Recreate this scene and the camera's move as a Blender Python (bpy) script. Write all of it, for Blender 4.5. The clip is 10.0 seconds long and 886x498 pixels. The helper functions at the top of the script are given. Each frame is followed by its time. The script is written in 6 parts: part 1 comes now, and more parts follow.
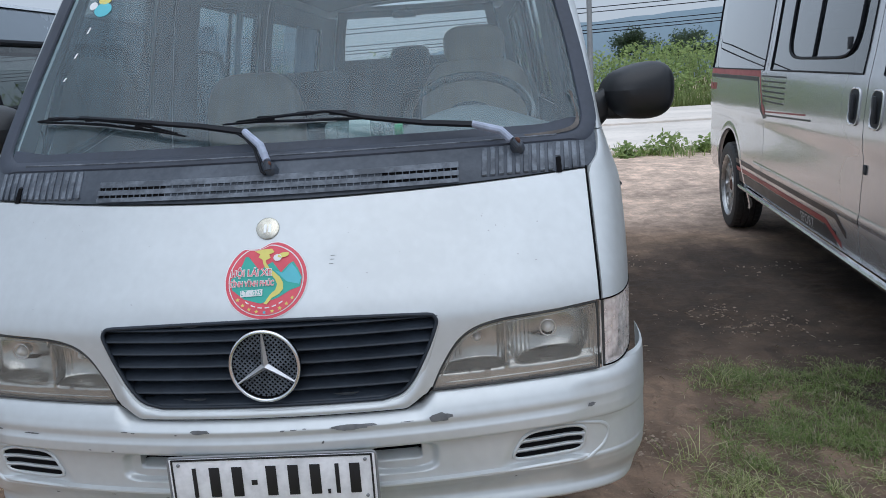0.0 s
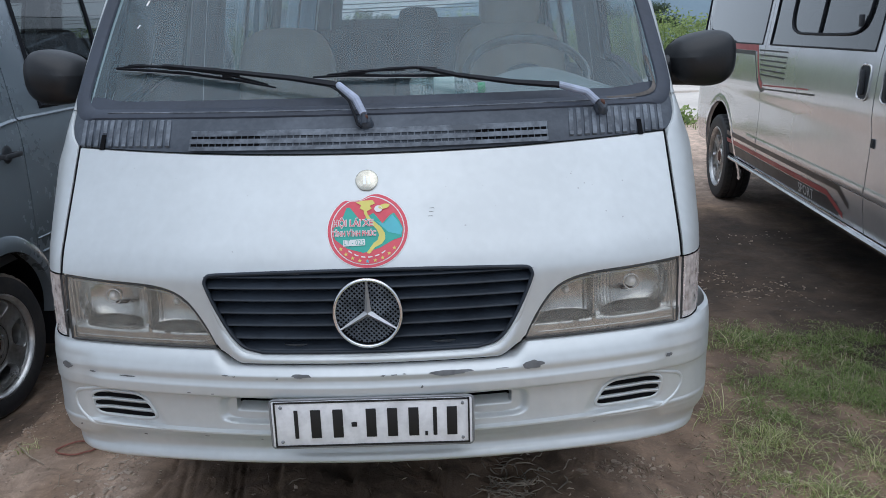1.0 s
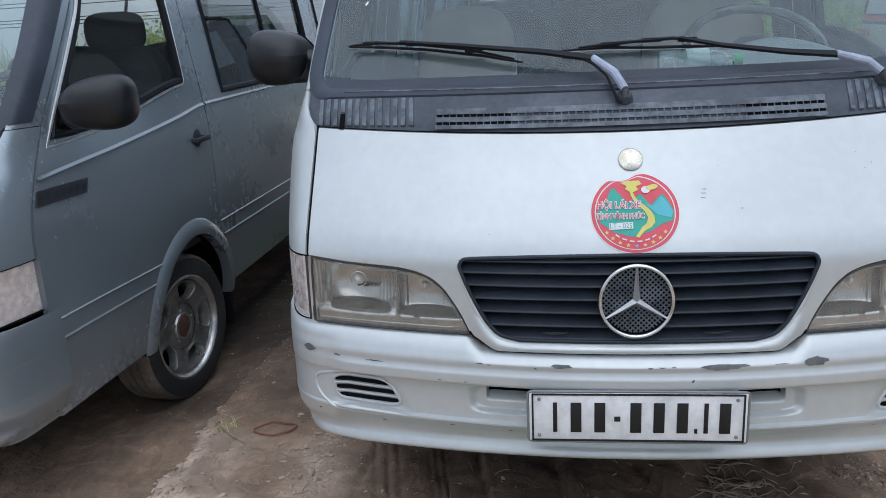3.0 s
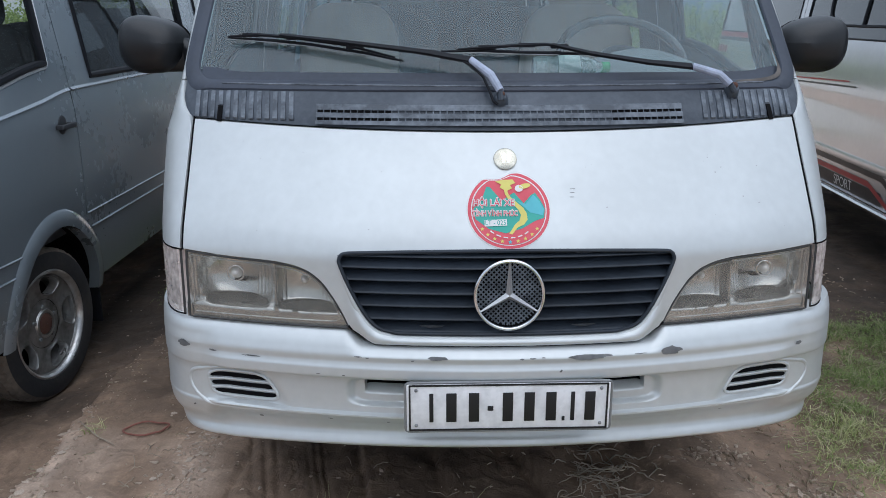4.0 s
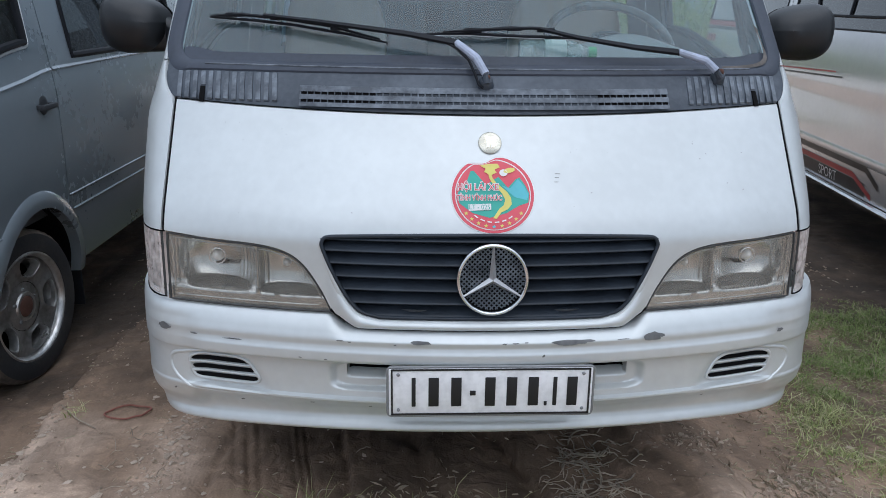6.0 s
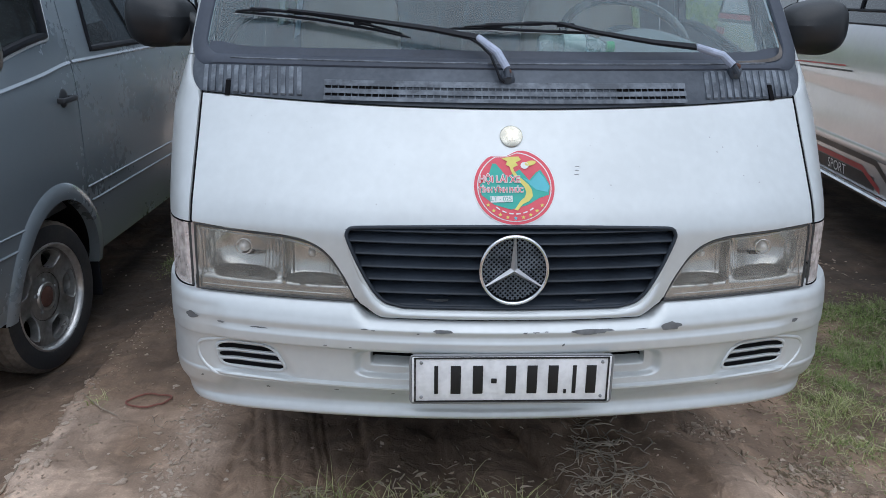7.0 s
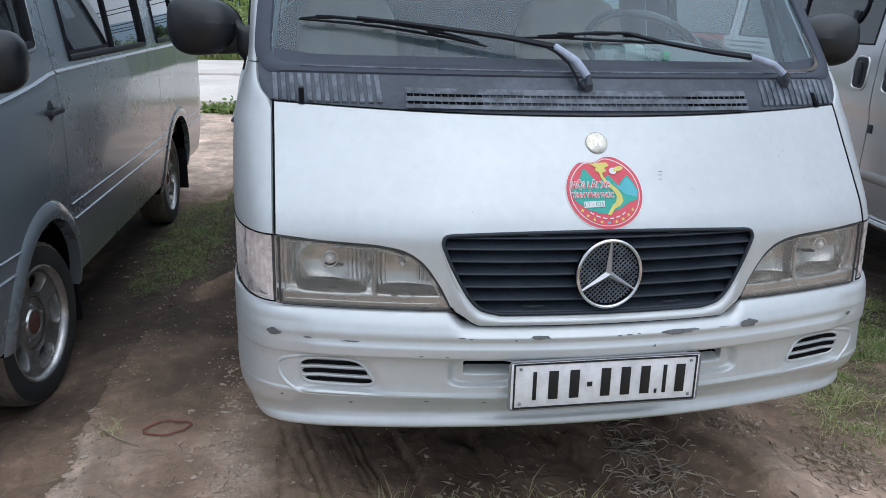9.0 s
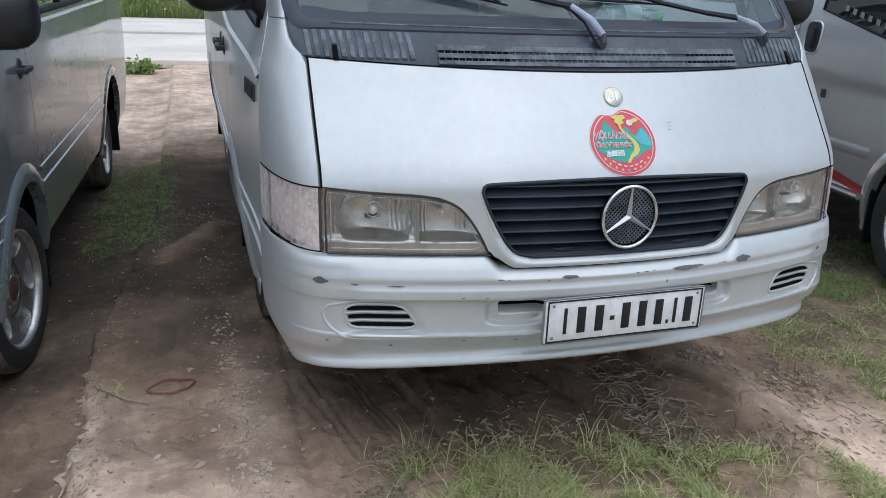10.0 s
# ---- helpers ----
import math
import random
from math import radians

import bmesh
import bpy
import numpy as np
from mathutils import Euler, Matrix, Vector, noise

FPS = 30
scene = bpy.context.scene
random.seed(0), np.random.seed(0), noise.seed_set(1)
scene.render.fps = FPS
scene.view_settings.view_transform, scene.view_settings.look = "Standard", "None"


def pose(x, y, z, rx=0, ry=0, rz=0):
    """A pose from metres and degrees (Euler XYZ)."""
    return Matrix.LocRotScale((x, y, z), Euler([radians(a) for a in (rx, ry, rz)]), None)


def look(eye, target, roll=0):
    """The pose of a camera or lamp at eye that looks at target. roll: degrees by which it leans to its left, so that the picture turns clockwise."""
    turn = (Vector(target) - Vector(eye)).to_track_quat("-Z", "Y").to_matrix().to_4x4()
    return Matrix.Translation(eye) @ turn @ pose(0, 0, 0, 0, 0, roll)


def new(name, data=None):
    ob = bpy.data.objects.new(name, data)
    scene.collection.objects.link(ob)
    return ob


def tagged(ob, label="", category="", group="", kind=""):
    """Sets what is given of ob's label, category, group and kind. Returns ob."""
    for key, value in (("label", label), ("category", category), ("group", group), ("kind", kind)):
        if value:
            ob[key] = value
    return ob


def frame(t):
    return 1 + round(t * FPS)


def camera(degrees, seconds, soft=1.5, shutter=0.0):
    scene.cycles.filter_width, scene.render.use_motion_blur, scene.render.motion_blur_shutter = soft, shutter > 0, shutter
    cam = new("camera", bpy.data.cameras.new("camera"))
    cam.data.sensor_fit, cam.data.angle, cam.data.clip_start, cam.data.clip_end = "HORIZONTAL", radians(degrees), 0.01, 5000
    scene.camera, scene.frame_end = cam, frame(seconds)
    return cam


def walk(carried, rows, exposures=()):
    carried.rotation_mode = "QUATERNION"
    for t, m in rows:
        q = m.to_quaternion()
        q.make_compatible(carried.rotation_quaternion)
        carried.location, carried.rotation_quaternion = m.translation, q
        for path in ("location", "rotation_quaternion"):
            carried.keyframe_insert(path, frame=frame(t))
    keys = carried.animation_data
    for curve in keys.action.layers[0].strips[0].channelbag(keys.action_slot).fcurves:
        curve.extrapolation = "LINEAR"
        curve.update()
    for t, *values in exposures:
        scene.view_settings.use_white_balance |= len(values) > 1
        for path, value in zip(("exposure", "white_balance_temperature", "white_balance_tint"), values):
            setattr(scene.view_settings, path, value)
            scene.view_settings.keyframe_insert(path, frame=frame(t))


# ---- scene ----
cam = camera(60.2, 10.0, soft=0.68)
PATH = [
    (0, (0.509, -1.57, 1.363), (0.394, 0.386, 0.961), -3.7),
    (0.2, (0.444, -1.603, 1.360), (0.335, 0.386, 0.947), -3.3),
    (0.5, (0.32, -1.623, 1.375), (0.237, 0.326, 0.935), -3.2),
    (0.7, (0.257, -1.650, 1.371), (0.201, 0.326, 0.914), -3.0),
    (1, (0.181, -1.65, 1.363), (0.178, 0.288, 0.871), -1.7),
    (1.2, (0.155, -1.645, 1.356), (0.176, 0.288, 0.850), -0.7),
    (1.5, (0.117, -1.596, 1.347), (0.106, 0.337, 0.835), -0.2),
    (1.7, (0.079, -1.559, 1.342), (-0.067, 0.337, 0.873), -1.7),
    (1.9, (0.030, -1.512, 1.335), (-0.250, 0.416, 0.860), -2.7),
    (2, (-0.001, -1.496, 1.331), (-0.342, 0.416, 0.854), -2.8),
    (2.1, (-0.018, -1.485, 1.331), (-0.415, 0.416, 0.848), -2.9),
    (2.2, (-0.054, -1.479, 1.333), (-0.462, 0.417, 0.841), -2.6),
    (3.3, (-0.231, -1.613, 1.346), (-0.346, 0.313, 0.819), -1.9),
    (3.5, (-0.237, -1.624, 1.344), (-0.267, 0.303, 0.811), -0.8),
    (4, (-0.205, -1.602, 1.348), (-0.14, 0.325, 0.817), 0.0),
    (4.5, (-0.18, -1.589, 1.347), (-0.071, 0.336, 0.813), 0.2),
    (5, (-0.185, -1.592, 1.342), (-0.064, 0.328, 0.794), 0.6),
    (5.5, (-0.191, -1.594, 1.337), (-0.081, 0.324, 0.781), 0.7),
    (7, (-0.24, -1.632, 1.344), (-0.153, 0.28, 0.764), 0.8),
    (7.5, (-0.305, -1.674, 1.335), (-0.207, 0.236, 0.749), 0.9),
    (8, (-0.42, -1.636, 1.317), (-0.307, 0.28, 0.753), 0.4),
    (8.2, (-0.479, -1.616, 1.314), (-0.360, 0.280, 0.778), -0.1),
    (8.5, (-0.574, -1.585, 1.317), (-0.392, 0.334, 0.784), 0.1),
    (9, (-0.692, -1.583, 1.319), (-0.345, 0.311, 0.78), 1.3),
    (9.5, (-0.896, -1.631, 1.323), (-0.36, 0.204, 0.736), 0.6),
    (9.7, (-0.965, -1.642, 1.322), (-0.384, 0.204, 0.701), 1.1),
    (10, (-1.051, -1.622, 1.311), (-0.452, 0.18, 0.684), 2.0),
]
walk(cam, [(t, look(eye, target, roll)) for t, eye, target, roll in PATH], [(0.0, -0.15, 5720, 9), (4.5, 0.01, 5760, 9), (9.0, 0.02, 5740, 9), (10.0, -0.02, 5800, 9)])
# ---- world and sun: bright overcast day ----
world = bpy.data.worlds.new("world")
scene.world = world
world.use_nodes = True
wn, wl = world.node_tree.nodes, world.node_tree.links
sky = wn.new("ShaderNodeTexSky")
sky.sky_type, sky.sun_disc = "NISHITA", False
sky.sun_elevation, sky.sun_rotation = radians(62), radians(167)
sky.air_density, sky.dust_density, sky.ozone_density = 1.0, 4.0, 1.0
cloud = wn.new("ShaderNodeMix")
cloud.data_type = "RGBA"
cloud.inputs[0].default_value = 0.72
wl.new(sky.outputs[0], cloud.inputs[6])
# clouded sky, brighter overhead than at the horizon
way, high_up, shade = wn.new("ShaderNodeTexCoord"), wn.new("ShaderNodeSeparateXYZ"), wn.new("ShaderNodeValToRGB")
wl.new(way.outputs["Generated"], high_up.inputs[0])
wl.new(high_up.outputs[2], shade.inputs[0])
shade.color_ramp.elements[0].color, shade.color_ramp.elements[1].color = (7.6, 8.0, 8.4, 1), (12.2, 13.0, 13.9, 1)
wl.new(shade.outputs[0], cloud.inputs[7])
wl.new(cloud.outputs[2], wn["Background"].inputs[0])
wn["Background"].inputs[1].default_value = 0.088

sun_data = bpy.data.lights.new("sun", "SUN")
sun_data.energy, sun_data.angle, sun_data.color = 1.25, radians(90), (1.0, 0.97, 0.93)
sun = new("sun", sun_data)
sun.matrix_world = look((0, 0, 0), (-0.08, 0.24, -0.97))


# ---- materials ----
def mat(name, color, rough=0.6, metal=0.0, vary=0.15, scale=6.0, fine=60.0, bump=0.0, coat=0.0, color2=None, spots=0.5, spec=0.5):
    """Principled surface with a broad and a fine variation of colour and roughness."""
    m = bpy.data.materials.new(name)
    m.use_nodes = True
    n, l = m.node_tree.nodes, m.node_tree.links
    p = n["Principled BSDF"]
    c2 = color2 or tuple(v * (1 - vary) for v in color)
    geo = n.new("ShaderNodeTexCoord")
    big, small = n.new("ShaderNodeTexNoise"), n.new("ShaderNodeTexNoise")
    for t, s, d in ((big, scale, 5), (small, fine, 4)):
        t.inputs["Scale"].default_value, t.inputs["Detail"].default_value = s, d
        l.new(geo.outputs["Object"], t.inputs["Vector"])
    add = n.new("ShaderNodeMath")
    add.operation = "MULTIPLY_ADD"
    l.new(small.outputs[0], add.inputs[0])
    add.inputs[1].default_value = 0.35
    l.new(big.outputs[0], add.inputs[2])
    ramp = n.new("ShaderNodeValToRGB")
    ramp.color_ramp.elements[0].position, ramp.color_ramp.elements[1].position = spots - 0.02, spots + 0.32
    ramp.color_ramp.elements[0].color, ramp.color_ramp.elements[1].color = (*color, 1), (*c2, 1)
    l.new(add.outputs[0], ramp.inputs[0])
    l.new(ramp.outputs[0], p.inputs["Base Color"])
    p.inputs["Roughness"].default_value, p.inputs["Metallic"].default_value = rough, metal
    rr = n.new("ShaderNodeMapRange")
    rr.inputs["To Min"].default_value, rr.inputs["To Max"].default_value = max(0.02, rough - 0.08), min(1, rough + 0.12)
    l.new(add.outputs[0], rr.inputs[0])
    l.new(rr.outputs[0], p.inputs["Roughness"])
    p.inputs["Specular IOR Level"].default_value = spec
    p.inputs["Coat Weight"].default_value, p.inputs["Coat Roughness"].default_value = coat, 0.08
    if bump:
        b = n.new("ShaderNodeBump")
        b.inputs["Strength"].default_value, b.inputs["Distance"].default_value = bump, 0.004
        l.new(small.outputs[0], b.inputs["Height"])
        l.new(b.outputs[0], p.inputs["Normal"])
    return m


def glass(name, tint, dust, dust_color=(0.45, 0.46, 0.46), streak=0.0, haze=0.03, mirror=1.8):
    """Thin pane: light passes tinted, a dust film scatters, and the rest mirrors at grazing angles."""
    m = bpy.data.materials.new(name)
    m.use_nodes = True
    n, l = m.node_tree.nodes, m.node_tree.links
    n.remove(n["Principled BSDF"])
    out = n["Material Output"]
    tr, gl, df = n.new("ShaderNodeBsdfTransparent"), n.new("ShaderNodeBsdfGlossy"), n.new("ShaderNodeBsdfDiffuse")
    tr.inputs[0].default_value = (*tint, 1)
    gl.inputs["Roughness"].default_value = haze
    df.inputs[0].default_value = (*dust_color, 1)
    # the same gloss from both sides of the pane
    fr = n.new("ShaderNodeLayerWeight")
    fr.inputs[0].default_value = 0.5
    steep, boost = n.new("ShaderNodeMath"), n.new("ShaderNodeMath")
    steep.operation, boost.operation = "POWER", "MULTIPLY_ADD"
    steep.inputs[1].default_value = 5.0
    boost.inputs[1].default_value, boost.inputs[2].default_value = 0.95 * mirror, 0.045 * mirror
    boost.use_clamp = True
    l.new(fr.outputs["Facing"], steep.inputs[0])
    l.new(steep.outputs[0], boost.inputs[0])
    a, b = n.new("ShaderNodeMixShader"), n.new("ShaderNodeMixShader")
    co, no = n.new("ShaderNodeTexCoord"), n.new("ShaderNodeTexNoise")
    mp = n.new("ShaderNodeMapping")
    mp.inputs["Scale"].default_value = (42, 1.2, 1.2) if streak else (9, 9, 9)
    l.new(co.outputs["Object"], mp.inputs[0])
    l.new(mp.outputs[0], no.inputs["Vector"])
    no.inputs["Detail"].default_value = 6
    mr = n.new("ShaderNodeMapRange")
    mr.inputs["From Min"].default_value, mr.inputs["From Max"].default_value = 0.3, 0.75
    mr.inputs["To Min"].default_value, mr.inputs["To Max"].default_value = dust * 0.6, dust * (1.5 + streak)
    l.new(no.outputs[0], mr.inputs[0])
    l.new(mr.outputs[0], a.inputs[0])
    l.new(tr.outputs[0], a.inputs[1])
    l.new(df.outputs[0], a.inputs[2])
    l.new(boost.outputs[0], b.inputs[0])
    l.new(a.outputs[0], b.inputs[1])
    l.new(gl.outputs[0], b.inputs[2])
    l.new(b.outputs[0], out.inputs[0])
    return m


white_paint = mat("silver_white_paint", (0.60, 0.628, 0.636), 0.38, 0.42, 0.10, 2.5, 40, coat=0.35)
grey_paint = mat("dusty_grey_paint", (0.245, 0.288, 0.325), 0.22, 0.40, -0.06, 1.5, 30, coat=0.8)
beige_paint = mat("champagne_silver_paint", (0.61, 0.61, 0.622), 0.16, 0.55, 0.10, 1.5, 30, coat=0.9)
black_plastic = mat("weathered_black_plastic", (0.02, 0.022, 0.026), 0.55, 0, -0.9, 5, 90, bump=0.15)
cowl_plastic = mat("sun_faded_cowl_plastic", (0.037, 0.048, 0.066), 0.46, 0, 0, 7, 70, bump=0.2, color2=(0.085, 0.10, 0.125), spots=0.58)
rib_plastic = mat("worn_grey_rib_plastic", (0.052, 0.063, 0.080), 0.5, 0, 0, 24, 110, bump=0.2, color2=(0.17, 0.195, 0.23), spots=0.56)
grille_plastic = mat("dark_grille_plastic", (0.016, 0.021, 0.029), 0.42, 0, -0.7, 8, 90, bump=0.1, spec=0.32)
mirror_plastic = mat("mirror_shell_plastic", (0.008, 0.009, 0.011), 0.32, 0, -0.5, 6, 120, bump=0.08, spec=0.42)
screen_rubber = mat("weathered_screen_rubber", (0.028, 0.034, 0.048), 0.40, 0, -0.6, 6, 80, spec=0.34)
rubber = mat("black_rubber", (0.007, 0.008, 0.011), 0.5, 0, -0.6, 10, 80, spec=0.2)
gap_black = mat("black_plastic_and_slot_shade", (0.006, 0.006, 0.007), 0.9, spec=0.1)
tyre_rubber = mat("black_tyre_sidewall", (0.020, 0.022, 0.026), 0.6, 0, 0, 5, 60, bump=0.3, color2=(0.05, 0.047, 0.044), spots=0.62)
tread_rubber = mat("muddy_tyre_tread", (0.075, 0.065, 0.056), 0.85, 0, 0, 5, 60, bump=0.5, color2=(0.21, 0.17, 0.135), spots=0.52)
alloy = mat("worn_alloy", (0.34, 0.34, 0.335), 0.35, 0.7, 0.55, 12, 60, spots=0.55)
polished_alloy = mat("polished_alloy", (0.64, 0.64, 0.635), 0.25, 0.85, 0.4, 14, 60)
satin_chrome = mat("satin_chrome", (0.72, 0.73, 0.75), 0.34, 0.85, 0.15, 10, 60)
rust = mat("rusty_cap", (0.12, 0.055, 0.04), 0.8, 0, 0.4, 20, 90)
chrome = mat("chrome", (0.78, 0.79, 0.8), 0.12, 1.0, 0.12, 10, 60)
reflector = mat("lamp_reflector", (0.63, 0.635, 0.61), 0.17, 0.85, 0.3, 10, 50)
seal_grey = mat("weathered_lamp_seal", (0.05, 0.05, 0.05), 0.6, 0, 0.4, 20, 90)
bulb_glass = mat("bulb_glass", (0.85, 0.85, 0.83), 0.08, 0.3, 0.1)
lens = glass("headlamp_lens", (0.93, 0.92, 0.90), 0.11, (0.55, 0.545, 0.51))
signal_lens = glass("indicator_lens", (0.98, 0.94, 0.92), 0.38, (0.88, 0.81, 0.78), mirror=0.45)
signal_back = mat("indicator_back", (0.88, 0.80, 0.76), 0.35, 0.15, 0.15, 20, 80)
# real dust film, with bluish sky sheen on the screen put into its colour
screen_glass = glass("dusty_sky_sheen_glass", (0.70, 0.81, 0.83), 0.080, (0.35, 0.50, 0.58), streak=1.1, haze=0.14, mirror=1.35)
side_glass = glass("tinted_side_glass", (0.86, 0.89, 0.87), 0.03, (0.35, 0.37, 0.37), mirror=1.1)
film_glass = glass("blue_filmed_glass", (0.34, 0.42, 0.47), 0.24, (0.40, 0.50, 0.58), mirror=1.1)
dark_glass = glass("dark_side_glass", (0.20, 0.23, 0.24), 0.05, (0.3, 0.33, 0.34), haze=0.015, mirror=2.4)
wheel_vinyl = mat("glossy_black_vinyl", (0.02, 0.02, 0.022), 0.10, 0, 0.2, 8, 60, coat=1.0)
dash_vinyl = mat("grey_dashboard", (0.24, 0.265, 0.27), 0.6, 0, 0.3, 5, 120)
beige_cloth = mat("beige_seat_cloth", (0.50, 0.40, 0.32), 0.9, 0, 0.25, 6, 120, bump=0.2)
dark_cloth = mat("dark_seat_cloth", (0.035, 0.037, 0.04), 0.9, 0, 0.25, 6, 120, bump=0.2)
cabin_lining = mat("grey_cabin_lining", (0.085, 0.09, 0.095), 0.85, 0, 0.2)
curtain_cloth = mat("pale_blue_curtain", (0.32, 0.42, 0.52), 0.9, 0, 0.2)
cn, cl = curtain_cloth.node_tree.nodes, curtain_cloth.node_tree.links
thin, blend = cn.new("ShaderNodeBsdfTranslucent"), cn.new("ShaderNodeMixShader")
thin.inputs[0].default_value, blend.inputs[0].default_value = (0.34, 0.46, 0.56, 1), 0.5
cl.new(cn["Principled BSDF"].outputs[0], blend.inputs[1])
cl.new(thin.outputs[0], blend.inputs[2])
cl.new(blend.outputs[0], cn["Material Output"].inputs[0])
tape_mat = mat("peeling_pale_tape", (0.42, 0.47, 0.6), 0.45, 0, 0.3, 20, 80)
plate_white = mat("plate_white", (0.84, 0.84, 0.86), 0.4, 0, 0.25, 22, 90, spots=0.6)
plate_black = mat("plate_black", (0.012, 0.012, 0.014), 0.45)
red_print = mat("red_print", (0.70, 0.085, 0.12), 0.4, 0, 0.15)
teal_print = mat("teal_print", (0.05, 0.42, 0.34), 0.4, 0, 0.15)
blue_print = mat("blue_print", (0.12, 0.52, 0.60), 0.4, 0, 0.15)
yellow_print = mat("yellow_print", (0.74, 0.66, 0.16), 0.4, 0, 0.15)
white_print = mat("white_print", (0.78, 0.78, 0.78), 0.45, 0, 0.1)
primer = mat("bare_grey_bumper_plastic", (0.17, 0.175, 0.18), 0.7, 0, 0.4, 30, 90)
bottle_plastic = glass("clear_bottle_plastic", (0.82, 0.88, 0.86), 0.3, (0.6, 0.66, 0.64))
green_cap = mat("green_cap", (0.03, 0.4, 0.12), 0.4)
red_stripe = mat("red_stripe", (0.4, 0.05, 0.05), 0.35, 0, 0.2)
dark_stripe = mat("dark_stripe", (0.03, 0.026, 0.026), 0.35, 0, 0.2)
concrete = mat("pale_concrete", (0.80, 0.73, 0.655), 0.85, 0, 0.22, 0.5, 8, bump=0.2)
galvanised = mat("galvanised_pole", (0.3, 0.31, 0.32), 0.5, 0.5, 0.2)


# ---- mesh helpers ----
def spline(xs, ys):
    """A smooth curve through the given values."""
    xs, ys = np.array(xs, float), np.array(ys, float)
    d = np.diff(ys) / np.diff(xs)
    m = np.r_[d[0], np.where(d[1:] * d[:-1] > 0, 2 * d[1:] * d[:-1] / (d[1:] + d[:-1] + 1e-12), 0), d[-1]]

    def f(x):
        x = min(max(x, xs[0]), xs[-1])
        i = min(int(np.searchsorted(xs, x, "right")) - 1, len(xs) - 2)
        h = xs[i + 1] - xs[i]
        t = (x - xs[i]) / h
        return float((2 * t**3 - 3 * t**2 + 1) * ys[i] + (t**3 - 2 * t**2 + t) * h * m[i] + (3 * t**2 - 2 * t**3) * ys[i + 1] + (t**3 - t**2) * h * m[i + 1])

    return f


def ease(t):
    t = min(max(t, 0.0), 1.0)
    return t * t * (3 - 2 * t)


def lerp(a, b, t):
    return a + (b - a) * t


def steps(a, b, n):
    return [a + (b - a) * i / n for i in range(n + 1)]


def grid(bm, rows, closed=False):
    """Quads over rows of points of one length."""
    vs = [[bm.verts.new(p) for p in row] for row in rows]
    m = len(rows[0])
    for a, b in zip(vs, vs[1:]):
        for j in range(m if closed else m - 1):
            q = (a[j], a[(j + 1) % m], b[(j + 1) % m], b[j])
            try:
                bm.faces.new(q)
            except ValueError:
                pass
    return vs


def rim(bm, vec):
    """Folds the free edges of a sheet inwards."""
    bmesh.ops.remove_doubles(bm, verts=bm.verts[:], dist=1e-5)
    edges = [e for e in bm.edges if e.is_boundary]
    got = bmesh.ops.extrude_edge_only(bm, edges=edges)["geom"]
    for v in got:
        if isinstance(v, bmesh.types.BMVert):
            v.co += vec(v.co) if callable(vec) else Vector(vec)


def box(bm, c, s, bevel=0.0, m=None):
    got = bmesh.ops.create_cube(bm, size=1.0)["verts"]
    t = (m or Matrix()) @ Matrix.Translation(c) @ Matrix.Diagonal((*s, 1))
    bmesh.ops.transform(bm, matrix=t, verts=got)
    if bevel:
        es = list({e for v in got for e in v.link_edges})
        bmesh.ops.bevel(bm, geom=es, offset=bevel, segments=2, affect="EDGES", profile=0.5)


def tube(bm, pts, r, seg=8, closed=False, cap=True):
    """A round bar along points; r may be a list."""
    pts = [Vector(p) for p in pts]
    n = len(pts)
    rows = []
    s = None
    for i, p in enumerate(pts):
        a = pts[i - 1] if (i or closed) else p
        b = pts[(i + 1) % n] if (i < n - 1 or closed) else p
        t = (b - a).normalized()
        s = t.orthogonal().normalized() if s is None else (s - t * s.dot(t)).normalized()
        w = s.cross(t)
        rad = r[i] if isinstance(r, (list, tuple)) else r
        rows.append([p + rad * (math.cos(q) * s + math.sin(q) * w) for q in (2 * math.pi * j / seg for j in range(seg))])
    if closed:
        rows.append(rows[0])
    vs = grid(bm, rows, closed=True)
    if cap and not closed:
        bm.faces.new(vs[0][::-1])
        bm.faces.new(vs[-1])


def lathe(bm, profile, seg=48, m=None):
    """Turns (radius, x) points round the x axis."""
    rows = []
    for r, x in profile:
        rows.append([(m or Matrix()) @ Vector((x, r * math.cos(2 * math.pi * j / seg), r * math.sin(2 * math.pi * j / seg))) for j in range(seg)])
    grid(bm, rows, closed=True)


def ball(bm, c, s, m=None, u=24, v=16, power=1.0):
    got = bmesh.ops.create_uvsphere(bm, u_segments=u, v_segments=v, radius=1.0)["verts"]
    for q in got:
        q.co = Vector([math.copysign(abs(k) ** power, k) for k in q.co])
    bmesh.ops.transform(bm, matrix=(m or Matrix()) @ Matrix.Translation(c) @ Matrix.Diagonal((*s, 1)), verts=got)


def rounded(pts, rounds=3):
    """Cuts the corners of an open line again and again."""
    pts = [tuple(p) for p in pts]
    for _ in range(rounds):
        out = [pts[0]]
        for a, b in zip(pts, pts[1:]):
            out += [tuple(lerp(u, w, .25) for u, w in zip(a, b)), tuple(lerp(u, w, .75) for u, w in zip(a, b))]
        pts = out + [pts[-1]]
    return pts


def thing(name, label, category, group="", kind="", at=(0, 0, 0)):
    e = new(name)
    e.empty_display_size = 0.1
    e.location = at
    return tagged(e, label, category, group, kind)


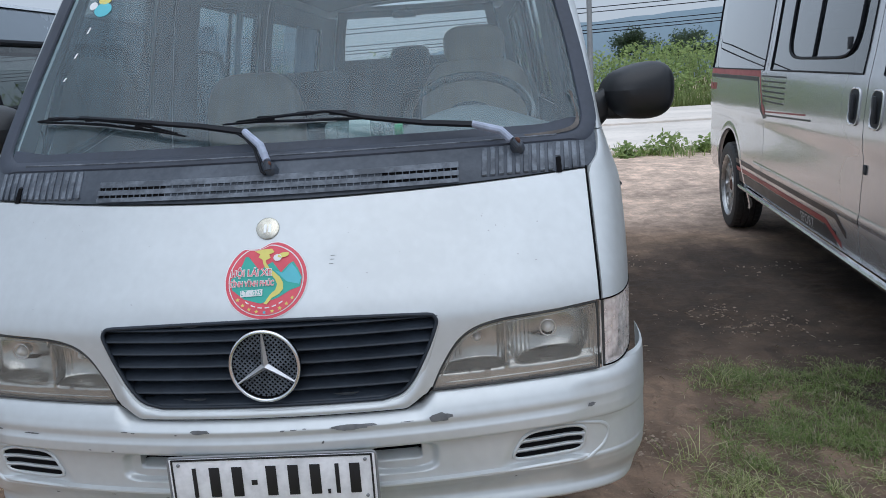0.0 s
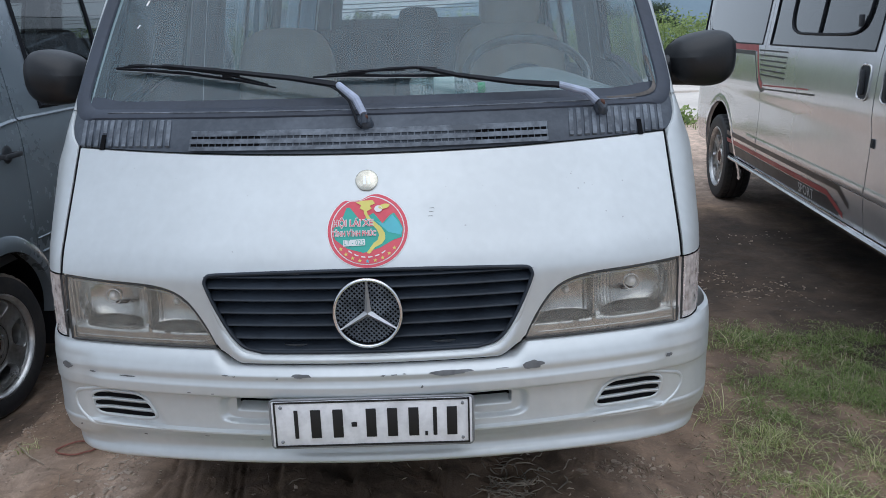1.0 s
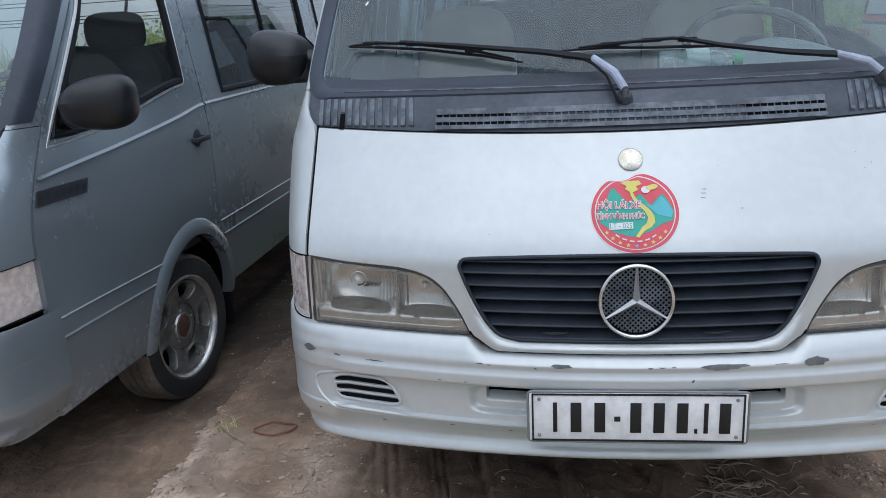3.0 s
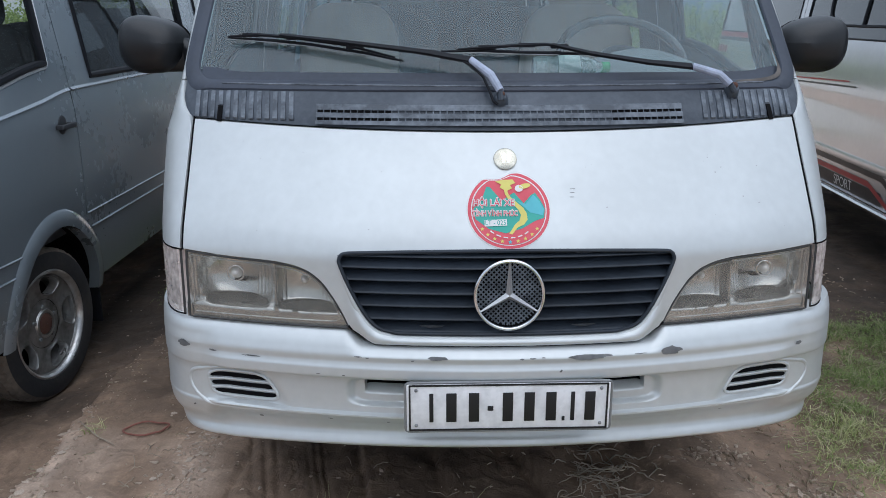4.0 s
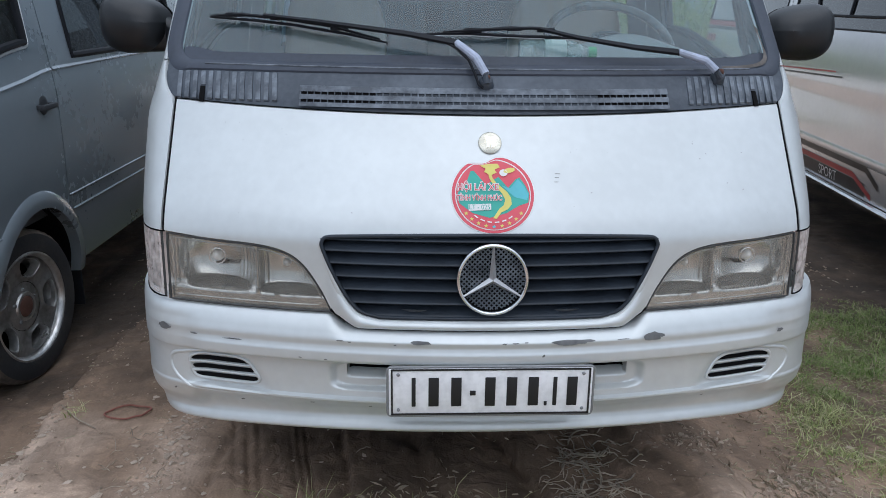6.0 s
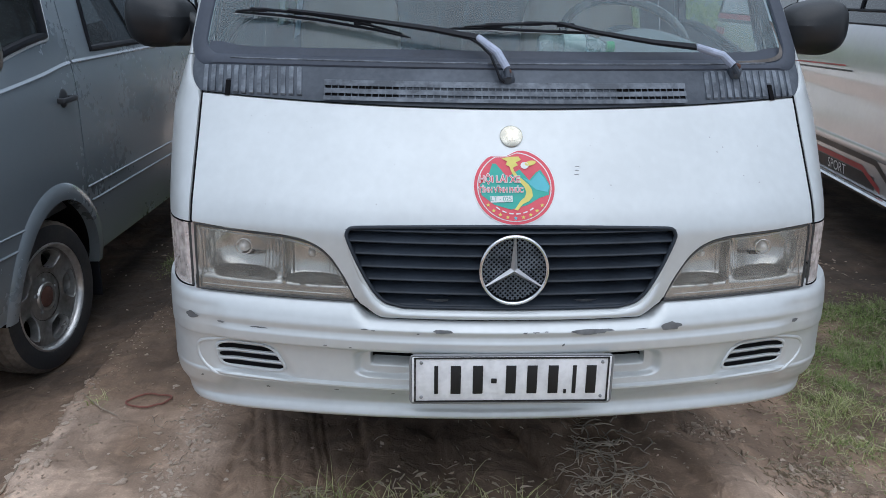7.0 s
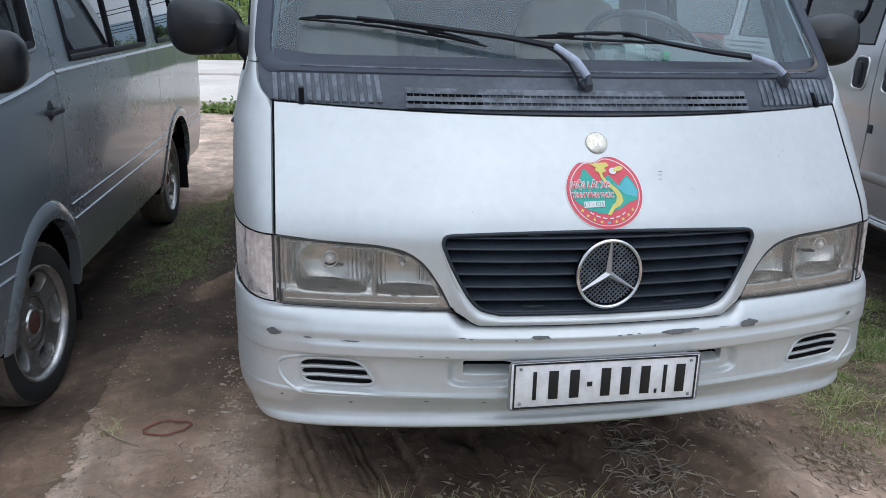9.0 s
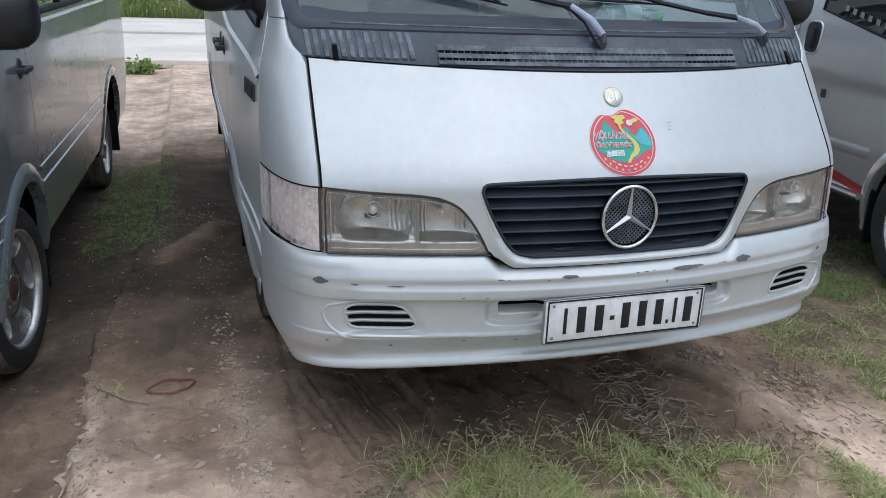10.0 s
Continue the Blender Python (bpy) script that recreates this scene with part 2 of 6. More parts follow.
def part(name, bm, material, parent=None, label="", sharp=35, warp=None):
    bmesh.ops.remove_doubles(bm, verts=bm.verts[:], dist=1e-5)
    if warp:
        for v in bm.verts:
            v.co = warp(v.co)
    bmesh.ops.recalc_face_normals(bm, faces=bm.faces[:])
    me = bpy.data.meshes.new(name)
    bm.to_mesh(me)
    bm.free()
    for p in me.polygons:
        p.use_smooth = True
    me.set_sharp_from_angle(angle=radians(sharp))
    me.materials.append(material)
    ob = new(name, me)
    if parent:
        ob.parent = parent
    if label:
        tagged(ob, label)
    return ob


def lettering(body, size, squeeze=1.0, swell=0.0):
    """Flat letters as a bmesh, centred on the origin in x and y."""
    cu = bpy.data.curves.new("letters", "FONT")
    cu.offset = swell
    cu.body, cu.size, cu.align_x, cu.align_y, cu.resolution_u = body, size, "CENTER", "CENTER", 3
    ob = bpy.data.objects.new("letters", cu)
    scene.collection.objects.link(ob)
    me = bpy.data.meshes.new_from_object(ob.evaluated_get(bpy.context.evaluated_depsgraph_get()))
    bm = bmesh.new()
    bm.from_mesh(me)
    for v in bm.verts:
        v.co.x *= squeeze
    bpy.data.objects.remove(ob)
    bpy.data.curves.remove(cu)
    bpy.data.meshes.remove(me)
    return bm


# ---- the minibus body: x across, y backwards from the number plate, z up ----
nose = spline([.28, .36, .42, .50, .60, .70, .80, .86, .90, .96, 1.077, 1.15, 1.20, 1.33, 1.5, 1.7, 1.88, 1.95],
              [.05, .04, .034, .028, .024, .036, .042, .046, .060, .096, .171, .220, .263, .385, .54, .715, .87, .94])
bow = spline([.28, .6, .86, 1.155, 1.35, 1.95], [.24, .22, .22, .247, .23, .2])


def front(x, z, out=0.0):
    """A point of the front of the body, moved outwards by out."""
    return Vector((x, nose(z) + bow(z) * x * x - out, z))


edge_x = spline([.3, 1.14, 1.152, 1.163, 1.184, 1.208, 1.233, 1.42, 1.6, 1.95], [.768, .768, .771, .788, .802, .809, .811, .799, .774, .715])
door_x = spline([.3, .6, .9, 1.1, 1.2, 1.26, 1.45, 1.65, 1.95], [.86, .885, .885, .876, .852, .838, .828, .806, .745])
door_y = spline([.3, .9, 1.0, 1.12, 1.16, 1.26, 1.45, 1.65, 1.85, 1.95], [.50, .50, .505, .52, .54, .605, .745, .905, 1.07, 1.16])
half = spline([.28, .45, .6, .9, 1.1, 1.2, 1.5, 1.8, 1.95], [.855, .890, .905, .915, .915, .905, .862, .81, .77])
BACK, SILL, TOP = 5.42, 0.41, 1.95
AXLES = (1.51, 4.17)
ARCH = 0.405
waist = spline([.5, 1.1, 1.5, 1.9, 5.0], [1.085, 1.15, 1.19, 1.218, 1.23])
glass_low = spline([.5, .7, 1.62, 1.80, 1.95, 5.0], [1.20, 1.215, 1.335, 1.30, 1.262, 1.275])


def corner(s, z, side):
    """The rounded corner between front (s = 0) and door (s = 1)."""
    xb = edge_x(z)
    p0 = front(xb, z)
    p3 = Vector((door_x(z), door_y(z), z))
    g = p3.y - p0.y
    slope = 2 * bow(z) * xb
    h = min(0.55 * (p3.x - p0.x), 0.06)
    p1 = p0 + Vector((h, h * slope, 0))
    p2 = p3 - Vector((g * 0.05, g * 0.62, 0))
    q = (1 - s) ** 3 * p0 + 3 * s * (1 - s) ** 2 * p1 + 3 * s * s * (1 - s) * p2 + s**3 * p3
    return Vector((side * q.x, q.y, z))


slant = [0.50, 0.75]


def flank(u, z, side, out=0.0):
    """A point of the side; u is y behind the slanting front edge of the door."""
    y = u + (door_y(z) - 0.50) * max(0.0, min(1.0, 1 - (u - slant[0]) / slant[1]))
    a = ease((y - door_y(z)) / 0.9)
    x = lerp(door_x(z), half(z), a) - 0.10 * ease((u - 4.95) / 0.6) ** 2
    return Vector((side * (x + out), y, z))


def arch_z(u, extra=0.0, skirt=.395, sill=SILL):
    """Lower edge of the side, over sill and wheel arches."""
    z = lerp(skirt, sill, ease((u - 1.2) / .7))
    for a in AXLES:
        d = abs(u - a)
        r = ARCH + extra + (0.05 if a > 2 else 0.0)
        if d < r:
            z = max(z, 0.30 + math.sqrt(r * r - d * d))
    return z


grille_half = spline([.690, .700, .712, .745, .825, .868, .882], [.255, .295, .312, .337, .377, .391, .393])
lamp_top = spline([.366, .380, .395, .432, .463, .50, .545, .664, .768], [.699, .729, .757, .808, .830, .842, .848, .854, .862])
hood_top = lambda x: 1.133 + 0.034 * x * x  # noqa: E731


def grille_low(x):
    """Lower edge of the grille opening at x."""
    x = abs(x)
    if x < 0.255:
        return 0.690
    lo, hi = 0.690, 0.8755
    for _ in range(30):
        m = (lo + hi) / 2
        lo, hi = (m, hi) if grille_half(m) < x else (lo, m)
    return lo


def grille_up(x):
    return 0.888 - 0.07 * x * x - 0.006 * ease((abs(x) - 0.375) / 0.016)


def lip_low(x):
    """Lower edge of the painted nose over the bumper."""
    x = abs(x)
    if x < 0.30:
        return 0.667
    return lerp(0.667, 0.6985, ease((x - 0.30) / 0.066)) if x < 0.366 else lamp_top(x) + 0.004


bumper_profile = spline([.355, .37, .376, .382, .388, .396, .405, .415, .43, .46, .478, .4865, .4905, .4950, .53, .574, .5825, .5865, .594, .612, .622, .630, .640, .660, .680, .693, .70],
                        [.135, .098, .076, .064, .0595, .063, .0715, .0755, .071, .0440, .0240, .0105, .0105, .0215, .0235, .0255, .0250, .006, .0005, .001, .005, .007, .006, .013, .025, .038, .05])


def bumper_face(x, z):
    """The bumper skin with its steps, scoops and slots; x is the distance from the middle."""
    ax = abs(x)
    y = bumper_profile(z)
    # side scoop with its swept lower lip
    cx, cz = (ax - 0.645 - 0.6 * (z - 0.53)) / 0.115, (z - 0.532) / 0.052
    d = (abs(cx) ** 4 + abs(cz) ** 4) ** 0.25
    y += 0.010 * ease((1.05 - d) / 0.35)
    # pockets beside the plate
    px = (ax - 0.29) / 0.082
    pz = (z - 0.545) / 0.034
    d = (abs(px) ** 4 + abs(pz) ** 4) ** 0.25
    y += 0.016 * ease((1.08 - d) / 0.28)
    # deep slot in the upper part of each pocket
    across = ease((0.335 - ax) / 0.008) * ease((ax - 0.16) / 0.01)
    y += 0.060 * across * max(0.0, min(1.0, (z - 0.535) / 0.030)) ** 1.4 * ease((0.5695 - z) / 0.004)
    # the steps grow faint round the ends
    plain = 0.016 + 0.32 * max(0.0, 0.47 - z) + 0.26 * max(0.0, z - 0.640)
    return lerp(y, plain, 0.72 * ease((ax - 0.67) / 0.07) * ease((z - 0.40) / 0.05) * ease((0.69 - z) / 0.03))


def bumper_point(t, z):
    """t runs from the left end (-1) round the front to the right end (1)."""
    side = -1 if t < 0 else 1
    a = abs(t)
    split = 0.74
    return_z = z
    if z > 0.64:
        return_z = lerp(0.64, lerp(0.668, 0.70, ease((a - 0.33) / 0.05)), (z - 0.64) / 0.06)
    tuck = 0.10 * (1 - ease((z - 0.355) / 0.10)) if z < 0.455 else 0.0
    # the lower edge rises a little towards the middle
    drop = 0.013 * ease((0.45 - z) / 0.07)
    return_z += -drop + 0.017 * max(0.0, 1 - (a / 0.68) ** 2) * ease((0.465 - z) / 0.07)
    if a < split:
        x = a
        return Vector((side * x * (1 - 0.25 * tuck), bumper_face(x, z) + 0.225 * x * x, return_z))
    s = (a - split) / (1 - split)
    p0 = Vector((split * (1 - 0.25 * tuck), bumper_face(split, z) + 0.225 * split * split, z))
    p3 = Vector((0.902 + 0.011 * side - bumper_profile(z) * 0.05 - 0.45 * tuck, 0.49, z))
    h = 0.122 + 0.012 * side
    p1 = p0 + Vector((h, h * 0.36, 0))
    p2 = p3 - Vector((0.006, 0.20, 0))
    q = (1 - s) ** 3 * p0 + 3 * s * (1 - s) ** 2 * p1 + 3 * s * s * (1 - s) * p2 + s**3 * p3
    return Vector((side * q.x, q.y, z - drop))


def tyre_profile(r, w):
    return [(r * 0.68, -w * 0.40), (r * 0.72, -w * 0.49), (r * 0.84, -w * 0.52), (r * 0.94, -w * 0.48), (r * 0.975, -w * 0.42), (r * 0.99, -w * 0.40),
            (r, -w * 0.24), (r * .972, -w * .22), (r * .972, -w * .19), (r, -w * .17), (r, -w * .03), (r * .972, -w * .015), (r * .972, w * .015), (r, w * .03), (r, w * .17), (r * .972, w * .19),
            (r * .972, w * .22), (r, w * .24), (r * 0.99, w * 0.40), (r * 0.975, w * 0.42), (r * 0.94, w * 0.48), (r * 0.84, w * 0.52), (r * 0.72, w * 0.49), (r * 0.68, w * 0.40)]


def wheel(parent, at, side, r, steer=0.0, spokes=5, rim_mat=None, w=0.185, muddy=True):
    """A road wheel whose outer face looks to side (+1 or -1)."""
    m = Matrix.Translation(at) @ Matrix.Rotation(radians(steer), 4, "Z") @ Matrix.Diagonal((side, 1, 1, 1))
    hub = new("wheel")
    hub.parent = parent
    bm, tread = bmesh.new(), bmesh.new()
    rows = []
    for rad, x in tyre_profile(r, w):
        # shoulder blocks cut by cross grooves
        shoulder = .985 * r < rad and .2 * w < abs(x) < .45 * w
        rows.append([m @ Vector((x, q * math.cos(2 * math.pi * j / 160), q * math.sin(2 * math.pi * j / 160))) for j, q in ((j, rad - .007 * (shoulder and j % 4 == (0 if x > 0 else 2))) for j in range(160))])
    grid(bm, rows[:4], closed=True)
    grid(bm, rows[-4:], closed=True)
    grid(tread, rows[3:-3], closed=True)
    tyre = part("tyre", bm, tyre_rubber, hub, sharp=30)
    part("tread", tread, tread_rubber if muddy else tyre_rubber, tyre, "dried brown mud on tread" if muddy else "", 30)
    rr = r * 0.70
    bm = bmesh.new()
    lathe(bm, [(rr * 0.86, -w * 0.3), (rr * 0.86, w * 0.22), (rr * 0.95, w * 0.38)], 56, m)
    lathe(bm, [(0.001, w * 0.30), (rr * 0.22, w * 0.31), (rr * 0.36, w * 0.29), (rr * 0.40, w * 0.265), (rr * 0.45, w * 0.268)], 40, m)
    # pressed disc with one oval hole to each sector
    half_a = math.pi / spokes
    for i in range(spokes):
        a = 2 * half_a * i + 0.3
        cols = []
        for k in range(49):
            q = 2 * math.pi * k / 48
            cu, su = math.cos(q), math.sin(q)
            far = 1 / max(abs(cu), abs(su))
            col = []
            # the hole is wide at the rim and narrows to the hub
            squarish = (abs(cu) ** 3 + abs(su) ** 3) ** (-1 / 3)
            for s, dx in ((0.0, .0), (.05, .003), (.18, .003), (.42, -.002), (.7, -.004), (1.0, -.004)):
                e = lerp(.70 * squarish, far, s)
                rad, ang = rr * (.71 + .25 * e * cu), a + half_a * e * su * lerp(.80 + .16 * cu, 1, s)
                col.append(m @ Vector((w * .30 + dx + .010 * ease((rad / rr - .5) / .4), rad * math.sin(ang), rad * math.cos(ang))))
            cols.append(col)
        grid(bm, cols)
    rim_ob = part("rim", bm, rim_mat or alloy, hub)
    bm = bmesh.new()
    lathe(bm, [(rr * 0.93, w * 0.36), (rr * 0.945, w * 0.44), (rr * 0.99, w * 0.49), (rr * 1.035, w * 0.47), (rr * 1.03, w * 0.36)], 56, m)
    part("rim_lip", bm, polished_alloy, rim_ob, "bright worn rim edge")
    for i in range(spokes):
        # polished wall of each hole
        a = 2 * half_a * i + 0.3
        bm, cols = bmesh.new(), []
        for k in range(33):
            q = 2 * math.pi * k / 32
            cu, su = math.cos(q), math.sin(q)
            e = .70 * (abs(cu) ** 3 + abs(su) ** 3) ** (-1 / 3)
            col = []
            for dx, tight in ((0.0, 1.0), (-.006, .97), (-.035, .90)):
                rad, ang = rr * (.71 + .25 * e * cu * tight), a + half_a * e * su * (.80 + .16 * cu) * tight
                col.append(m @ Vector((w * .30 + dx + .010 * ease((rad / rr - .5) / .4), rad * math.sin(ang), rad * math.cos(ang))))
            cols.append(col)
        grid(bm, cols)
        part("spoke_edge", bm, polished_alloy, rim_ob)
    bm = bmesh.new()
    lathe(bm, [(0.001, -w * 0.12), (rr * 0.9, -w * 0.12), (rr * 0.9, -w * 0.2)], 32, m)
    part("brake_drum", bm, gap_black, hub)
    bm = bmesh.new()
    lathe(bm, [(0.001, w * 0.37), (rr * 0.13, w * 0.37), (rr * 0.19, w * 0.33), (rr * 0.2, w * 0.28)], 24, m)
    part("hub_cap", bm, rust, hub)
    bm = bmesh.new()
    lathe(bm, [(rr * .20, w * .30), (rr * .21, w * .345), (rr * .26, w * .345), (rr * .28, w * .30)], 32, m)
    part("hub_ring", bm, polished_alloy, hub)
    for i in range(spokes):
        a = 2 * math.pi * i / spokes
        bm = bmesh.new()
        lathe(bm, [(0.001, 0.007), (0.008, 0.007), (0.010, 0)], 8, m @ Matrix.Translation((w * 0.29, rr * 0.31 * math.sin(a), rr * 0.31 * math.cos(a))))
        part("wheel_nut", bm, galvanised, hub)
    return hub


def minibus(name, label, paint, at, turn, main, rise=0.026, steer=0.0, mirror=(.963, .735, 1.335, .106), group="parked minibuses"):
    """A forward-control minibus; main adds what only the white one shows."""
    v = thing(name, label, "minibus", group, at=at)
    v.rotation_euler = (0, 0, radians(turn))
    # the ground climbs behind the front axle, and the body with it
    slant[:] = (0.50, 0.75) if main else (0.75, 1.0)
    # the front of the grey one is drawn back to fit the camera's view
    short = lambda p: 0.0 if main else lerp(.12, .22, ease((p.z - .9) / .4)) * max(0.0, min(1.0, 1 - (p.y - .9) / .85))  # noqa: E731
    warp = lambda p: Vector((p.x, p.y + short(p), p.z + rise * max(0.0, p.y - 1.51)))  # noqa: E731
    add = lambda nm, bm, m, par=v, lab="", sharp=35: part(nm, bm, m, par, lab, sharp, warp)  # noqa: E731

    # painted nose between cowl, lamps and bumper
    bm = bmesh.new()
    xs = sorted({round(s * x, 5) for s in (-1, 1) for x in steps(0, .24, 10) + steps(.24, .40, 44) + steps(.40, .55, 20) + steps(.55, .766, 14) + [.3868, .3872]})
    up_rows, low_rows = [], []
    for x in xs:
        a = abs(x)
        mid_hi = grille_up(x) if a <= .387 else lerp(0.876, 0.90, ease((a - .39) / .2))
        mid_lo = grille_low(x) if a <= .387 else mid_hi
        up_rows.append([front(x, lerp(mid_hi, hood_top(x), i / 16)) for i in range(17)])
        low_rows.append([front(x, lerp(lip_low(x), mid_lo, i / 8), 0.013 * math.sin(math.pi * min(1, i / 8 + .12)) ** .7 * (1 - ease((a - .33) / .05)) if a < .38 else 0) for i in range(9)])
    grid(bm, up_rows)
    grid(bm, low_rows)
    rim(bm, (0, 0.022, 0))
    nose_panel = add("nose_panel", bm, paint)
    # shut lines beside and below the nose
    for side in (-1, 1):
        bm = bmesh.new()
        tube(bm, [front(side * .7672, z, -0.0015) for z in steps(.862, 1.158, 20)], .0032, 6)
        add("shut_line", bm, gap_black, nose_panel)
    bm = bmesh.new()
    tube(bm, [front(x, lip_low(x) - .0005, -0.001) for x in steps(-.368, .368, 60)], .0042, 8)
    add("shut_line", bm, gap_black, nose_panel)

    # corners, pillars
    for side in (-1, 1):
        bm = bmesh.new()
        grid(bm, [[corner(lerp(0.035 * (z < 1.15), 0.985, j / 14), z, side) for j in range(15)] for z in steps(.866, 1.243, 18)])
        rim(bm, lambda p, s=side: Vector((-s * 0.012, 0.016, 0)))
        add("corner_panel", bm, paint)
        bm = bmesh.new()
        grid(bm, [[corner(lerp(0.0, 0.985, j / 10), z, side) for j in range(11)] for z in steps(1.246, TOP, 30)])
        rim(bm, lambda p, s=side: Vector((-s * 0.03, 0.03, 0)))
        pillar = add("pillar", bm, paint)
        if main:
            # dark trim inside the pillar
            bm = bmesh.new()
            grid(bm, [[lerp(front(side * (edge_x(z) - .030), z, -.010), corner(1.0, z, side) + Vector((-side * .038, .02, 0)), k) for k in (0, .5, 1)] for z in steps(1.25, 1.94, 16)])
            add("inner_trim", bm, cabin_lining, pillar)
        else:
            bm = bmesh.new()
            grid(bm, [[corner(lerp(.0, .80, j / 8), z, side) + Vector((side * .002, -.003, 0)) for j in range(9)] for z in steps(1.26, 1.94, 24)])
            add("pillar_seal", bm, screen_rubber, pillar, "black rubber along the windscreen pillar")
        # indicator
        bm = bmesh.new()
        rows = []
        for z in steps(.708, .861, 50):
            rows.append([corner(lerp(0.045, 0.97, j / 72), z, side) + Vector((side * 0.0005, -0.0007, 0)) * (0.22 * math.sin(z * 620) + 0.95 * math.sin(j * 1.047)) for j in range(73)])
        grid(bm, rows)
        ind = add("indicator", bm, signal_lens, v, "clear ribbed indicator lens", 60)
        ind.visible_shadow = False
        bm = bmesh.new()
        grid(bm, [[corner(lerp(0.0, 1.0, j / 14), z, side) + Vector((-side * 0.025, 0.022, 0)) for j in range(15)] for z in steps(.700, .868, 6)])
        add("backplate", bm, signal_back, ind)
        for z in (.8635, .7035):
            bm = bmesh.new()
            tube(bm, [corner(s, z, side) + Vector((0, .001, 0)) for s in steps(0.02, 0.98, 20)], .0019, 6)
            add("joint", bm, gap_black, ind)

    # bumper
    bm = bmesh.new()
    zs = steps(.355, .70, 168 if main else 74)
    ts = sorted({round(s * t, 5) for s in (-1, 1) for t in steps(0, .74, 210 if main else 60) + steps(.74, 1, 26)})
    grid(bm, [[bumper_point(t, z) for t in ts] for z in zs])
    rim(bm, (0, 0.03, 0))
    bumper = add("bumper", bm, paint)
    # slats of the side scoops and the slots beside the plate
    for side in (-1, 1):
        bm = bmesh.new()
        sweep = [(.41, .489), (.48, .486), (.55, .480), (.62, .474), (.68, .474), (.722, .482), (.752, .503), (.768, .535), (.762, .562), (.735, .574), (.68, .577)]
        sweep = rounded(sweep + [(.60, .579), (.50, .581)])
        n = len(sweep) - 1
        tube(bm, [bumper_point(side * x, z) + Vector((0, .0025, 0)) for x, z in sweep], [.001 + .0045 * ease(k / n / .3) * (1 - .7 * ease((k / n - .75) / .25)) for k in range(n + 1)], 10)
        add("scoop_lip", bm, paint, bumper)
        # black strip painting the shade in the upper half of the slot beside the plate
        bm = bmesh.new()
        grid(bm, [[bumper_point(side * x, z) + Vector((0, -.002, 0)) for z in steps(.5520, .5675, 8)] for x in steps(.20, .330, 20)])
        add("slot_shade", bm, gap_black, bumper)
        # one slanting opening with a rounded lip, crossed by two slats
        skew = lambda x, z: (x + .62 * (z - .536) if x < .63 else x + .22 * (z - .536), z)  # noqa: E731
        ring = []
        for k in range(48):
            a = 2 * math.pi * k / 48
            ca, sa = math.cos(a), math.sin(a)
            ring.append(skew(.637 + .081 * math.copysign(abs(ca) ** .42, ca), .536 + .0325 * math.copysign(abs(sa) ** .5, sa)))
        bm = bmesh.new()
        tube(bm, [bumper_point(side * x, z) + Vector((0, -.001, 0)) for x, z in ring], .0042, 10, closed=True)
        add("vent_lip", bm, paint, bumper)
        for z in (.5145, .536, .5575):
            bm = bmesh.new()
            rows = []
            for d in (-1, -.6, 0, .6, 1):
                cut = .006 * abs(d) ** 3
                x0, x1 = skew(.560 + cut, z + .0054 * d)[0], skew(.713 - cut, z + .0054 * d)[0]
                rows.append([bumper_point(side * lerp(x0, x1, j / 20), z + .0054 * d) + Vector((0, -.0022, 0)) for j in range(21)])
            grid(bm, rows)
            part("vent_opening", bm, gap_black, bumper, warp=warp)
        for z in (.5252, .5468):
            bm = bmesh.new()
            x0, x1 = skew(.556, z)[0], skew(.716, z)[0]
            tube(bm, [bumper_point(side * lerp(x0, x1, j / 20), z) + Vector((0, -.0015, 0)) for j in range(21)], .0036, 8)
            add("vent_slat", bm, paint, bumper)

    # grille
    bm = bmesh.new()
    rows = []
    for z in steps(.685, .893, 12):
        w = grille_half(z) + 0.03
        rows.append([front(lerp(-w, w, j / 24), z, -0.05) for j in range(25)])
    grid(bm, rows)
    grille = add("grille", bm, grille_plastic, v, "dark plastic grille with horizontal slats")
    for i, z in enumerate((.872, .846, .817, .787, .757, .726, .697)):
        rows = []
        for u in steps(-1, 1, 30):
            rows.append([front(u * (grille_half(z + d) + e), z + d, o) for d, o, e in ((-.0035, -.003, -.002), (-.001, 0.0, -.002), (.0015, -.001, -.002), (.003, -.004, 0), (.021, -.030, .006), (.015, -.042, .006), (-.0035, -.012, 0))])
        bm = bmesh.new()
        vs = grid(bm, rows, closed=True)
        bm.faces.new(vs[0])
        bm.faces.new(vs[-1][::-1])
        slat = add("slat", bm, grille_plastic, grille, sharp=50)
        if i in (0, 6):
            # two shallow clips on the first and the last slat
            for cx in (-.175, .175):
                bm = bmesh.new()
                top = z + (.012 if i == 0 else .016)
                grid(bm, [[front(cx + u * w, top - d, .001 - .012 * (d / .012)) for u in steps(-1, 1, 8)] for d, w in ((0.0, .030), (.005, .022), (.010, .008))])
                add("clip", bm, rib_plastic, slat)
    bm = bmesh.new()
    outline = [front(x * .9985, grille_low(x) + 0.0025, 0.001) for x in steps(-.3885, .3885, 240)] + [front(x, grille_up(x) - 0.002, 0.001) for x in steps(.381, -.381, 50)]
    outline = [Vector(p) for p in rounded(outline[200:] + outline[:201], 2)][:-1]
    tube(bm, outline, 0.0045, 8, closed=True)
    for k in range(len(outline)):
        a, b = outline[k], outline[(k + 1) % len(outline)]
        bm.faces.new([bm.verts.new(p) for p in (a + Vector((0, .001, 0)), b + Vector((0, .001, 0)), b + Vector((0, .06, 0)), a + Vector((0, .06, 0)))])
    add("grille_frame", bm, grille_plastic, grille)
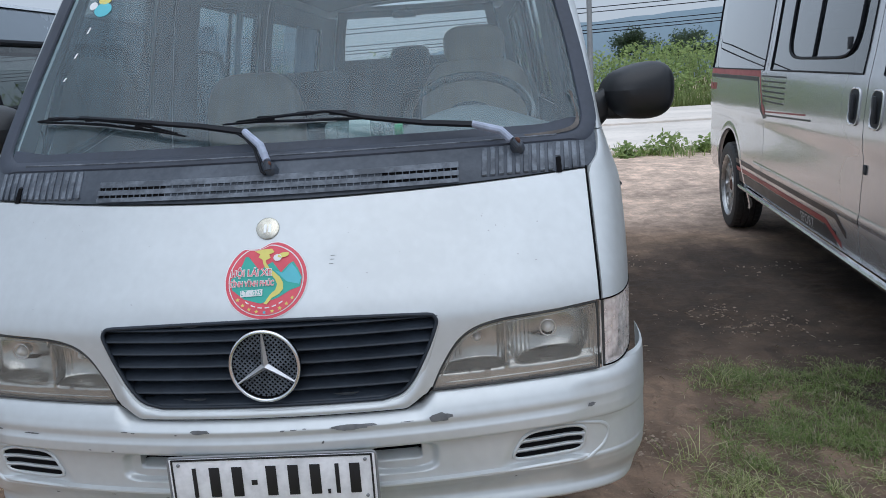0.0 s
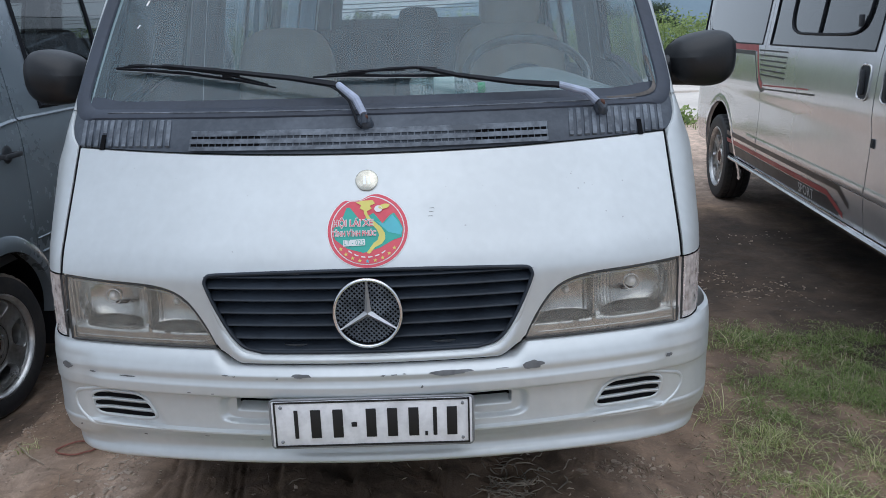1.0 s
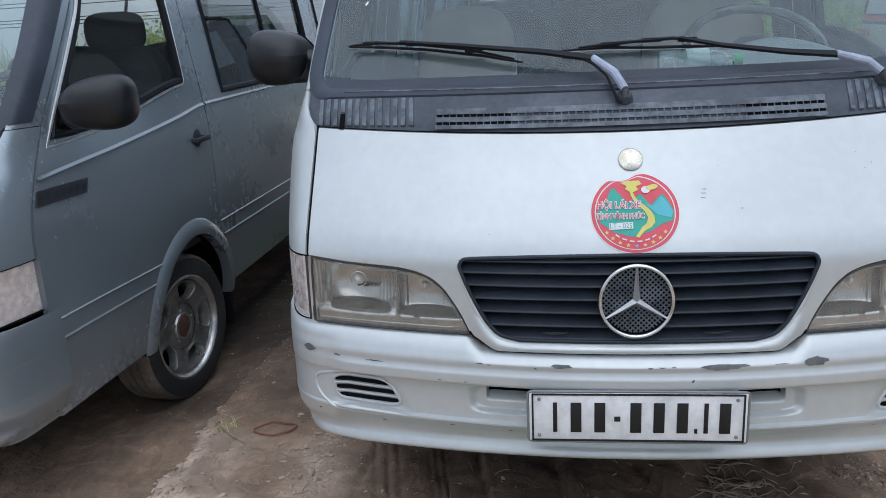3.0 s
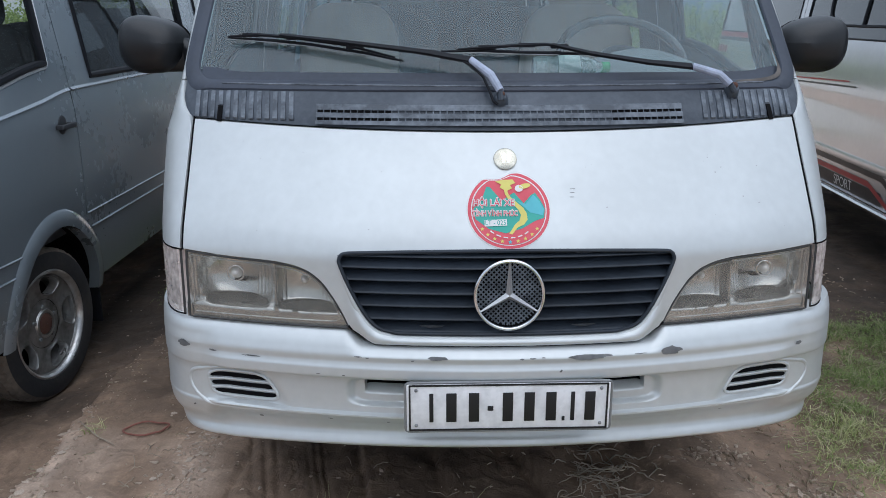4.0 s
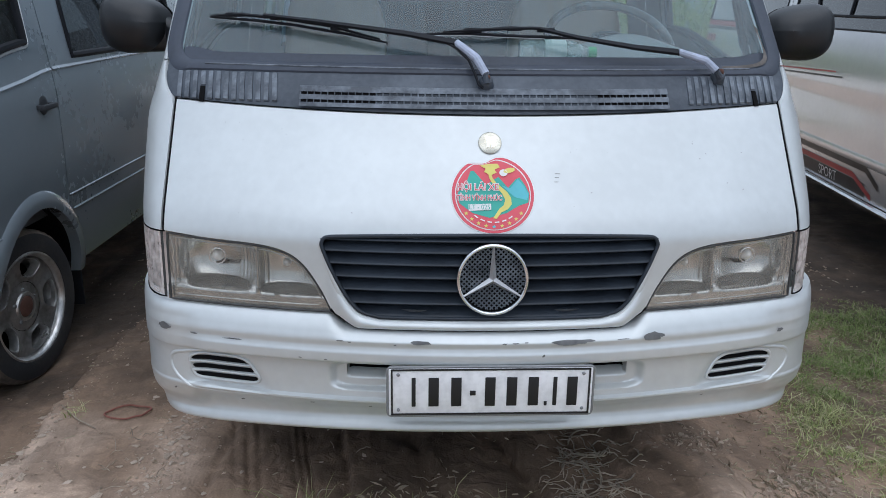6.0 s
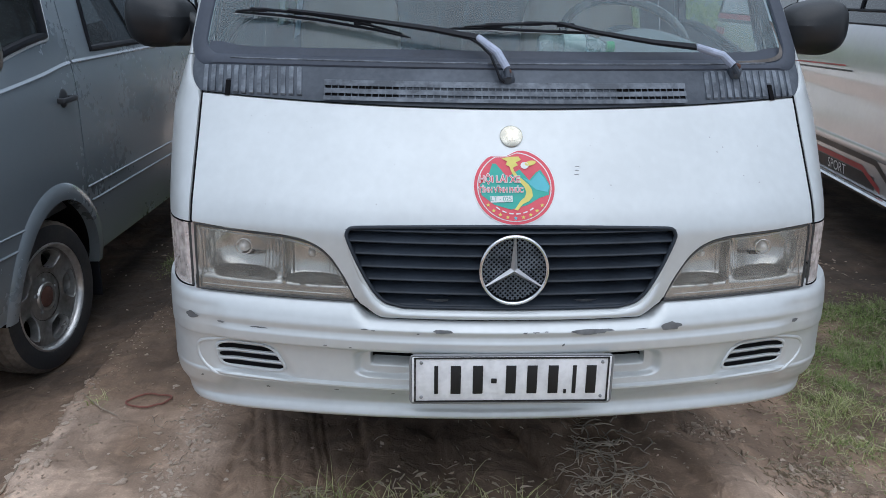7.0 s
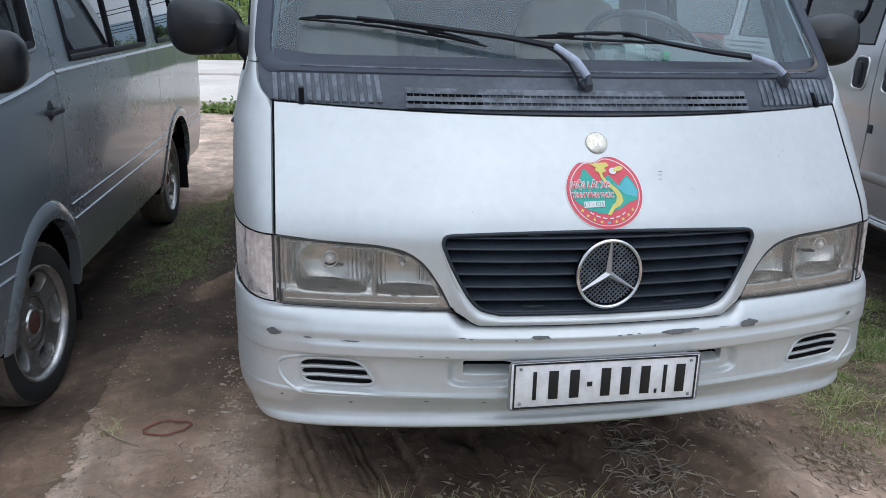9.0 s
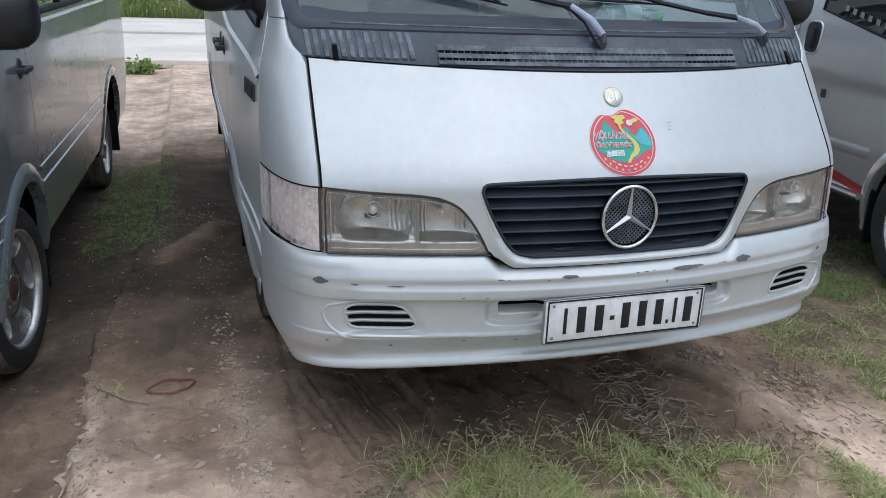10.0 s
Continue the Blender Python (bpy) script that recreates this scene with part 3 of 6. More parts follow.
    for side in (-1, 1):
        bm = bmesh.new()
        grid(bm, [[front(side * (grille_half(z) + .0045), z, -d) for d in (.004, .03, .058)] for z in steps(.692, .884, 24)])
        add("grille_cheek", bm, grille_plastic, grille)
    # painted surround along the sides and the bottom of the grille
    low = [Vector((x, 0, grille_low(x))) for x in steps(-.3895, .3895, 160)]
    band = []
    for k, p in enumerate(low):
        t = (low[min(k + 3, 160)] - low[max(k - 3, 0)]).normalized()
        wide = .3 + .7 * ease(min(k, 160 - k) / 16)
        row = []
        for off, out in ((.001, .000), (.004, .0055), (.009, .0070), (.016, .0065), (.019, .004), (.0205, -.004)):
            q = p + Vector((t.z, 0, -t.x)) * off * wide
            row.append(front(q.x, q.z, out * wide))
        band.append(row)
    bm = bmesh.new()
    grid(bm, band)
    add("grille_surround", bm, paint, grille)
    # emblem: ring with three rays over a mesh disc
    ey = front(0, .79).y - 0.014
    bm = bmesh.new()
    lathe(bm, [(.0775 + .0044 * math.cos(q), .0055 * math.sin(q)) for q in steps(0, 2 * math.pi, 12)], 72, Matrix.Translation((0, ey, .789)) @ Matrix.Diagonal((1, 1, 1.04, 1)) @ Matrix.Rotation(radians(-90), 4, "Z"))
    emblem = add("emblem", bm, chrome, v, "chrome ring emblem with three rays")
    for i in range(3):
        a = math.pi / 2 + i * 2 * math.pi / 3
        d, n = Vector((math.cos(a), 0, math.sin(a) * 1.04)), Vector((-math.sin(a), 0, math.cos(a)))
        c0, tip = Vector((0, ey - 0.006, .789)), Vector((0, ey, .789)) + d * 0.0735
        bm = bmesh.new()
        base = [Vector((0, ey + .004, .789)) + n * 0.008, Vector((0, ey + .004, .789)) - n * 0.008]
        t0, t1 = tip + n * 0.0022, tip - n * 0.0022
        vs = [bm.verts.new(p) for p in (c0, base[0], t0, t1, base[1], tip + Vector((0, -0.003, 0)))]
        for f in ((0, 1, 2, 5), (0, 5, 3, 4), (2, 3, 5)):
            bm.faces.new([vs[k] for k in f])
        add("ray", bm, satin_chrome, emblem, sharp=15)
    bm = bmesh.new()
    rows = [[(r * math.cos(a), ey + 0.0095, .789 + r * math.sin(a)) for a in (2 * math.pi * i / 40 for i in range(40))] for r in (0.0005, 0.081)]
    grid(bm, rows, closed=True)
    add("emblem_backing", bm, gap_black, emblem)
    if main:
        bm = bmesh.new()
        for k in range(-13, 14):
            for dirn in (1, -1):
                off = k * 0.0082
                h = math.sqrt(max(0, 0.0735**2 - off * off))
                if h < 0.01:
                    continue
                c45 = math.sqrt(0.5)
                p = Vector((off * c45, ey + 0.0075, .789 + dirn * off * c45))
                d = Vector((c45, 0, -dirn * c45)) * h
                tube(bm, [p - d, p + d], 0.0019, 4, cap=False)
        add("emblem_mesh", bm, rib_plastic, emblem)

    # headlamps
    for side in (-1, 1):
        xs = steps(.3665, .40, 10) + steps(.405, .757, 30)
        bm = bmesh.new()
        xf = steps(.3665, .757, 220)
        grid(bm, [[front(side * x, lerp(.7005, max(.7006, lamp_top(x) - 0.002), j / 12), -0.004 + .00035 * math.sin(x * 1050) * (ease((.05 - abs(x - .59)) / .02) + .6 * ease((.035 - abs(x - .735)) / .02) + .5 * ease((.47 - x) / .05))) for j in range(13)] for x in xf])
        lamp = add("headlamp", bm, lens, v, "hazy clear headlamp with grey reflector")
        lamp.visible_shadow = False
        bm = bmesh.new()
        rows = []
        for x in steps(.36, .768, 170):
            row = []
            for j in range(41):
                z = lerp(.694, min(.872, lamp_top(x) + .006), j / 40)
                # two bowls, the outer one larger
                b1 = math.hypot((x - .640) / .098, (z - .795) / .09)
                b2 = math.hypot((x - .462) / .090, (z - .785) / .10)
                dep = 0.024 + 0.07 * max(0, 1 - b1 * b1) ** .6 + 0.05 * max(0, 1 - b2 * b2) ** .7
                # upright flutes beside the divider and towards both ends
                flute = ease((.05 - abs(x - .555)) / .02) + ease((.03 - abs(x - .42)) / .02) + .8 * ease((x - .715) / .015) + .5 * ease((z - .83) / .01)
                dep += 0.0022 * math.sin(x * 620) * min(1.0, flute) * ease((z - .742) / .012)
                dep -= 0.022 * ease((.007 - abs(x - .540)) / .005)
                if z < .745:
                    dep = lerp(0.011, dep, ease((z - .728) / .015))
                row.append(front(side * x, z, -dep))
            rows.append(row)
        grid(bm, rows)
        add("reflector", bm, reflector, lamp, sharp=60)
        bm = bmesh.new()
        inset = [front(side * (x * .985 + .0085), lamp_top(x) - .011 - .006 * ease((.42 - x) / .04), -0.011) for x in xs if lamp_top(x) > .735] + [front(side * .748, lerp(.848, .711, i / 6), -0.011) for i in range(1, 7)]
        inset += [front(side * x, .711, -0.011) for x in steps(.74, .40, 20)]
        tube(bm, inset, 0.0015, 6, closed=True)
        add("lamp_bezel", bm, reflector, lamp)
        for bx, bz, r in ((.642, .806, .015), (.474, .800, .010)):
            bm = bmesh.new()
            ball(bm, front(side * bx, bz, -0.045), (r, r * 1.6, r))
            add("bulb", bm, bulb_glass, lamp)
        bm = bmesh.new()
        c0 = front(side * .642, .806, -0.03)
        tube(bm, [c0 + Vector((.019 * math.cos(q), 0, .019 * math.sin(q))) for q in (2 * math.pi * i / 32 for i in range(32))], .0018, 8, closed=True)
        add("bulb_ring", bm, chrome, lamp)
        bm = bmesh.new()
        box(bm, front(side * .640, .779, -0.075), (.030, .02, .006), .002)
        add("bulb_slot", bm, gap_black, lamp)
        bm = bmesh.new()
        tube(bm, [front(side * .540, lerp(.735, .842, i / 4), -0.013) for i in range(5)], 0.0030, 6)
        add("reflector_rib", bm, reflector, lamp)
        bm = bmesh.new()
        seal = [front(side * x, lamp_top(x) - .001, -0.003) for x in xs] + [front(side * .760, lerp(.86, .70, i / 6), -0.004) for i in range(1, 7)] + [front(side * x, .6995, -0.003) for x in steps(.75, .368, 24)]
        tube(bm, seal, 0.0027, 6, closed=True)
        add("lamp_seal", bm, seal_grey, lamp)
        bm = bmesh.new()
        grid(bm, [[corner(s, z, side) + Vector((0, 0.002, 0)) for s in (0.005, 0.025, 0.045)] for z in steps(.702, .864, 8)])
        add("lamp_gap", bm, seal_grey, lamp)

    # cowl
    bm = bmesh.new()
    low = lambda x: hood_top(x) + 0.004 + 0.08 * (1 - math.sqrt(1 - min(1.0, max(0.0, (abs(x) - .766) / .044)) ** 2))  # noqa: E731
    high = lambda x: 1.232 + 0.02 * ease((abs(x) - .70) / .08)  # noqa: E731
    xs = sorted({round(s * x, 5) for s in (-1, 1) for x in steps(0, .70, 40) + steps(.70, .803, 22)})
    grid(bm, [[front(x, lerp(low(x), high(x), j / 10), 0.006 * math.sin(math.pi * min(1, j / 4) / 2) - 0.006) for j in range(11)] for x in xs])
    rim(bm, (0, 0.02, 0))
    cowl = add("cowl_panel", bm, cowl_plastic, v, "faded black plastic cowl panel")
    for side in (-1, 1):
        for i in range(13):
            x = .512 + i * .0207
            bm = bmesh.new()
            lean, foot = 0.004, 1.190 if i == 9 else 1.160
            rows = [[front(side * (x + lean * q + d), lerp(foot, 1.218, q) + e, o) for d, o in ((-.0068, -.002), (-.0058, .0035), (0, .0045), (.0058, .0035), (.0068, -.002))]
                    for q, e in ((0, -.004), (0, 0), (.5, 0), (1, 0), (1, .004))]
            for k in (0, 4):
                rows[k] = [Vector((p.x, p.y + .005, p.z)) for p in rows[k]]
            grid(bm, rows)
            add("cowl_rib", bm, rib_plastic, cowl)
        bm = bmesh.new()
        grid(bm, [[front(side * x, z, 0.0035) for x in (.693, .7055)] for z in steps(1.150, 1.186, 4)])
        rim(bm, (0, 0.008, 0))
        add("cowl_notch", bm, gap_black, cowl)
    bm = bmesh.new()
    for z0, z1 in ((1.149, 1.1580), (1.1645, 1.1750), (1.1815, 1.194)):
        grid(bm, [[front(x, z0, 0.001), front(x, z0, 0.006), front(x, z1, 0.007), front(x, z1, 0.001)] for x in steps(-.45, .45, 40)], closed=True)
    for i in range(55):
        x = lerp(-.448, .448, i / 54)
        tube(bm, [front(x, 1.15, 0.0035), front(x, 1.188, 0.0035)], 0.0012 if abs(x) > .262 else .0018, 6)
    add("cowl_vent", bm, rib_plastic, cowl)
    bm = bmesh.new()
    grid(bm, [[front(x, z, 0.0032) for z in (1.151, 1.184)] for x in steps(-.262, .262, 24)])
    add("vent_filter", bm, grille_plastic, cowl, "dusty mesh behind cowl vent")
    for side in (-1, 1):
        bm = bmesh.new()
        grid(bm, [[front(side * x, z, 0.0022) for z in (1.151, 1.184)] for x in steps(.264, .447, 10)])
        add("vent_gap", bm, gap_black, cowl)

    # windscreen with its rubber
    inx = lambda z: edge_x(z) - 0.027  # noqa: E731
    bm = bmesh.new()
    zs = steps(1.232, 1.93, 24)
    grid(bm, [[front(lerp(-inx(z), inx(z), j / 30), z, -0.006) for j in range(31)] for z in zs])
    ws = add("windscreen", bm, screen_glass, v, "dusty clear windscreen with dried streaks and sky sheen in its colour")
    ws.visible_shadow = False
    bm = bmesh.new()
    for side in (-1, 1):
        # bottom, rounded corner and side in one moulding
        line = [(x, 1.243) for x in steps(0, .735, 30)] + [(lerp(.735, .776, math.sin(q)), lerp(1.285, 1.243, math.cos(q))) for q in steps(0, math.pi / 2, 14)[1:]]
        line += [(inx(z) - .006, z) for z in steps(1.31, 1.95, 24)]
        rows = []
        for k, (x, z) in enumerate(line):
            (xa, za), (xb, zb) = line[max(k - 1, 0)], line[min(k + 1, len(line) - 1)]
            d = math.hypot(xb - xa, zb - za)
            nx, nz = (zb - za) / d, -(xb - xa) / d
            if k == 0:
                nx, nz = 0.0, -1.0
            wide = lerp(.020, .038, ease(nx / .8))
            rows.append([front(side * (x + nx * w), z + nz * w, o) for w, o in ((-.004, -.004), (0, .003), (wide * .35, .006), (wide * .8, .005), (wide, .001))])
        grid(bm, rows)
    grid(bm, [[front(x, z, 0.004) for x in steps(-.74, .74, 24)] for z in (1.905, 1.925, 1.95)])
    add("windscreen_rubber", bm, screen_rubber, ws)

    if main:
        bm = bmesh.new()
        grid(bm, [[front(x, lerp(1.236, 1.266 + .012 * ease((abs(x) - .66) / .09), j / 3), -.0045) for x in steps(-.765, .765, 40)] for j in range(4)])
        add("painted_border", bm, screen_rubber, ws, "black painted border of windscreen")
        bm = bmesh.new()
        tube(bm, [front(x, 1.2365 + .004 * x * x, .0052) for x in steps(-.70, .70, 40)], .0028, 6)
        add("seal_edge", bm, rib_plastic, ws, "dusty grey seal edge")

    # flanks: doors and panels with window openings
    wz0 = glass_low
    for side in (-1, 1):
        wz1 = 1.83 if main else 1.79 if side > 0 else 1.88
        windows = ((.665, 1.61), (2.12, 3.15), (3.44, 4.98)) if main else ((.56, 1.62), (2.03, 3.40), (3.72 if side > 0 else 3.46, 5.05))
        seam = 3.29 if main else 3.633 if side > 0 else 3.43
        for pname, u0, u1 in (("front_door", .505, 1.815), ("side_door", 1.822, seam - .003), ("rear_quarter", seam + .004, BACK)):
            us = sorted({round(u, 5) for u in steps(u0, u1, int((u1 - u0) / 0.022))} | {u for w in windows for u in w if u0 < u < u1})
            bm = bmesh.new()
            lower, upper, mids = [], [], []
            for u in us:
                lower.append([flank(u, lerp(arch_z(u, 0.0, .395 if main else .335, SILL if main else .365), wz0(u), (j / 18) ** 0.95), side) for j in range(19)])
                upper.append([flank(u, lerp(wz1, TOP, j / 4), side) for j in range(5)])
                mids.append([flank(u, lerp(wz0(u), wz1, j / 10), side) for j in range(11)])
            grid(bm, lower)
            grid(bm, upper)
            run = []
            for u, row in zip(us, mids):
                inside = any(a < u < b for a, b in windows)
                run.append(row)
                if inside:
                    run = []
                elif len(run) > 1 and not any(a <= us[us.index(u) - 1] and u <= b for a, b in windows):
                    grid(bm, run[-2:])
            rim(bm, lambda p, s=side: Vector((-s * 0.02, 0, 0)))
            body = add(pname, bm, paint)
            if main:
                # dark trim on the inside of the panel
                bm = bmesh.new()
                inner = [u for u in us if u > .74]
                for a, b in zip(inner, inner[1:]):
                    grid(bm, [[flank(u, lerp(.62, wz0(u) - .005, j / 4), side, -.035) for j in range(5)] for u in (a, b)])
                    grid(bm, [[flank(u, lerp(wz1 + .005, TOP - .01, j / 2), side, -.035) for j in range(3)] for u in (a, b)])
                    if not any(p <= a and b <= q for p, q in windows):
                        grid(bm, [[flank(u, lerp(wz0(u) - .005, wz1 + .005, j / 4), side, -.035) for j in range(5)] for u in (a, b)])
                add("inner_trim", bm, cabin_lining, body)
            for a, b in windows:
                if not (u0 < (a + b) / 2 < u1):
                    continue
                bm = bmesh.new()
                grid(bm, [[flank(lerp(a, b, i / 12), lerp(wz0(lerp(a, b, i / 12)), wz1, j / 8), side, -0.012) for j in range(9)] for i in range(13)])
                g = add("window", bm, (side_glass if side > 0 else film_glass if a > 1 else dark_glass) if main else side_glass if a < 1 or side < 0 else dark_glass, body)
                g.visible_shadow = False
                bm = bmesh.new()
                loop = [flank(lerp(a, b, i / 12), wz0(lerp(a, b, i / 12)), side) for i in range(13)] + [flank(b, lerp(wz0(b), wz1, i / 8), side) for i in range(1, 9)]
                loop += [flank(lerp(b, a, i / 12), wz1, side) for i in range(1, 13)] + [flank(a, lerp(wz1, wz0(a), i / 8), side) for i in range(1, 8)]
                tube(bm, [p + Vector((-side * 0.005, 0, 0)) for p in loop], 0.016, 8, closed=True)
                add("window_rubber", bm, rubber, g)
                if not main and a < 1:
                    # pale edge of the door round the front window
                    mid = flank((a + b) / 2, (wz0(1.1) + wz1) / 2, side)
                    bm = bmesh.new()
                    edge = [p + Vector((side * .004, (p.y - mid.y) * .052, (p.z - mid.z) * .085)) for p in loop]
                    tube(bm, [Vector(p) for p in rounded(edge + edge[:1], 2)][:-1], 0.006, 6, closed=True)
                    add("window_trim", bm, satin_chrome, g)
                if a > 1.6:
                    mid = lerp(a, b, 0.52)
                    bm = bmesh.new()
                    tube(bm, [flank(mid, lerp(wz0(mid), wz1, i / 4), side, -0.008) for i in range(5)], 0.012, 6)
                    add("window_bar", bm, rubber, g)
            # waist crease and rubbing band
            for z0, z1, out in ((0.0, 0.009, .004), *((((.648, .651, .002), (.583, .587, .003))) if pname == "front_door" else ((.688, .691, .002), (.620, .624, .003)))):
                lift = waist if z0 == 0 else (lambda u: 0.0)
                us2 = [u for u in steps(u0 + .004, u1 - .004, 60)]
                runs, cur = [], []
                for u in us2:
                    if arch_z(u, 0.05) < z0 + lift(u) - 0.01:
                        cur.append(u)
                    else:
                        runs.append(cur)
                        cur = []
                runs.append(cur)
                for c in runs:
                    if len(c) > 1:
                        bm = bmesh.new()
                        grid(bm, [[flank(u, lift(u) + z0 - .004, side), flank(u, lift(u) + z0, side, out + .003), flank(u, lift(u) + z0 + .004, side, out + .004), flank(u, lift(u) + z1 + .004, side)] for u in c])
                        add("crease", bm, paint, body)
            if pname != "rear_quarter":
                hy = 1.68 if pname == "front_door" else 1.93
                if pname == "side_door" and side > 0:
                    continue
                bm = bmesh.new()
                p = flank(hy, 1.09, side)
                ball(bm, p, (0.006, 0.045, 0.038))
                box(bm, p + Vector((side * 0.026, 0.0, -0.004)), (0.018, 0.15, 0.022), 0.007)
                box(bm, p + Vector((side * 0.012, -0.06, -0.004)), (0.03, 0.022, 0.02), 0.005)
                box(bm, p + Vector((side * 0.012, 0.055, -0.004)), (0.03, 0.022, 0.02), 0.005)
                add("door_handle", bm, black_plastic, body)
            if pname == "front_door":
                bm = bmesh.new()
                grid(bm, [[flank(u, z, side, 0.005) for z in (1.012, 1.058)] for u in steps(*((.60, .84) if main else (.51, .76)), 6)])
                rim(bm, (-side * 0.006, 0, 0))
                sign = add("side_badge", bm, black_plastic, body, "dark badge strip with worn lettering")
                for i in range(7):
                    bm = bmesh.new()
                    u = lerp(*((.622, .812) if main else (.53, .74)), i / 6)
                    grid(bm, [[flank(u + d, z, side, 0.0066) for z in (1.024, 1.046)] for d in (-.009, .009)])
                    add("badge_bar", bm, grille_plastic, sign)
        # flared arch lips
        for a in AXLES:
            bm = bmesh.new()
            rows = []
            for i in range(41):
                q = math.radians(lerp(-4, 184, i / 40))
                row = []
                wider = 0.05 if a > 2 else 0.0
                for r, out in ((ARCH + wider + .062, 0.0), (ARCH + wider + .05, .010 - .07 * wider), (ARCH + wider + .02, .016 - .16 * wider), (ARCH + wider - .006, .015 - .16 * wider), (ARCH + wider - .008, -.03)):
                    u, z = a - r * math.cos(q), max(.32, .30 + r * math.sin(q))
                    row.append(flank(u, z, side, out))
                rows.append(row)
            grid(bm, rows)
            add("wheel_arch", bm, paint)
            bm = bmesh.new()
            rows = []
            for i in range(17):
                q = math.radians(lerp(0, 180, i / 16))
                wider = .06 if a > 2 else .01
                u, z = a - (ARCH + wider) * math.cos(q), .30 + (ARCH + wider) * math.sin(q)
                rows.append([flank(u, z, side, -.01), flank(u, z, side, -.3)])
            grid(bm, rows)
            add("arch_liner", bm, gap_black)
            bm = bmesh.new()
            p = flank(a + ARCH - .01, .36, side, -.10)
            box(bm, p + Vector((0, .02, -.06)), (.20, .012, .30), .004)
            add("mud_flap", bm, rubber)
        # mirror
        bm = bmesh.new()
        snug = .92 if main and side < 0 else 1.0
        c0 = Vector((side * (mirror[0] - .06 * (1 - snug)), mirror[1], mirror[2]))
        got = bmesh.ops.create_uvsphere(bm, u_segments=32, v_segments=20, radius=1.0)["verts"]
        for q in got:
            k = q.co.copy()
            k = Vector([math.copysign(abs(t) ** 0.74, t) for t in k])
            if k.y > 0.25:
                k.y = 0.25
            q.co = Vector((k.x * mirror[3] * snug, k.y * .10, k.z * .085 * (1 + 0.10 * k.x * side) - .012 * (1 - k.x * side) * (k.z > 0)))
        bmesh.ops.transform(bm, matrix=Matrix.Translation(c0) @ Matrix.Rotation(radians(side * 14), 4, "Z"), verts=got)
        neck = [(flank(.60, 1.278, side, -.01), .058, .040), (flank(.605, 1.282, side, .012), .052, .042), (c0 + Vector((-side * .085, -.005, -.030)), .050, .046), (c0 + Vector((-side * .035, -.005, -.016)), .066, .06), (c0 + Vector((side * .02, -.005, -.010)), .06, .05)]
        vs = grid(bm, [[p + Vector((0, d * math.copysign(abs(math.cos(q)) ** .8, math.cos(q)), h * math.copysign(abs(math.sin(q)) ** .7, math.sin(q)))) for q in (2 * math.pi * i / 24 for i in range(24))] for p, h, d in neck], closed=True)
        bm.faces.new(vs[-1])
        mir = add("door_mirror", bm, mirror_plastic, v, "black plastic door mirror")
        bm = bmesh.new()
        rows = [[c0 + Vector((r * .10 * math.cos(q), .034 + side * r * .024 * math.cos(q), r * .07 * math.sin(q))) for q in (2 * math.pi * i / 24 for i in range(24))] for r in (.01, 1)]
        grid(bm, rows, closed=True)
        add("mirror_glass", bm, chrome, mir)

    # roof, tail and floor
    bm = bmesh.new()
    rows = []
    for q in steps(0, 1, 40):
        row = []
        for j in range(33):
            k = lerp(-1, 1, j / 32)
            y0 = front(k * .715, 1.95).y
            y0 = lerp(y0, door_y(1.95), abs(k) ** 8)
            y = lerp(y0, BACK - .06, q)
            x = k * (abs(flank(max(.5, y - .3), 1.95, 1).x) if q > 0.05 else lerp(.745, abs(flank(.9, 1.95, 1).x), q / .05))
            z = 1.95 + 0.12 * (1 - abs(k) ** 2.6) * ease(q / .12) ** 0.7
            row.append(Vector((x, y, z)))
        rows.append(row)
    grid(bm, rows)
    rim(bm, (0, 0, -0.02))
    add("roof", bm, paint)
    bm = bmesh.new()
    rw = .70
    for x0, x1, z0, z1 in ((-.80, .80, .40, 1.58), (-.80, -rw, 1.58, 1.95), (rw, .80, 1.58, 1.95), (-.80, .80, 1.95, 2.03)):
        grid(bm, [[Vector((lerp(x0, x1, j / 10) * (half(min(z, 1.95)) / .90), BACK + .02 - .10 * (lerp(x0, x1, j / 10)) ** 2 - .05 * ease((z - 1.3) / .7), z)) for j in range(11)] for z in steps(z0, z1, 6)])
    rim(bm, (0, -0.02, 0))
    tail = add("tailgate", bm, paint)
    if main:
        bm = bmesh.new()
        for x0, x1, z0, z1 in ((-.78, .78, .62, 1.585), (-.78, -rw + .01, 1.585, 1.94), (rw - .01, .78, 1.585, 1.94), (-.78, .78, 1.93, 1.99)):
            grid(bm, [[Vector((lerp(x0, x1, j / 8) * (half(min(z, 1.95)) / .90), BACK - .055 - .10 * lerp(x0, x1, j / 8) ** 2 - .05 * ease((z - 1.3) / .7), z)) for j in range(9)] for z in steps(z0, z1, 5)])
        add("inner_trim", bm, cabin_lining, tail)
    bm = bmesh.new()
    grid(bm, [[Vector((lerp(-rw, rw, j / 6) * .97, BACK - .03 - .10 * lerp(-rw, rw, j / 6) ** 2, z)) for j in range(7)] for z in steps(1.58, 1.95, 3)])
    rg = add("rear_window", bm, side_glass if not main else lens, tail)
    rg.visible_shadow = False
    bm = bmesh.new()
    box(bm, (0, 2.8, .37), (1.24, 4.4, .06), .01)
    box(bm, (0, .75, .42), (1.3, .7, .10), .01)
    add("underbody", bm, gap_black)
    for side in (-1, 1):
        for a, st in zip(AXLES, (steer, 0)):
            lift = rise * max(0, a - 1.51)
            wheel(v, (side * (.775 if st else .745), a, .308 + lift), side, .315, st)

    # cabin
    bm = bmesh.new()
    rows = []
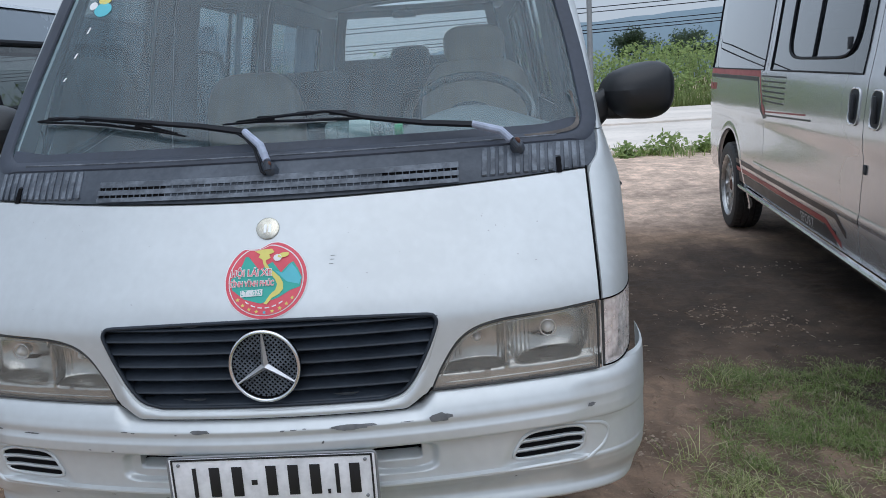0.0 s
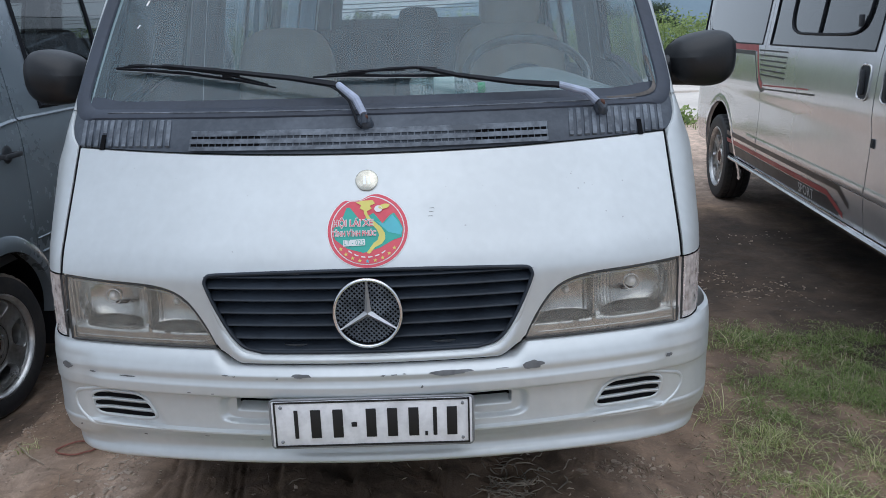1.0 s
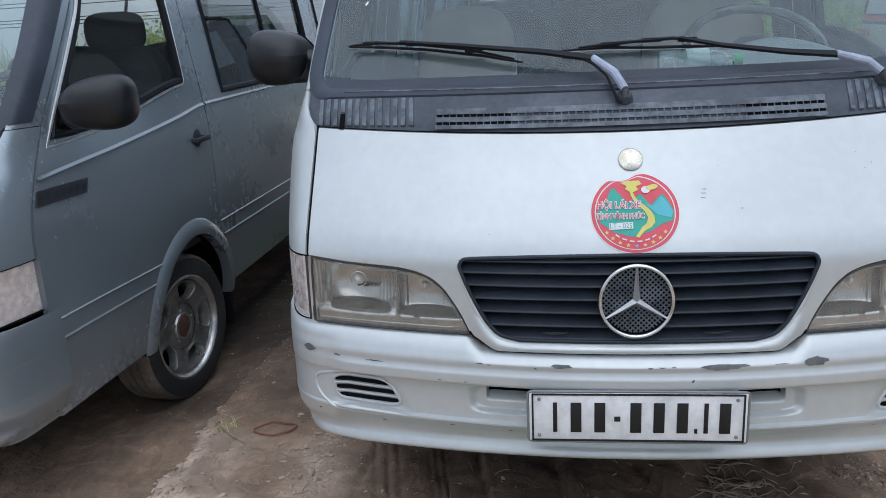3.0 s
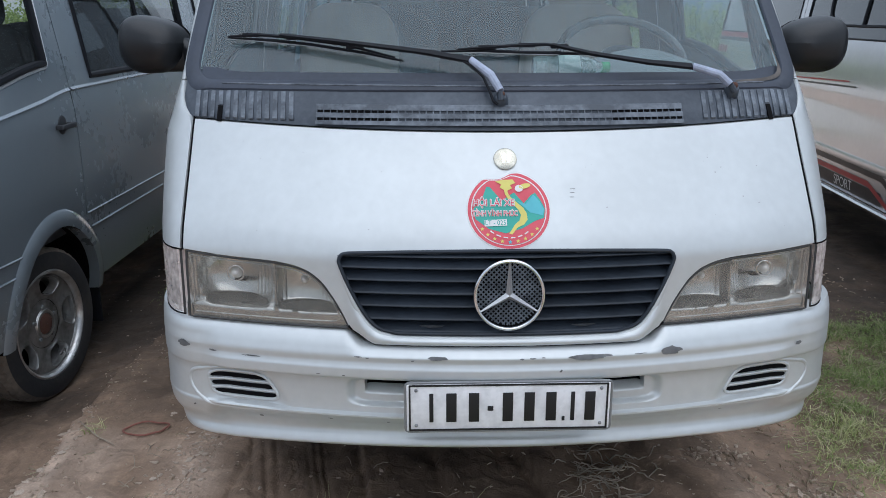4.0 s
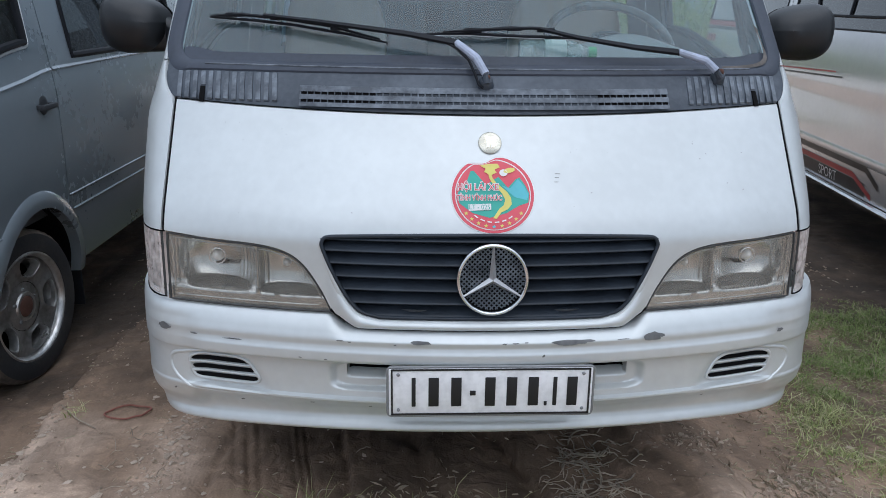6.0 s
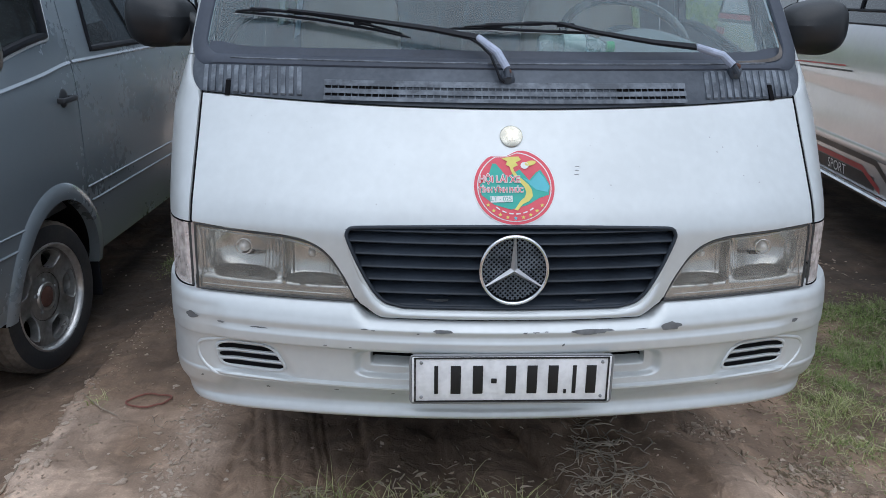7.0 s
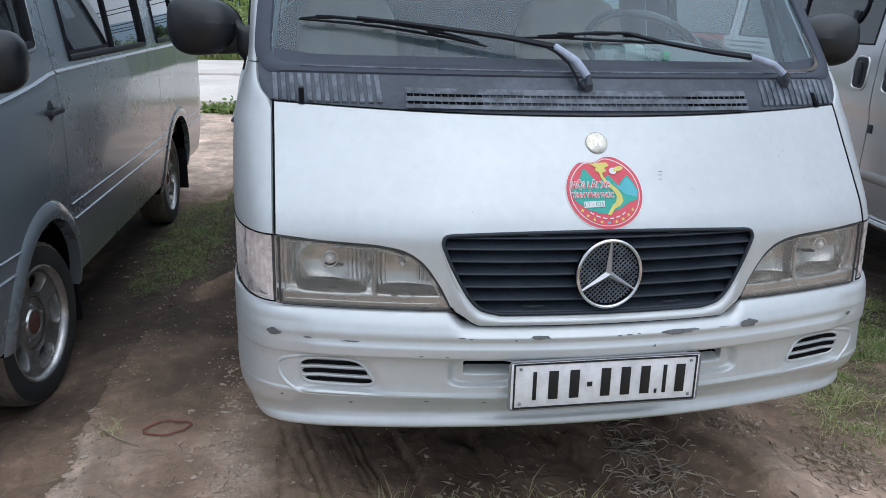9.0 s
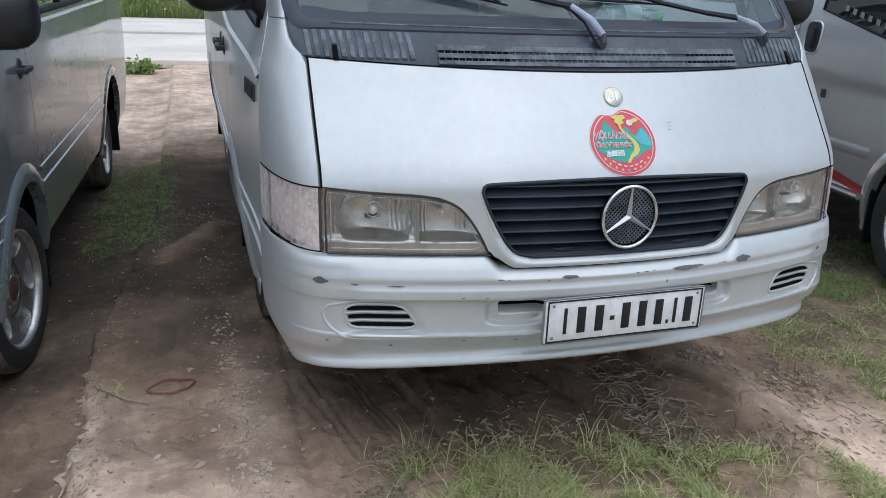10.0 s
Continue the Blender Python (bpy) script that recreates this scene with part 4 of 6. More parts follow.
    for x in steps(-.74, .74, 36):
        hump = 0.085 * ease(1 - abs(x - .48) / .34)
        rows.append([Vector((x, nose(1.228) + bow(1.2) * x * x + .03, 1.218)), Vector((x, .50 + .12 * x * x, 1.232)), Vector((x, .66, 1.238 + hump * .7)),
                     Vector((x, .80, 1.235 + hump)), Vector((x, .88, 1.20 + hump)), Vector((x, .90, 1.0)), Vector((x, .92, .6))])
    grid(bm, rows)
    add("dashboard", bm, dash_vinyl, v, "grey moulded dashboard", 50)
    bm = bmesh.new()
    cx = Vector((.475, .99, 1.285))
    tilt = Matrix.Rotation(radians(-52), 4, "X")
    pts = [cx + (tilt @ Vector((.205 * math.cos(q), 0, .205 * math.sin(q)))) for q in (2 * math.pi * i / 48 for i in range(48))]
    tube(bm, pts, .0155, 10, closed=True)
    sw = add("steering_wheel", bm, wheel_vinyl, v, "glossy black steering wheel")
    bm = bmesh.new()
    ball(bm, (0, 0, 0), (.075, .03, .06), Matrix.Translation(cx) @ tilt)
    for q in (radians(200), radians(340), radians(270)):
        tube(bm, [cx, cx + (tilt @ Vector((.2 * math.cos(q), 0, .2 * math.sin(q))))], .014, 6)
    add("wheel_hub", bm, black_plastic, sw)
    for sx, sy, cloth, wide in ((.50, 1.75, beige_cloth, .25), (-.50, 1.78, beige_cloth, .22), (.45, 2.75, dark_cloth, .4), (-.45, 2.75, dark_cloth, .38), (.05, 3.75, dark_cloth, .75)):
        seat = new("seat")
        seat.parent = v
        cloth = cloth if main else dark_cloth
        tagged(seat, "beige cloth front seat" if cloth is beige_cloth else "dark cloth seat")
        bm = bmesh.new()
        ball(bm, (sx, sy + .12, 1.13), (wide, .09, .36), power=.55)
        add("backrest", bm, cloth, seat)
        bm = bmesh.new()
        ball(bm, (sx, sy - .16, .76), (wide, .27, .10), power=.55)
        add("seat_cushion", bm, cloth, seat)
        heads = (sx,) if wide in (.25, .75) else ()
        for hx in heads:
            bm = bmesh.new()
            ball(bm, (hx, sy + .13, 1.545), (.135, .06, .085), power=.6)
            add("headrest", bm, cloth, seat)
    bm = bmesh.new()
    box(bm, (0, 2.9, .62), (1.66, 4.2, .04))
    grid(bm, [[Vector((x, y, 1.965 + .08 * (1 - (x / .76) ** 2))) for x in steps(-.74, .74, 10)] for y in steps(1.15, 5.0, 6)])
    add("cabin_floor_and_lining", bm, cabin_lining)
    if main:
        bm = bmesh.new()
        box(bm, (-.075, 5.05, 1.925), (.20, .03, .055), .012)
        tube(bm, [(-.075, 5.05, 1.93), (-.06, 5.09, 1.985)], .008, 6)
        add("rear_view_mirror", bm, black_plastic, v)
        for u0, u1, z0 in ((2.62, 2.70, 1.2), (4.02, 4.62, 1.22)):
            bm = bmesh.new()
            grid(bm, [[flank(u, z, -1, -.06 - .012 * math.sin(u * 90)) for z in steps(z0 + .02 * math.sin(u * 31), 1.82, 6)] for u in steps(u0, u1, 24)])
            add("curtain", bm, curtain_cloth)
    return v


bus = minibus("minibus", "silver-white minibus with scuffed bumper and round sticker on its nose", white_paint, (0, 0, 0), 0, True)
grey_bus = minibus("minibus", "dusty grey minibus with alloy wheels and front wheel turned", grey_paint, (-2.618, -0.087, -0.085), -2.0, False, steer=-6, mirror=(1.07, .56, 1.315, .112))


# ---- ground ----
def bump_at(x, y, s, seed=0.0):
    return noise.noise(Vector((x * s + seed, y * s - seed, seed * 0.37)))


def ledge(y):
    """Where the yard drops into the sunken lane."""
    return -1.43 - 0.07 * (min(y, 1.3) - 0.4) + 0.11 * max(0.0, min(y, 3.0) - 1.3)


def ground_z(x, y):
    """Height of the yard: climbs slowly away from the camera, with a sunken muddy lane, ruts and crumbs."""
    z = 0.024 * max(0.0, min(y, 9.0) - 1.5) - 0.02 * ease((y - 9.5) / 1.5)
    # sunken lane of the grey minibus
    lane = ledge(y) + 0.04 * bump_at(y, 3, 2.6, 2) + 0.03 * bump_at(x, y, 9, 4) + 0.016 * bump_at(x, y, 24, 1)
    z -= 0.05 * ease((lane + 0.015 - x) / 0.024) + 0.028 * ease((lane + 0.08 - x) / 0.3)
    z += 0.028 * ease((-x - 6) / 3)
    near = ease((5 - abs(x)) / 2.5) * ease((5.5 - y) / 2.5) * ease((y + 3) / 2)
    # ruts running out from under the white minibus
    for c, w, d in ((-0.55, 0.10, 0.018), (0.33, 0.12, 0.035), (0.95, 0.10, 0.025)):
        cx = c + 0.12 * (y - 0.3) * (0.4 if c > 0 else 0.1) + 0.03 * bump_at(y, c, 1.7)
        z -= near * d * math.exp(-(((x - cx) / w) ** 2)) * (0.7 + 0.6 * bump_at(x, y, 3))
    # clay ridge between the parked minibuses
    q = (x + 1.07) * .857 - (y - 2.47) * .514
    s = (x + 1.07) * .514 + (y - 2.47) * .857
    z += .05 * math.exp(-((q / .07) ** 2)) * ease((.36 - abs(s)) / .15) * (1 + .6 * bump_at(x, y, 9, 2))
    # narrow tyre grooves
    for c, d in ((-0.31, .009), (0.08, .012), (0.16, .010), (0.52, .012), (0.59, .010), (0.68, .010), (0.79, .008), (-0.80, .008)):
        cx = c + (0.10 * (0.6 - y) if c > 0 else 0.02 * y) + 0.02 * bump_at(y, c * 9, 2.1)
        z -= near * 1.2 * d * math.exp(-(((x - cx) / .016) ** 2)) * max(0.0, 0.6 + 1.4 * bump_at(c * 30, y, 1.6)) * ease((2.2 - y) / .8)
    # thin scored lines beside the bumper
    if -.9 < x < -.35 and .1 < y < 1.1:
        for c, d in ((-.735, .007), (-.692, .012), (-.655, .012), (-.60, .005), (-.548, .009), (-.523, .015), (-.497, .013)):
            cx = c - 0.2 * (y - .55) + 0.004 * bump_at(y, c * 9, 4)
            z -= d * math.exp(-(((x - cx) / .0075) ** 2)) * max(0.0, min(1.0, .75 + 1.2 * bump_at(c * 30, y, 3.0))) * ease((y - .2) / .15) * ease((1.0 - y) / .2)
    # furrows with one steep bank
    for c, slant, w, d in ((.20, -.30, .10, .050), (-.10, -.22, .09, .038), (-.36, -.15, .08, .034), (.62, -.28, .07, .018)):
        q = c + slant * (y - .5) + .012 * bump_at(y, c * 7, 6) + .006 * bump_at(x, y, 25, 2) - x
        z -= near * d * ease(q / .014) * math.exp(-max(0.0, q) / w) * ease((1.3 - y) / .5) * ease((y + .35) / .4)
    z += near * 0.03 * math.exp(-(((x - 0.72 - 0.05 * y) / 0.16) ** 2)) * ease((y + 0.7) / 0.6)
    z += near * (0.018 * bump_at(x, y, 1.3) + 0.011 * bump_at(x, y, 5, 3) + 0.015 * bump_at(x, y, 13, 5) * max(0, bump_at(x, y, 3, 1) + .4) + 0.0045 * bump_at(x, y, 32, 7))
    return z


def spread(lo, hi, step, far, grow=1.25):
    inner = steps(lo, hi, int((hi - lo) / step))
    out, d, s = [], 0.0, step
    while d < far:
        s *= grow
        d += s
        out.append(d)
    return [lo - d for d in out[::-1]] + inner + [hi + d for d in out]


def grassy(x, y):
    """How much grass grows at a place, 0 to 1."""
    n = 0.35 * bump_at(x, y, 1.6, 4) + 0.25 * bump_at(x, y, 5, 9)
    right = ease((x - 1.0 - 0.25 * max(0, y - 0.6)) / 0.3) * ease((3.2 - x) / 0.4) * ease((2.25 - 0.1 * x - y) / 0.35) * ease((y + 2.5) / 0.8)
    right *= 1 - 0.7 * math.exp(-(((x - 1.35) / .28) ** 2 + ((y - 1.45) / .4) ** 2))
    frontp = ease((x + 0.70) / 0.15) * ease((0.85 - x) / 0.25) * ease((0.36 - 0.52 * max(x, -.12) - y) / 0.14)
    lanep = 1.1 * ease((x + 1.75) / 0.2) * ease((-1.12 - x) / 0.15) * ease((y - 2.3) / 0.4) * ease((5.1 - y) / 0.9)
    fade = ease((y + 1.25 + 0.3 * n) / 0.6)
    right, frontp = right * fade, frontp * fade
    verge = ease(1 - abs(y - 10.8) / 0.7) * (0.12 + 0.88 * ease((abs(x + 1.9) - 1.7) / 0.8))
    clump = ease((bump_at(x, y, 3.2, 2) + 0.8 * bump_at(x, y, 9, 6) + 0.5 * bump_at(x, y, 21, 3) + 0.22) / 0.5)
    return max(0.0, min(1.0, max(right * (0.18 + 0.85 * clump), frontp * (0.02 + 1.0 * clump), lanep * (0.6 + 0.5 * clump), verge) * (0.9 + 1.3 * n)))


def soil_shade(x, y):
    """0: dark mud, and ground with shade put into its tone, 1: pale dry crust."""
    lane = ledge(y) + 0.04 * bump_at(y, 3, 2.6, 2) + 0.03 * bump_at(x, y, 9, 4)
    v = 0.40 + 0.25 * bump_at(x, y, 1.1, 8) + 0.15 * bump_at(x, y, 4.5, 3) + 0.10 * max(0.0, bump_at(x, y, 11, 5)) - 0.10 * max(0.0, bump_at(x, y, 7, 12) - .15)
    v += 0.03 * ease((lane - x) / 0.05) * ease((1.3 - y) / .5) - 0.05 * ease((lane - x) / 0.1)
    v += 0.36 * ease((x - lane + .015) / 0.02) * ease((lane + 0.17 - 0.1 * y + 0.03 * bump_at(x, y, 8, 2) - x) / 0.06) * ease((1.0 - y) / 0.35)
    v += 0.26 * ease((x - lane + .015) / 0.02) * ease((lane + 0.55 - 0.28 * y - x) / 0.25) * ease((1.5 - y) / 0.6)
    v += 0.30 * math.exp(-(((x + 0.93) / 0.10) ** 2)) * ease((1.4 - y) / 0.5)
    v += 0.45 * math.exp(-(((x - 0.84 - 0.34 * (0.3 - y)) / 0.26) ** 2)) * ease((0.55 - y) / 0.5) * 0.45
    v += 0.16 * ease((0.20 - 0.2 * x - y) / 0.3)
    v += 0.16 * ease((x - 0.6) / 0.2) * ease((0.6 - y) / 0.4)
    # shade under the bumper, put into the tone
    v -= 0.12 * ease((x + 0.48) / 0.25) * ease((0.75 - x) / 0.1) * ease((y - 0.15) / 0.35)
    # shade under and beside the white minibus, put into the tone
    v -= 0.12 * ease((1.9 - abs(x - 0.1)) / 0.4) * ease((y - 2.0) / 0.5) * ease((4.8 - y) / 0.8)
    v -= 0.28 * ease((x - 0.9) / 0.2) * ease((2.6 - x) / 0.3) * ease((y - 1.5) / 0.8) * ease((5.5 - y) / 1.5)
    # shade in the gap between the minibuses, put into the tone
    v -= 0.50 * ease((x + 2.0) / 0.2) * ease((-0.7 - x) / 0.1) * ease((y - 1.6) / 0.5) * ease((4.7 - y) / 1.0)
    q = (x + 1.07) * .857 - (y - 2.47) * .514
    v += 0.45 * math.exp(-((q / .08) ** 2)) * ease((.42 - math.hypot(x + 1.07, y - 2.47)) / .15)
    track = (x + 1.05 + 0.07 * (y - 3.1)) / 0.11
    v -= (0.22 + 0.12 * math.sin(y * 42)) * ease((1.2 - abs(track)) / 0.4) * ease((y - 2.9) / 0.3) * ease((4.9 - y) / 0.5)
    # dark mud beside the van, and the shade under it put into the tone
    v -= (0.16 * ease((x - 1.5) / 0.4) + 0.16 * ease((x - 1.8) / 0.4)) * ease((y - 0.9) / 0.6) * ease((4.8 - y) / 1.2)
    # darker beside and under the front of the grey minibus
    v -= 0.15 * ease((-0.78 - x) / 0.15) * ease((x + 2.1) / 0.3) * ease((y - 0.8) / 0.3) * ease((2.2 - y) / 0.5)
    v += 0.12 * ease((x - 0.75) / 0.15) * ease((0.3 - y) / 0.3)
    # paler far yard; ground out of view toned down to cut bounce light
    v += 0.62 * ease((y - 4.0) / 1.8) - 0.14 * ease((-0.9 - y) / 0.8)
    return max(0.0, min(1.0, v))


dirt = mat("packed_dirt", (0.78, 0.78, 0.78), 0.95, 0, 0, 1.7, 26, bump=1.0, color2=(1.16, 1.15, 1.14), spots=0.52)
dn, dl = dirt.node_tree.nodes, dirt.node_tree.links
# soil tone and painted shade from the ground's own map, broken up by noise and grit
tone, grit, dco = dn.new("ShaderNodeAttribute"), dn.new("ShaderNodeTexVoronoi"), dn.new("ShaderNodeTexCoord")
tone.attribute_name = "soil_shade"
grit.inputs["Scale"].default_value = 55
dl.new(dco.outputs["Object"], grit.inputs["Vector"])
gr = dn.new("ShaderNodeMapRange")
gr.inputs["From Min"].default_value, gr.inputs["From Max"].default_value = 0.0, 0.5
gr.inputs["To Min"].default_value, gr.inputs["To Max"].default_value = 1.06, 0.97
dl.new(grit.outputs["Distance"], gr.inputs[0])
# drag marks along the yard and damp blotches
drag_map, drag, damp = dn.new("ShaderNodeMapping"), dn.new("ShaderNodeTexNoise"), dn.new("ShaderNodeTexNoise")
drag_map.inputs["Scale"].default_value = (26, 1.6, 4)
dl.new(dco.outputs["Object"], drag_map.inputs[0])
dl.new(drag_map.outputs[0], drag.inputs["Vector"])
drag.inputs["Scale"].default_value, drag.inputs["Detail"].default_value = 1.0, 3
damp.inputs["Scale"].default_value, damp.inputs["Detail"].default_value, damp.inputs["Roughness"].default_value = 4.2, 6, 0.55
dl.new(dco.outputs["Object"], damp.inputs["Vector"])
# thin trodden plates with clear edges
plate_noise, worn = dn.new("ShaderNodeTexNoise"), dn.new("ShaderNodeTexNoise")
for node, size, det, bend in ((plate_noise, 5.5, 3, 1.2), (worn, 17, 4, .6)):
    node.inputs["Scale"].default_value, node.inputs["Detail"].default_value, node.inputs["Distortion"].default_value = size, det, bend
    dl.new(dco.outputs["Object"], node.inputs["Vector"])
crumb = dn.new("ShaderNodeTexNoise")
crumb.inputs["Scale"].default_value, crumb.inputs["Detail"].default_value = 150, 3
dl.new(dco.outputs["Object"], crumb.inputs["Vector"])


def remap(node, a, b, c, d):
    r = dn.new("ShaderNodeMapRange")
    for k, q in zip(("From Min", "From Max", "To Min", "To Max"), (a, b, c, d)):
        r.inputs[k].default_value = q
    dl.new(node.outputs[0], r.inputs[0])
    return r


def combine(op, a, b):
    r = dn.new("ShaderNodeMath")
    r.operation = op
    dl.new(a.outputs[0], r.inputs[0])
    dl.new(b.outputs[0], r.inputs[1])
    return r


marks = combine("MULTIPLY", remap(drag, .32, .68, .94, 1.06), remap(damp, .34, .66, .76, 1.24))
marks = combine("MULTIPLY", marks, remap(crumb, .50, .74, .97, 1.20))
marks = combine("MULTIPLY", marks, gr)
marks = combine("MULTIPLY", marks, remap(plate_noise, .47, .53, .88, 1.07))
marks = combine("MULTIPLY", marks, remap(worn, .56, .64, .98, 1.16))
relief = combine("ADD", remap(drag, 0, 1, 0, .30), remap(damp, 0, 1, 0, 1.5))
relief = combine("ADD", relief, remap(plate_noise, .46, .54, 0, .20))
relief = combine("ADD", relief, remap(worn, .54, .66, 0, .20))
relief = combine("ADD", relief, remap(crumb, 0, 1, 0, .16))
rough_ground = next(n for n in dn if n.bl_idname == "ShaderNodeBump")
rough_ground.inputs["Strength"].default_value, rough_ground.inputs["Distance"].default_value = 0.75, 0.016
dl.new(relief.outputs[0], rough_ground.inputs["Height"])
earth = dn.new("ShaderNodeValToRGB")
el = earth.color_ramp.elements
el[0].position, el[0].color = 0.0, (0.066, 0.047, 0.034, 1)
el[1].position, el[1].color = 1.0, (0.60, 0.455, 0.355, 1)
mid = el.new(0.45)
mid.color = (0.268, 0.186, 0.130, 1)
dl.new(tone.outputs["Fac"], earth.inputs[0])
old = next(n for n in dn if n.bl_idname == "ShaderNodeValToRGB" and n != earth)
mul = dn.new("ShaderNodeVectorMath")
mul.operation = "MULTIPLY"
dl.new(earth.outputs[0], mul.inputs[0])
dl.new(old.outputs[0], mul.inputs[1])
tint = dn.new("ShaderNodeVectorMath")
tint.operation = "SCALE"
dl.new(mul.outputs[0], tint.inputs[0])
dl.new(marks.outputs[0], tint.inputs["Scale"])
dl.new(tint.outputs[0], dn["Principled BSDF"].inputs["Base Color"])

gx = [x for x in spread(-2.3, 2.4, 0.017, 1500, 1.22) if not (-.875 < x < -.345 or -1.575 < x < -1.345)]
gx = sorted(gx + steps(-.866, -.354, 80) + steps(-1.566, -1.354, 28))
gy = spread(-1.0, 3.4, 0.017, 1500, 1.22)
bm = bmesh.new()
grid(bm, [[Vector((x, y, ground_z(x, y) if abs(x) < 40 and -20 < y < 60 else 0.16)) for x in gx] for y in gy])
ground = part("ground", bm, dirt, None, "", 80)
tones = ground.data.attributes.new("soil_shade", "FLOAT", "POINT")
tones.data.foreach_set("value", [soil_shade(v.co.x, v.co.y) for v in ground.data.vertices])
tagged(ground, "brown packed dirt yard with ruts and pebbles", "ground", kind="structure")

# ---- concrete road behind the yard ----
bm = bmesh.new()
box(bm, (0, 15.1, 0.16), (400, 7.4, 0.12), 0.01)
road = tagged(part("road", bm, concrete), "pale concrete road slab", "road", kind="structure")
bm = bmesh.new()
box(bm, (0, 23.4, 0.20), (400, 9.0, 0.14), 0.01)
tagged(part("pavement", bm, concrete), "pale concrete far lane", "pavement", kind="structure")


# ---- things on the white minibus ----
def decal(parent, name, material, outline, place, cuts=5):
    """A thin patch of print laid on a curved surface; outline in the patch's own plane."""
    bm = bmesh.new()
    bm.faces.new([bm.verts.new((a, b, 0)) for a, b in outline])
    bmesh.ops.triangulate(bm, faces=bm.faces[:])
    for _ in range(cuts):
        long = [e for e in bm.edges if e.calc_length() > 0.16]
        if not long:
            break
        bmesh.ops.subdivide_edges(bm, edges=long, cuts=1)
        bmesh.ops.triangulate(bm, faces=[f for f in bm.faces if len(f.verts) > 3])
    for q in bm.verts:
        q.co = place(q.co.x, q.co.y)
    return part(name, bm, material, parent, sharp=80)


def words(parent, name, material, text, size, squeeze, place, fat=0.0):
    bm = lettering(text, size, squeeze, fat)
    for q in bm.verts:
        q.co = place(q.co.x, q.co.y)
    return part(name, bm, material, parent, sharp=80)


RS = 0.0965
lay = lambda level: (lambda a, b: front(0.003 + a * RS, 0.970 + b * RS * 0.84, 0.0012 + 0.0007 * level))  # noqa: E731
arc = lambda r, a0, a1, n: [(r * math.cos(radians(lerp(a0, a1, i / n))), r * math.sin(radians(lerp(a0, a1, i / n)))) for i in range(n + 1)]  # noqa: E731
disc = [(a, min(b, 0.80 + 0.16 * ease((a + 0.25) / 0.4))) for a, b in arc(1.0, 0, 355, 71)]
sticker = tagged(decal(None, "round_sticker", white_print, disc, lay(0)), "round red, teal and yellow association sticker on white minibus nose", "sticker")
decal(sticker, "red_field", red_print, [(a * 0.975, b * 0.975) for a, b in disc], lay(1))
decal(sticker, "white_ring", white_print, [(a, min(b, 0.77 + 0.13 * ease((a + 0.25) / 0.4))) for a, b in arc(0.90, 0, 355, 71)], lay(2))
decal(sticker, "red_centre", red_print, [(a, min(b, 0.76 + 0.12 * ease((a + 0.25) / 0.4))) for a, b in arc(0.875, 0, 355, 71)], lay(3))
decal(sticker, "green_field", teal_print, [(-.84, .05), (-.66, .2), (-.52, .60), (-.44, .60), (-.16, .24), (0, .36), (.14, .45), (.36, .17), (.54, .38), (.64, .44), (.76, .25),
                                           (.86, .03), (.83, -.2), (.6, -.28), (.3, -.46), (-.1, -.58), (-.5, -.46), (-.8, -.22)], lay(4))
decal(sticker, "blue_slope", blue_print, [(.2, .24), (.4, .16), (.6, .40), (.74, .22), (.84, .02), (.8, -.14), (.5, -.06)], lay(5))
decal(sticker, "yellow_map", yellow_print, [(-.30, .74), (-.12, .78), (.12, .79), (.18, .70), (.05, .64), (.10, .56), (-.02, .50), (.0, .42), (.08, .30), (.22, .18), (.34, .06), (.42, -.08), (.43, -.24),
                                            (.34, -.36), (.18, -.44), (.06, -.60), (-.02, -.58), (.06, -.46), (.14, -.34), (.24, -.26), (.28, -.12), (.22, .02), (.10, .16), (-.02, .30), (-.08, .42), (-.10, .52), (-.2, .58), (-.16, .66)], lay(6))
words(sticker, "lettering_outline", white_print, "HỘI LÁI XE", 0.235, 0.86, lambda a, b: lay(7)(a - .36, b + .19), 0.016)
words(sticker, "lettering", red_print, "HỘI LÁI XE", 0.235, 0.86, lambda a, b: lay(8)(a - .36, b + .19))
words(sticker, "lettering_outline", white_print, "TỈNH VĨNH PHÚC", 0.185, 0.70, lambda a, b: lay(7)(a - .33, b - .08), 0.013)
words(sticker, "lettering", red_print, "TỈNH VĨNH PHÚC", 0.185, 0.70, lambda a, b: lay(8)(a - .33, b - .08))
decal(sticker, "white_box", white_print, [(-.59, -.40), (-.06, -.38), (-.06, -.22), (-.59, -.24)], lay(7))
words(sticker, "lettering", teal_print, "LT - 025", 0.17, 0.85, lambda a, b: lay(8)(a - .33, b - .31))
for i in range(9):
    q = radians(lerp(216, 324, i / 8))
    c = (0.80 * math.cos(q), 0.80 * math.sin(q))
    star = [(c[0] + (0.055 if k % 2 == 0 else 0.024) * math.sin(k * math.pi / 5), c[1] + (0.055 if k % 2 == 0 else 0.024) * math.cos(k * math.pi / 5)) for k in range(10)]
    decal(sticker, "star", blue_print if i == 4 else yellow_print, star, lay(4))
for i in range(6):
    q0 = lerp(228, 300, i / 5)
    decal(sticker, "print_bar", white_print, arc(0.70, q0, q0 + 9, 3) + arc(0.67, q0 + 9, q0, 3), lay(7))
decal(sticker, "small_mark", yellow_print, [(.40 + .13 * math.cos(k * .524) + .05 * math.sin(k * .524), .62 + .07 * math.sin(k * .524)) for k in range(12)], lay(7))
decal(sticker, "small_mark", white_print, [(.26 + .1 * math.cos(k * .524), .56 + .09 * math.sin(k * .524)) for k in range(12)], lay(7))

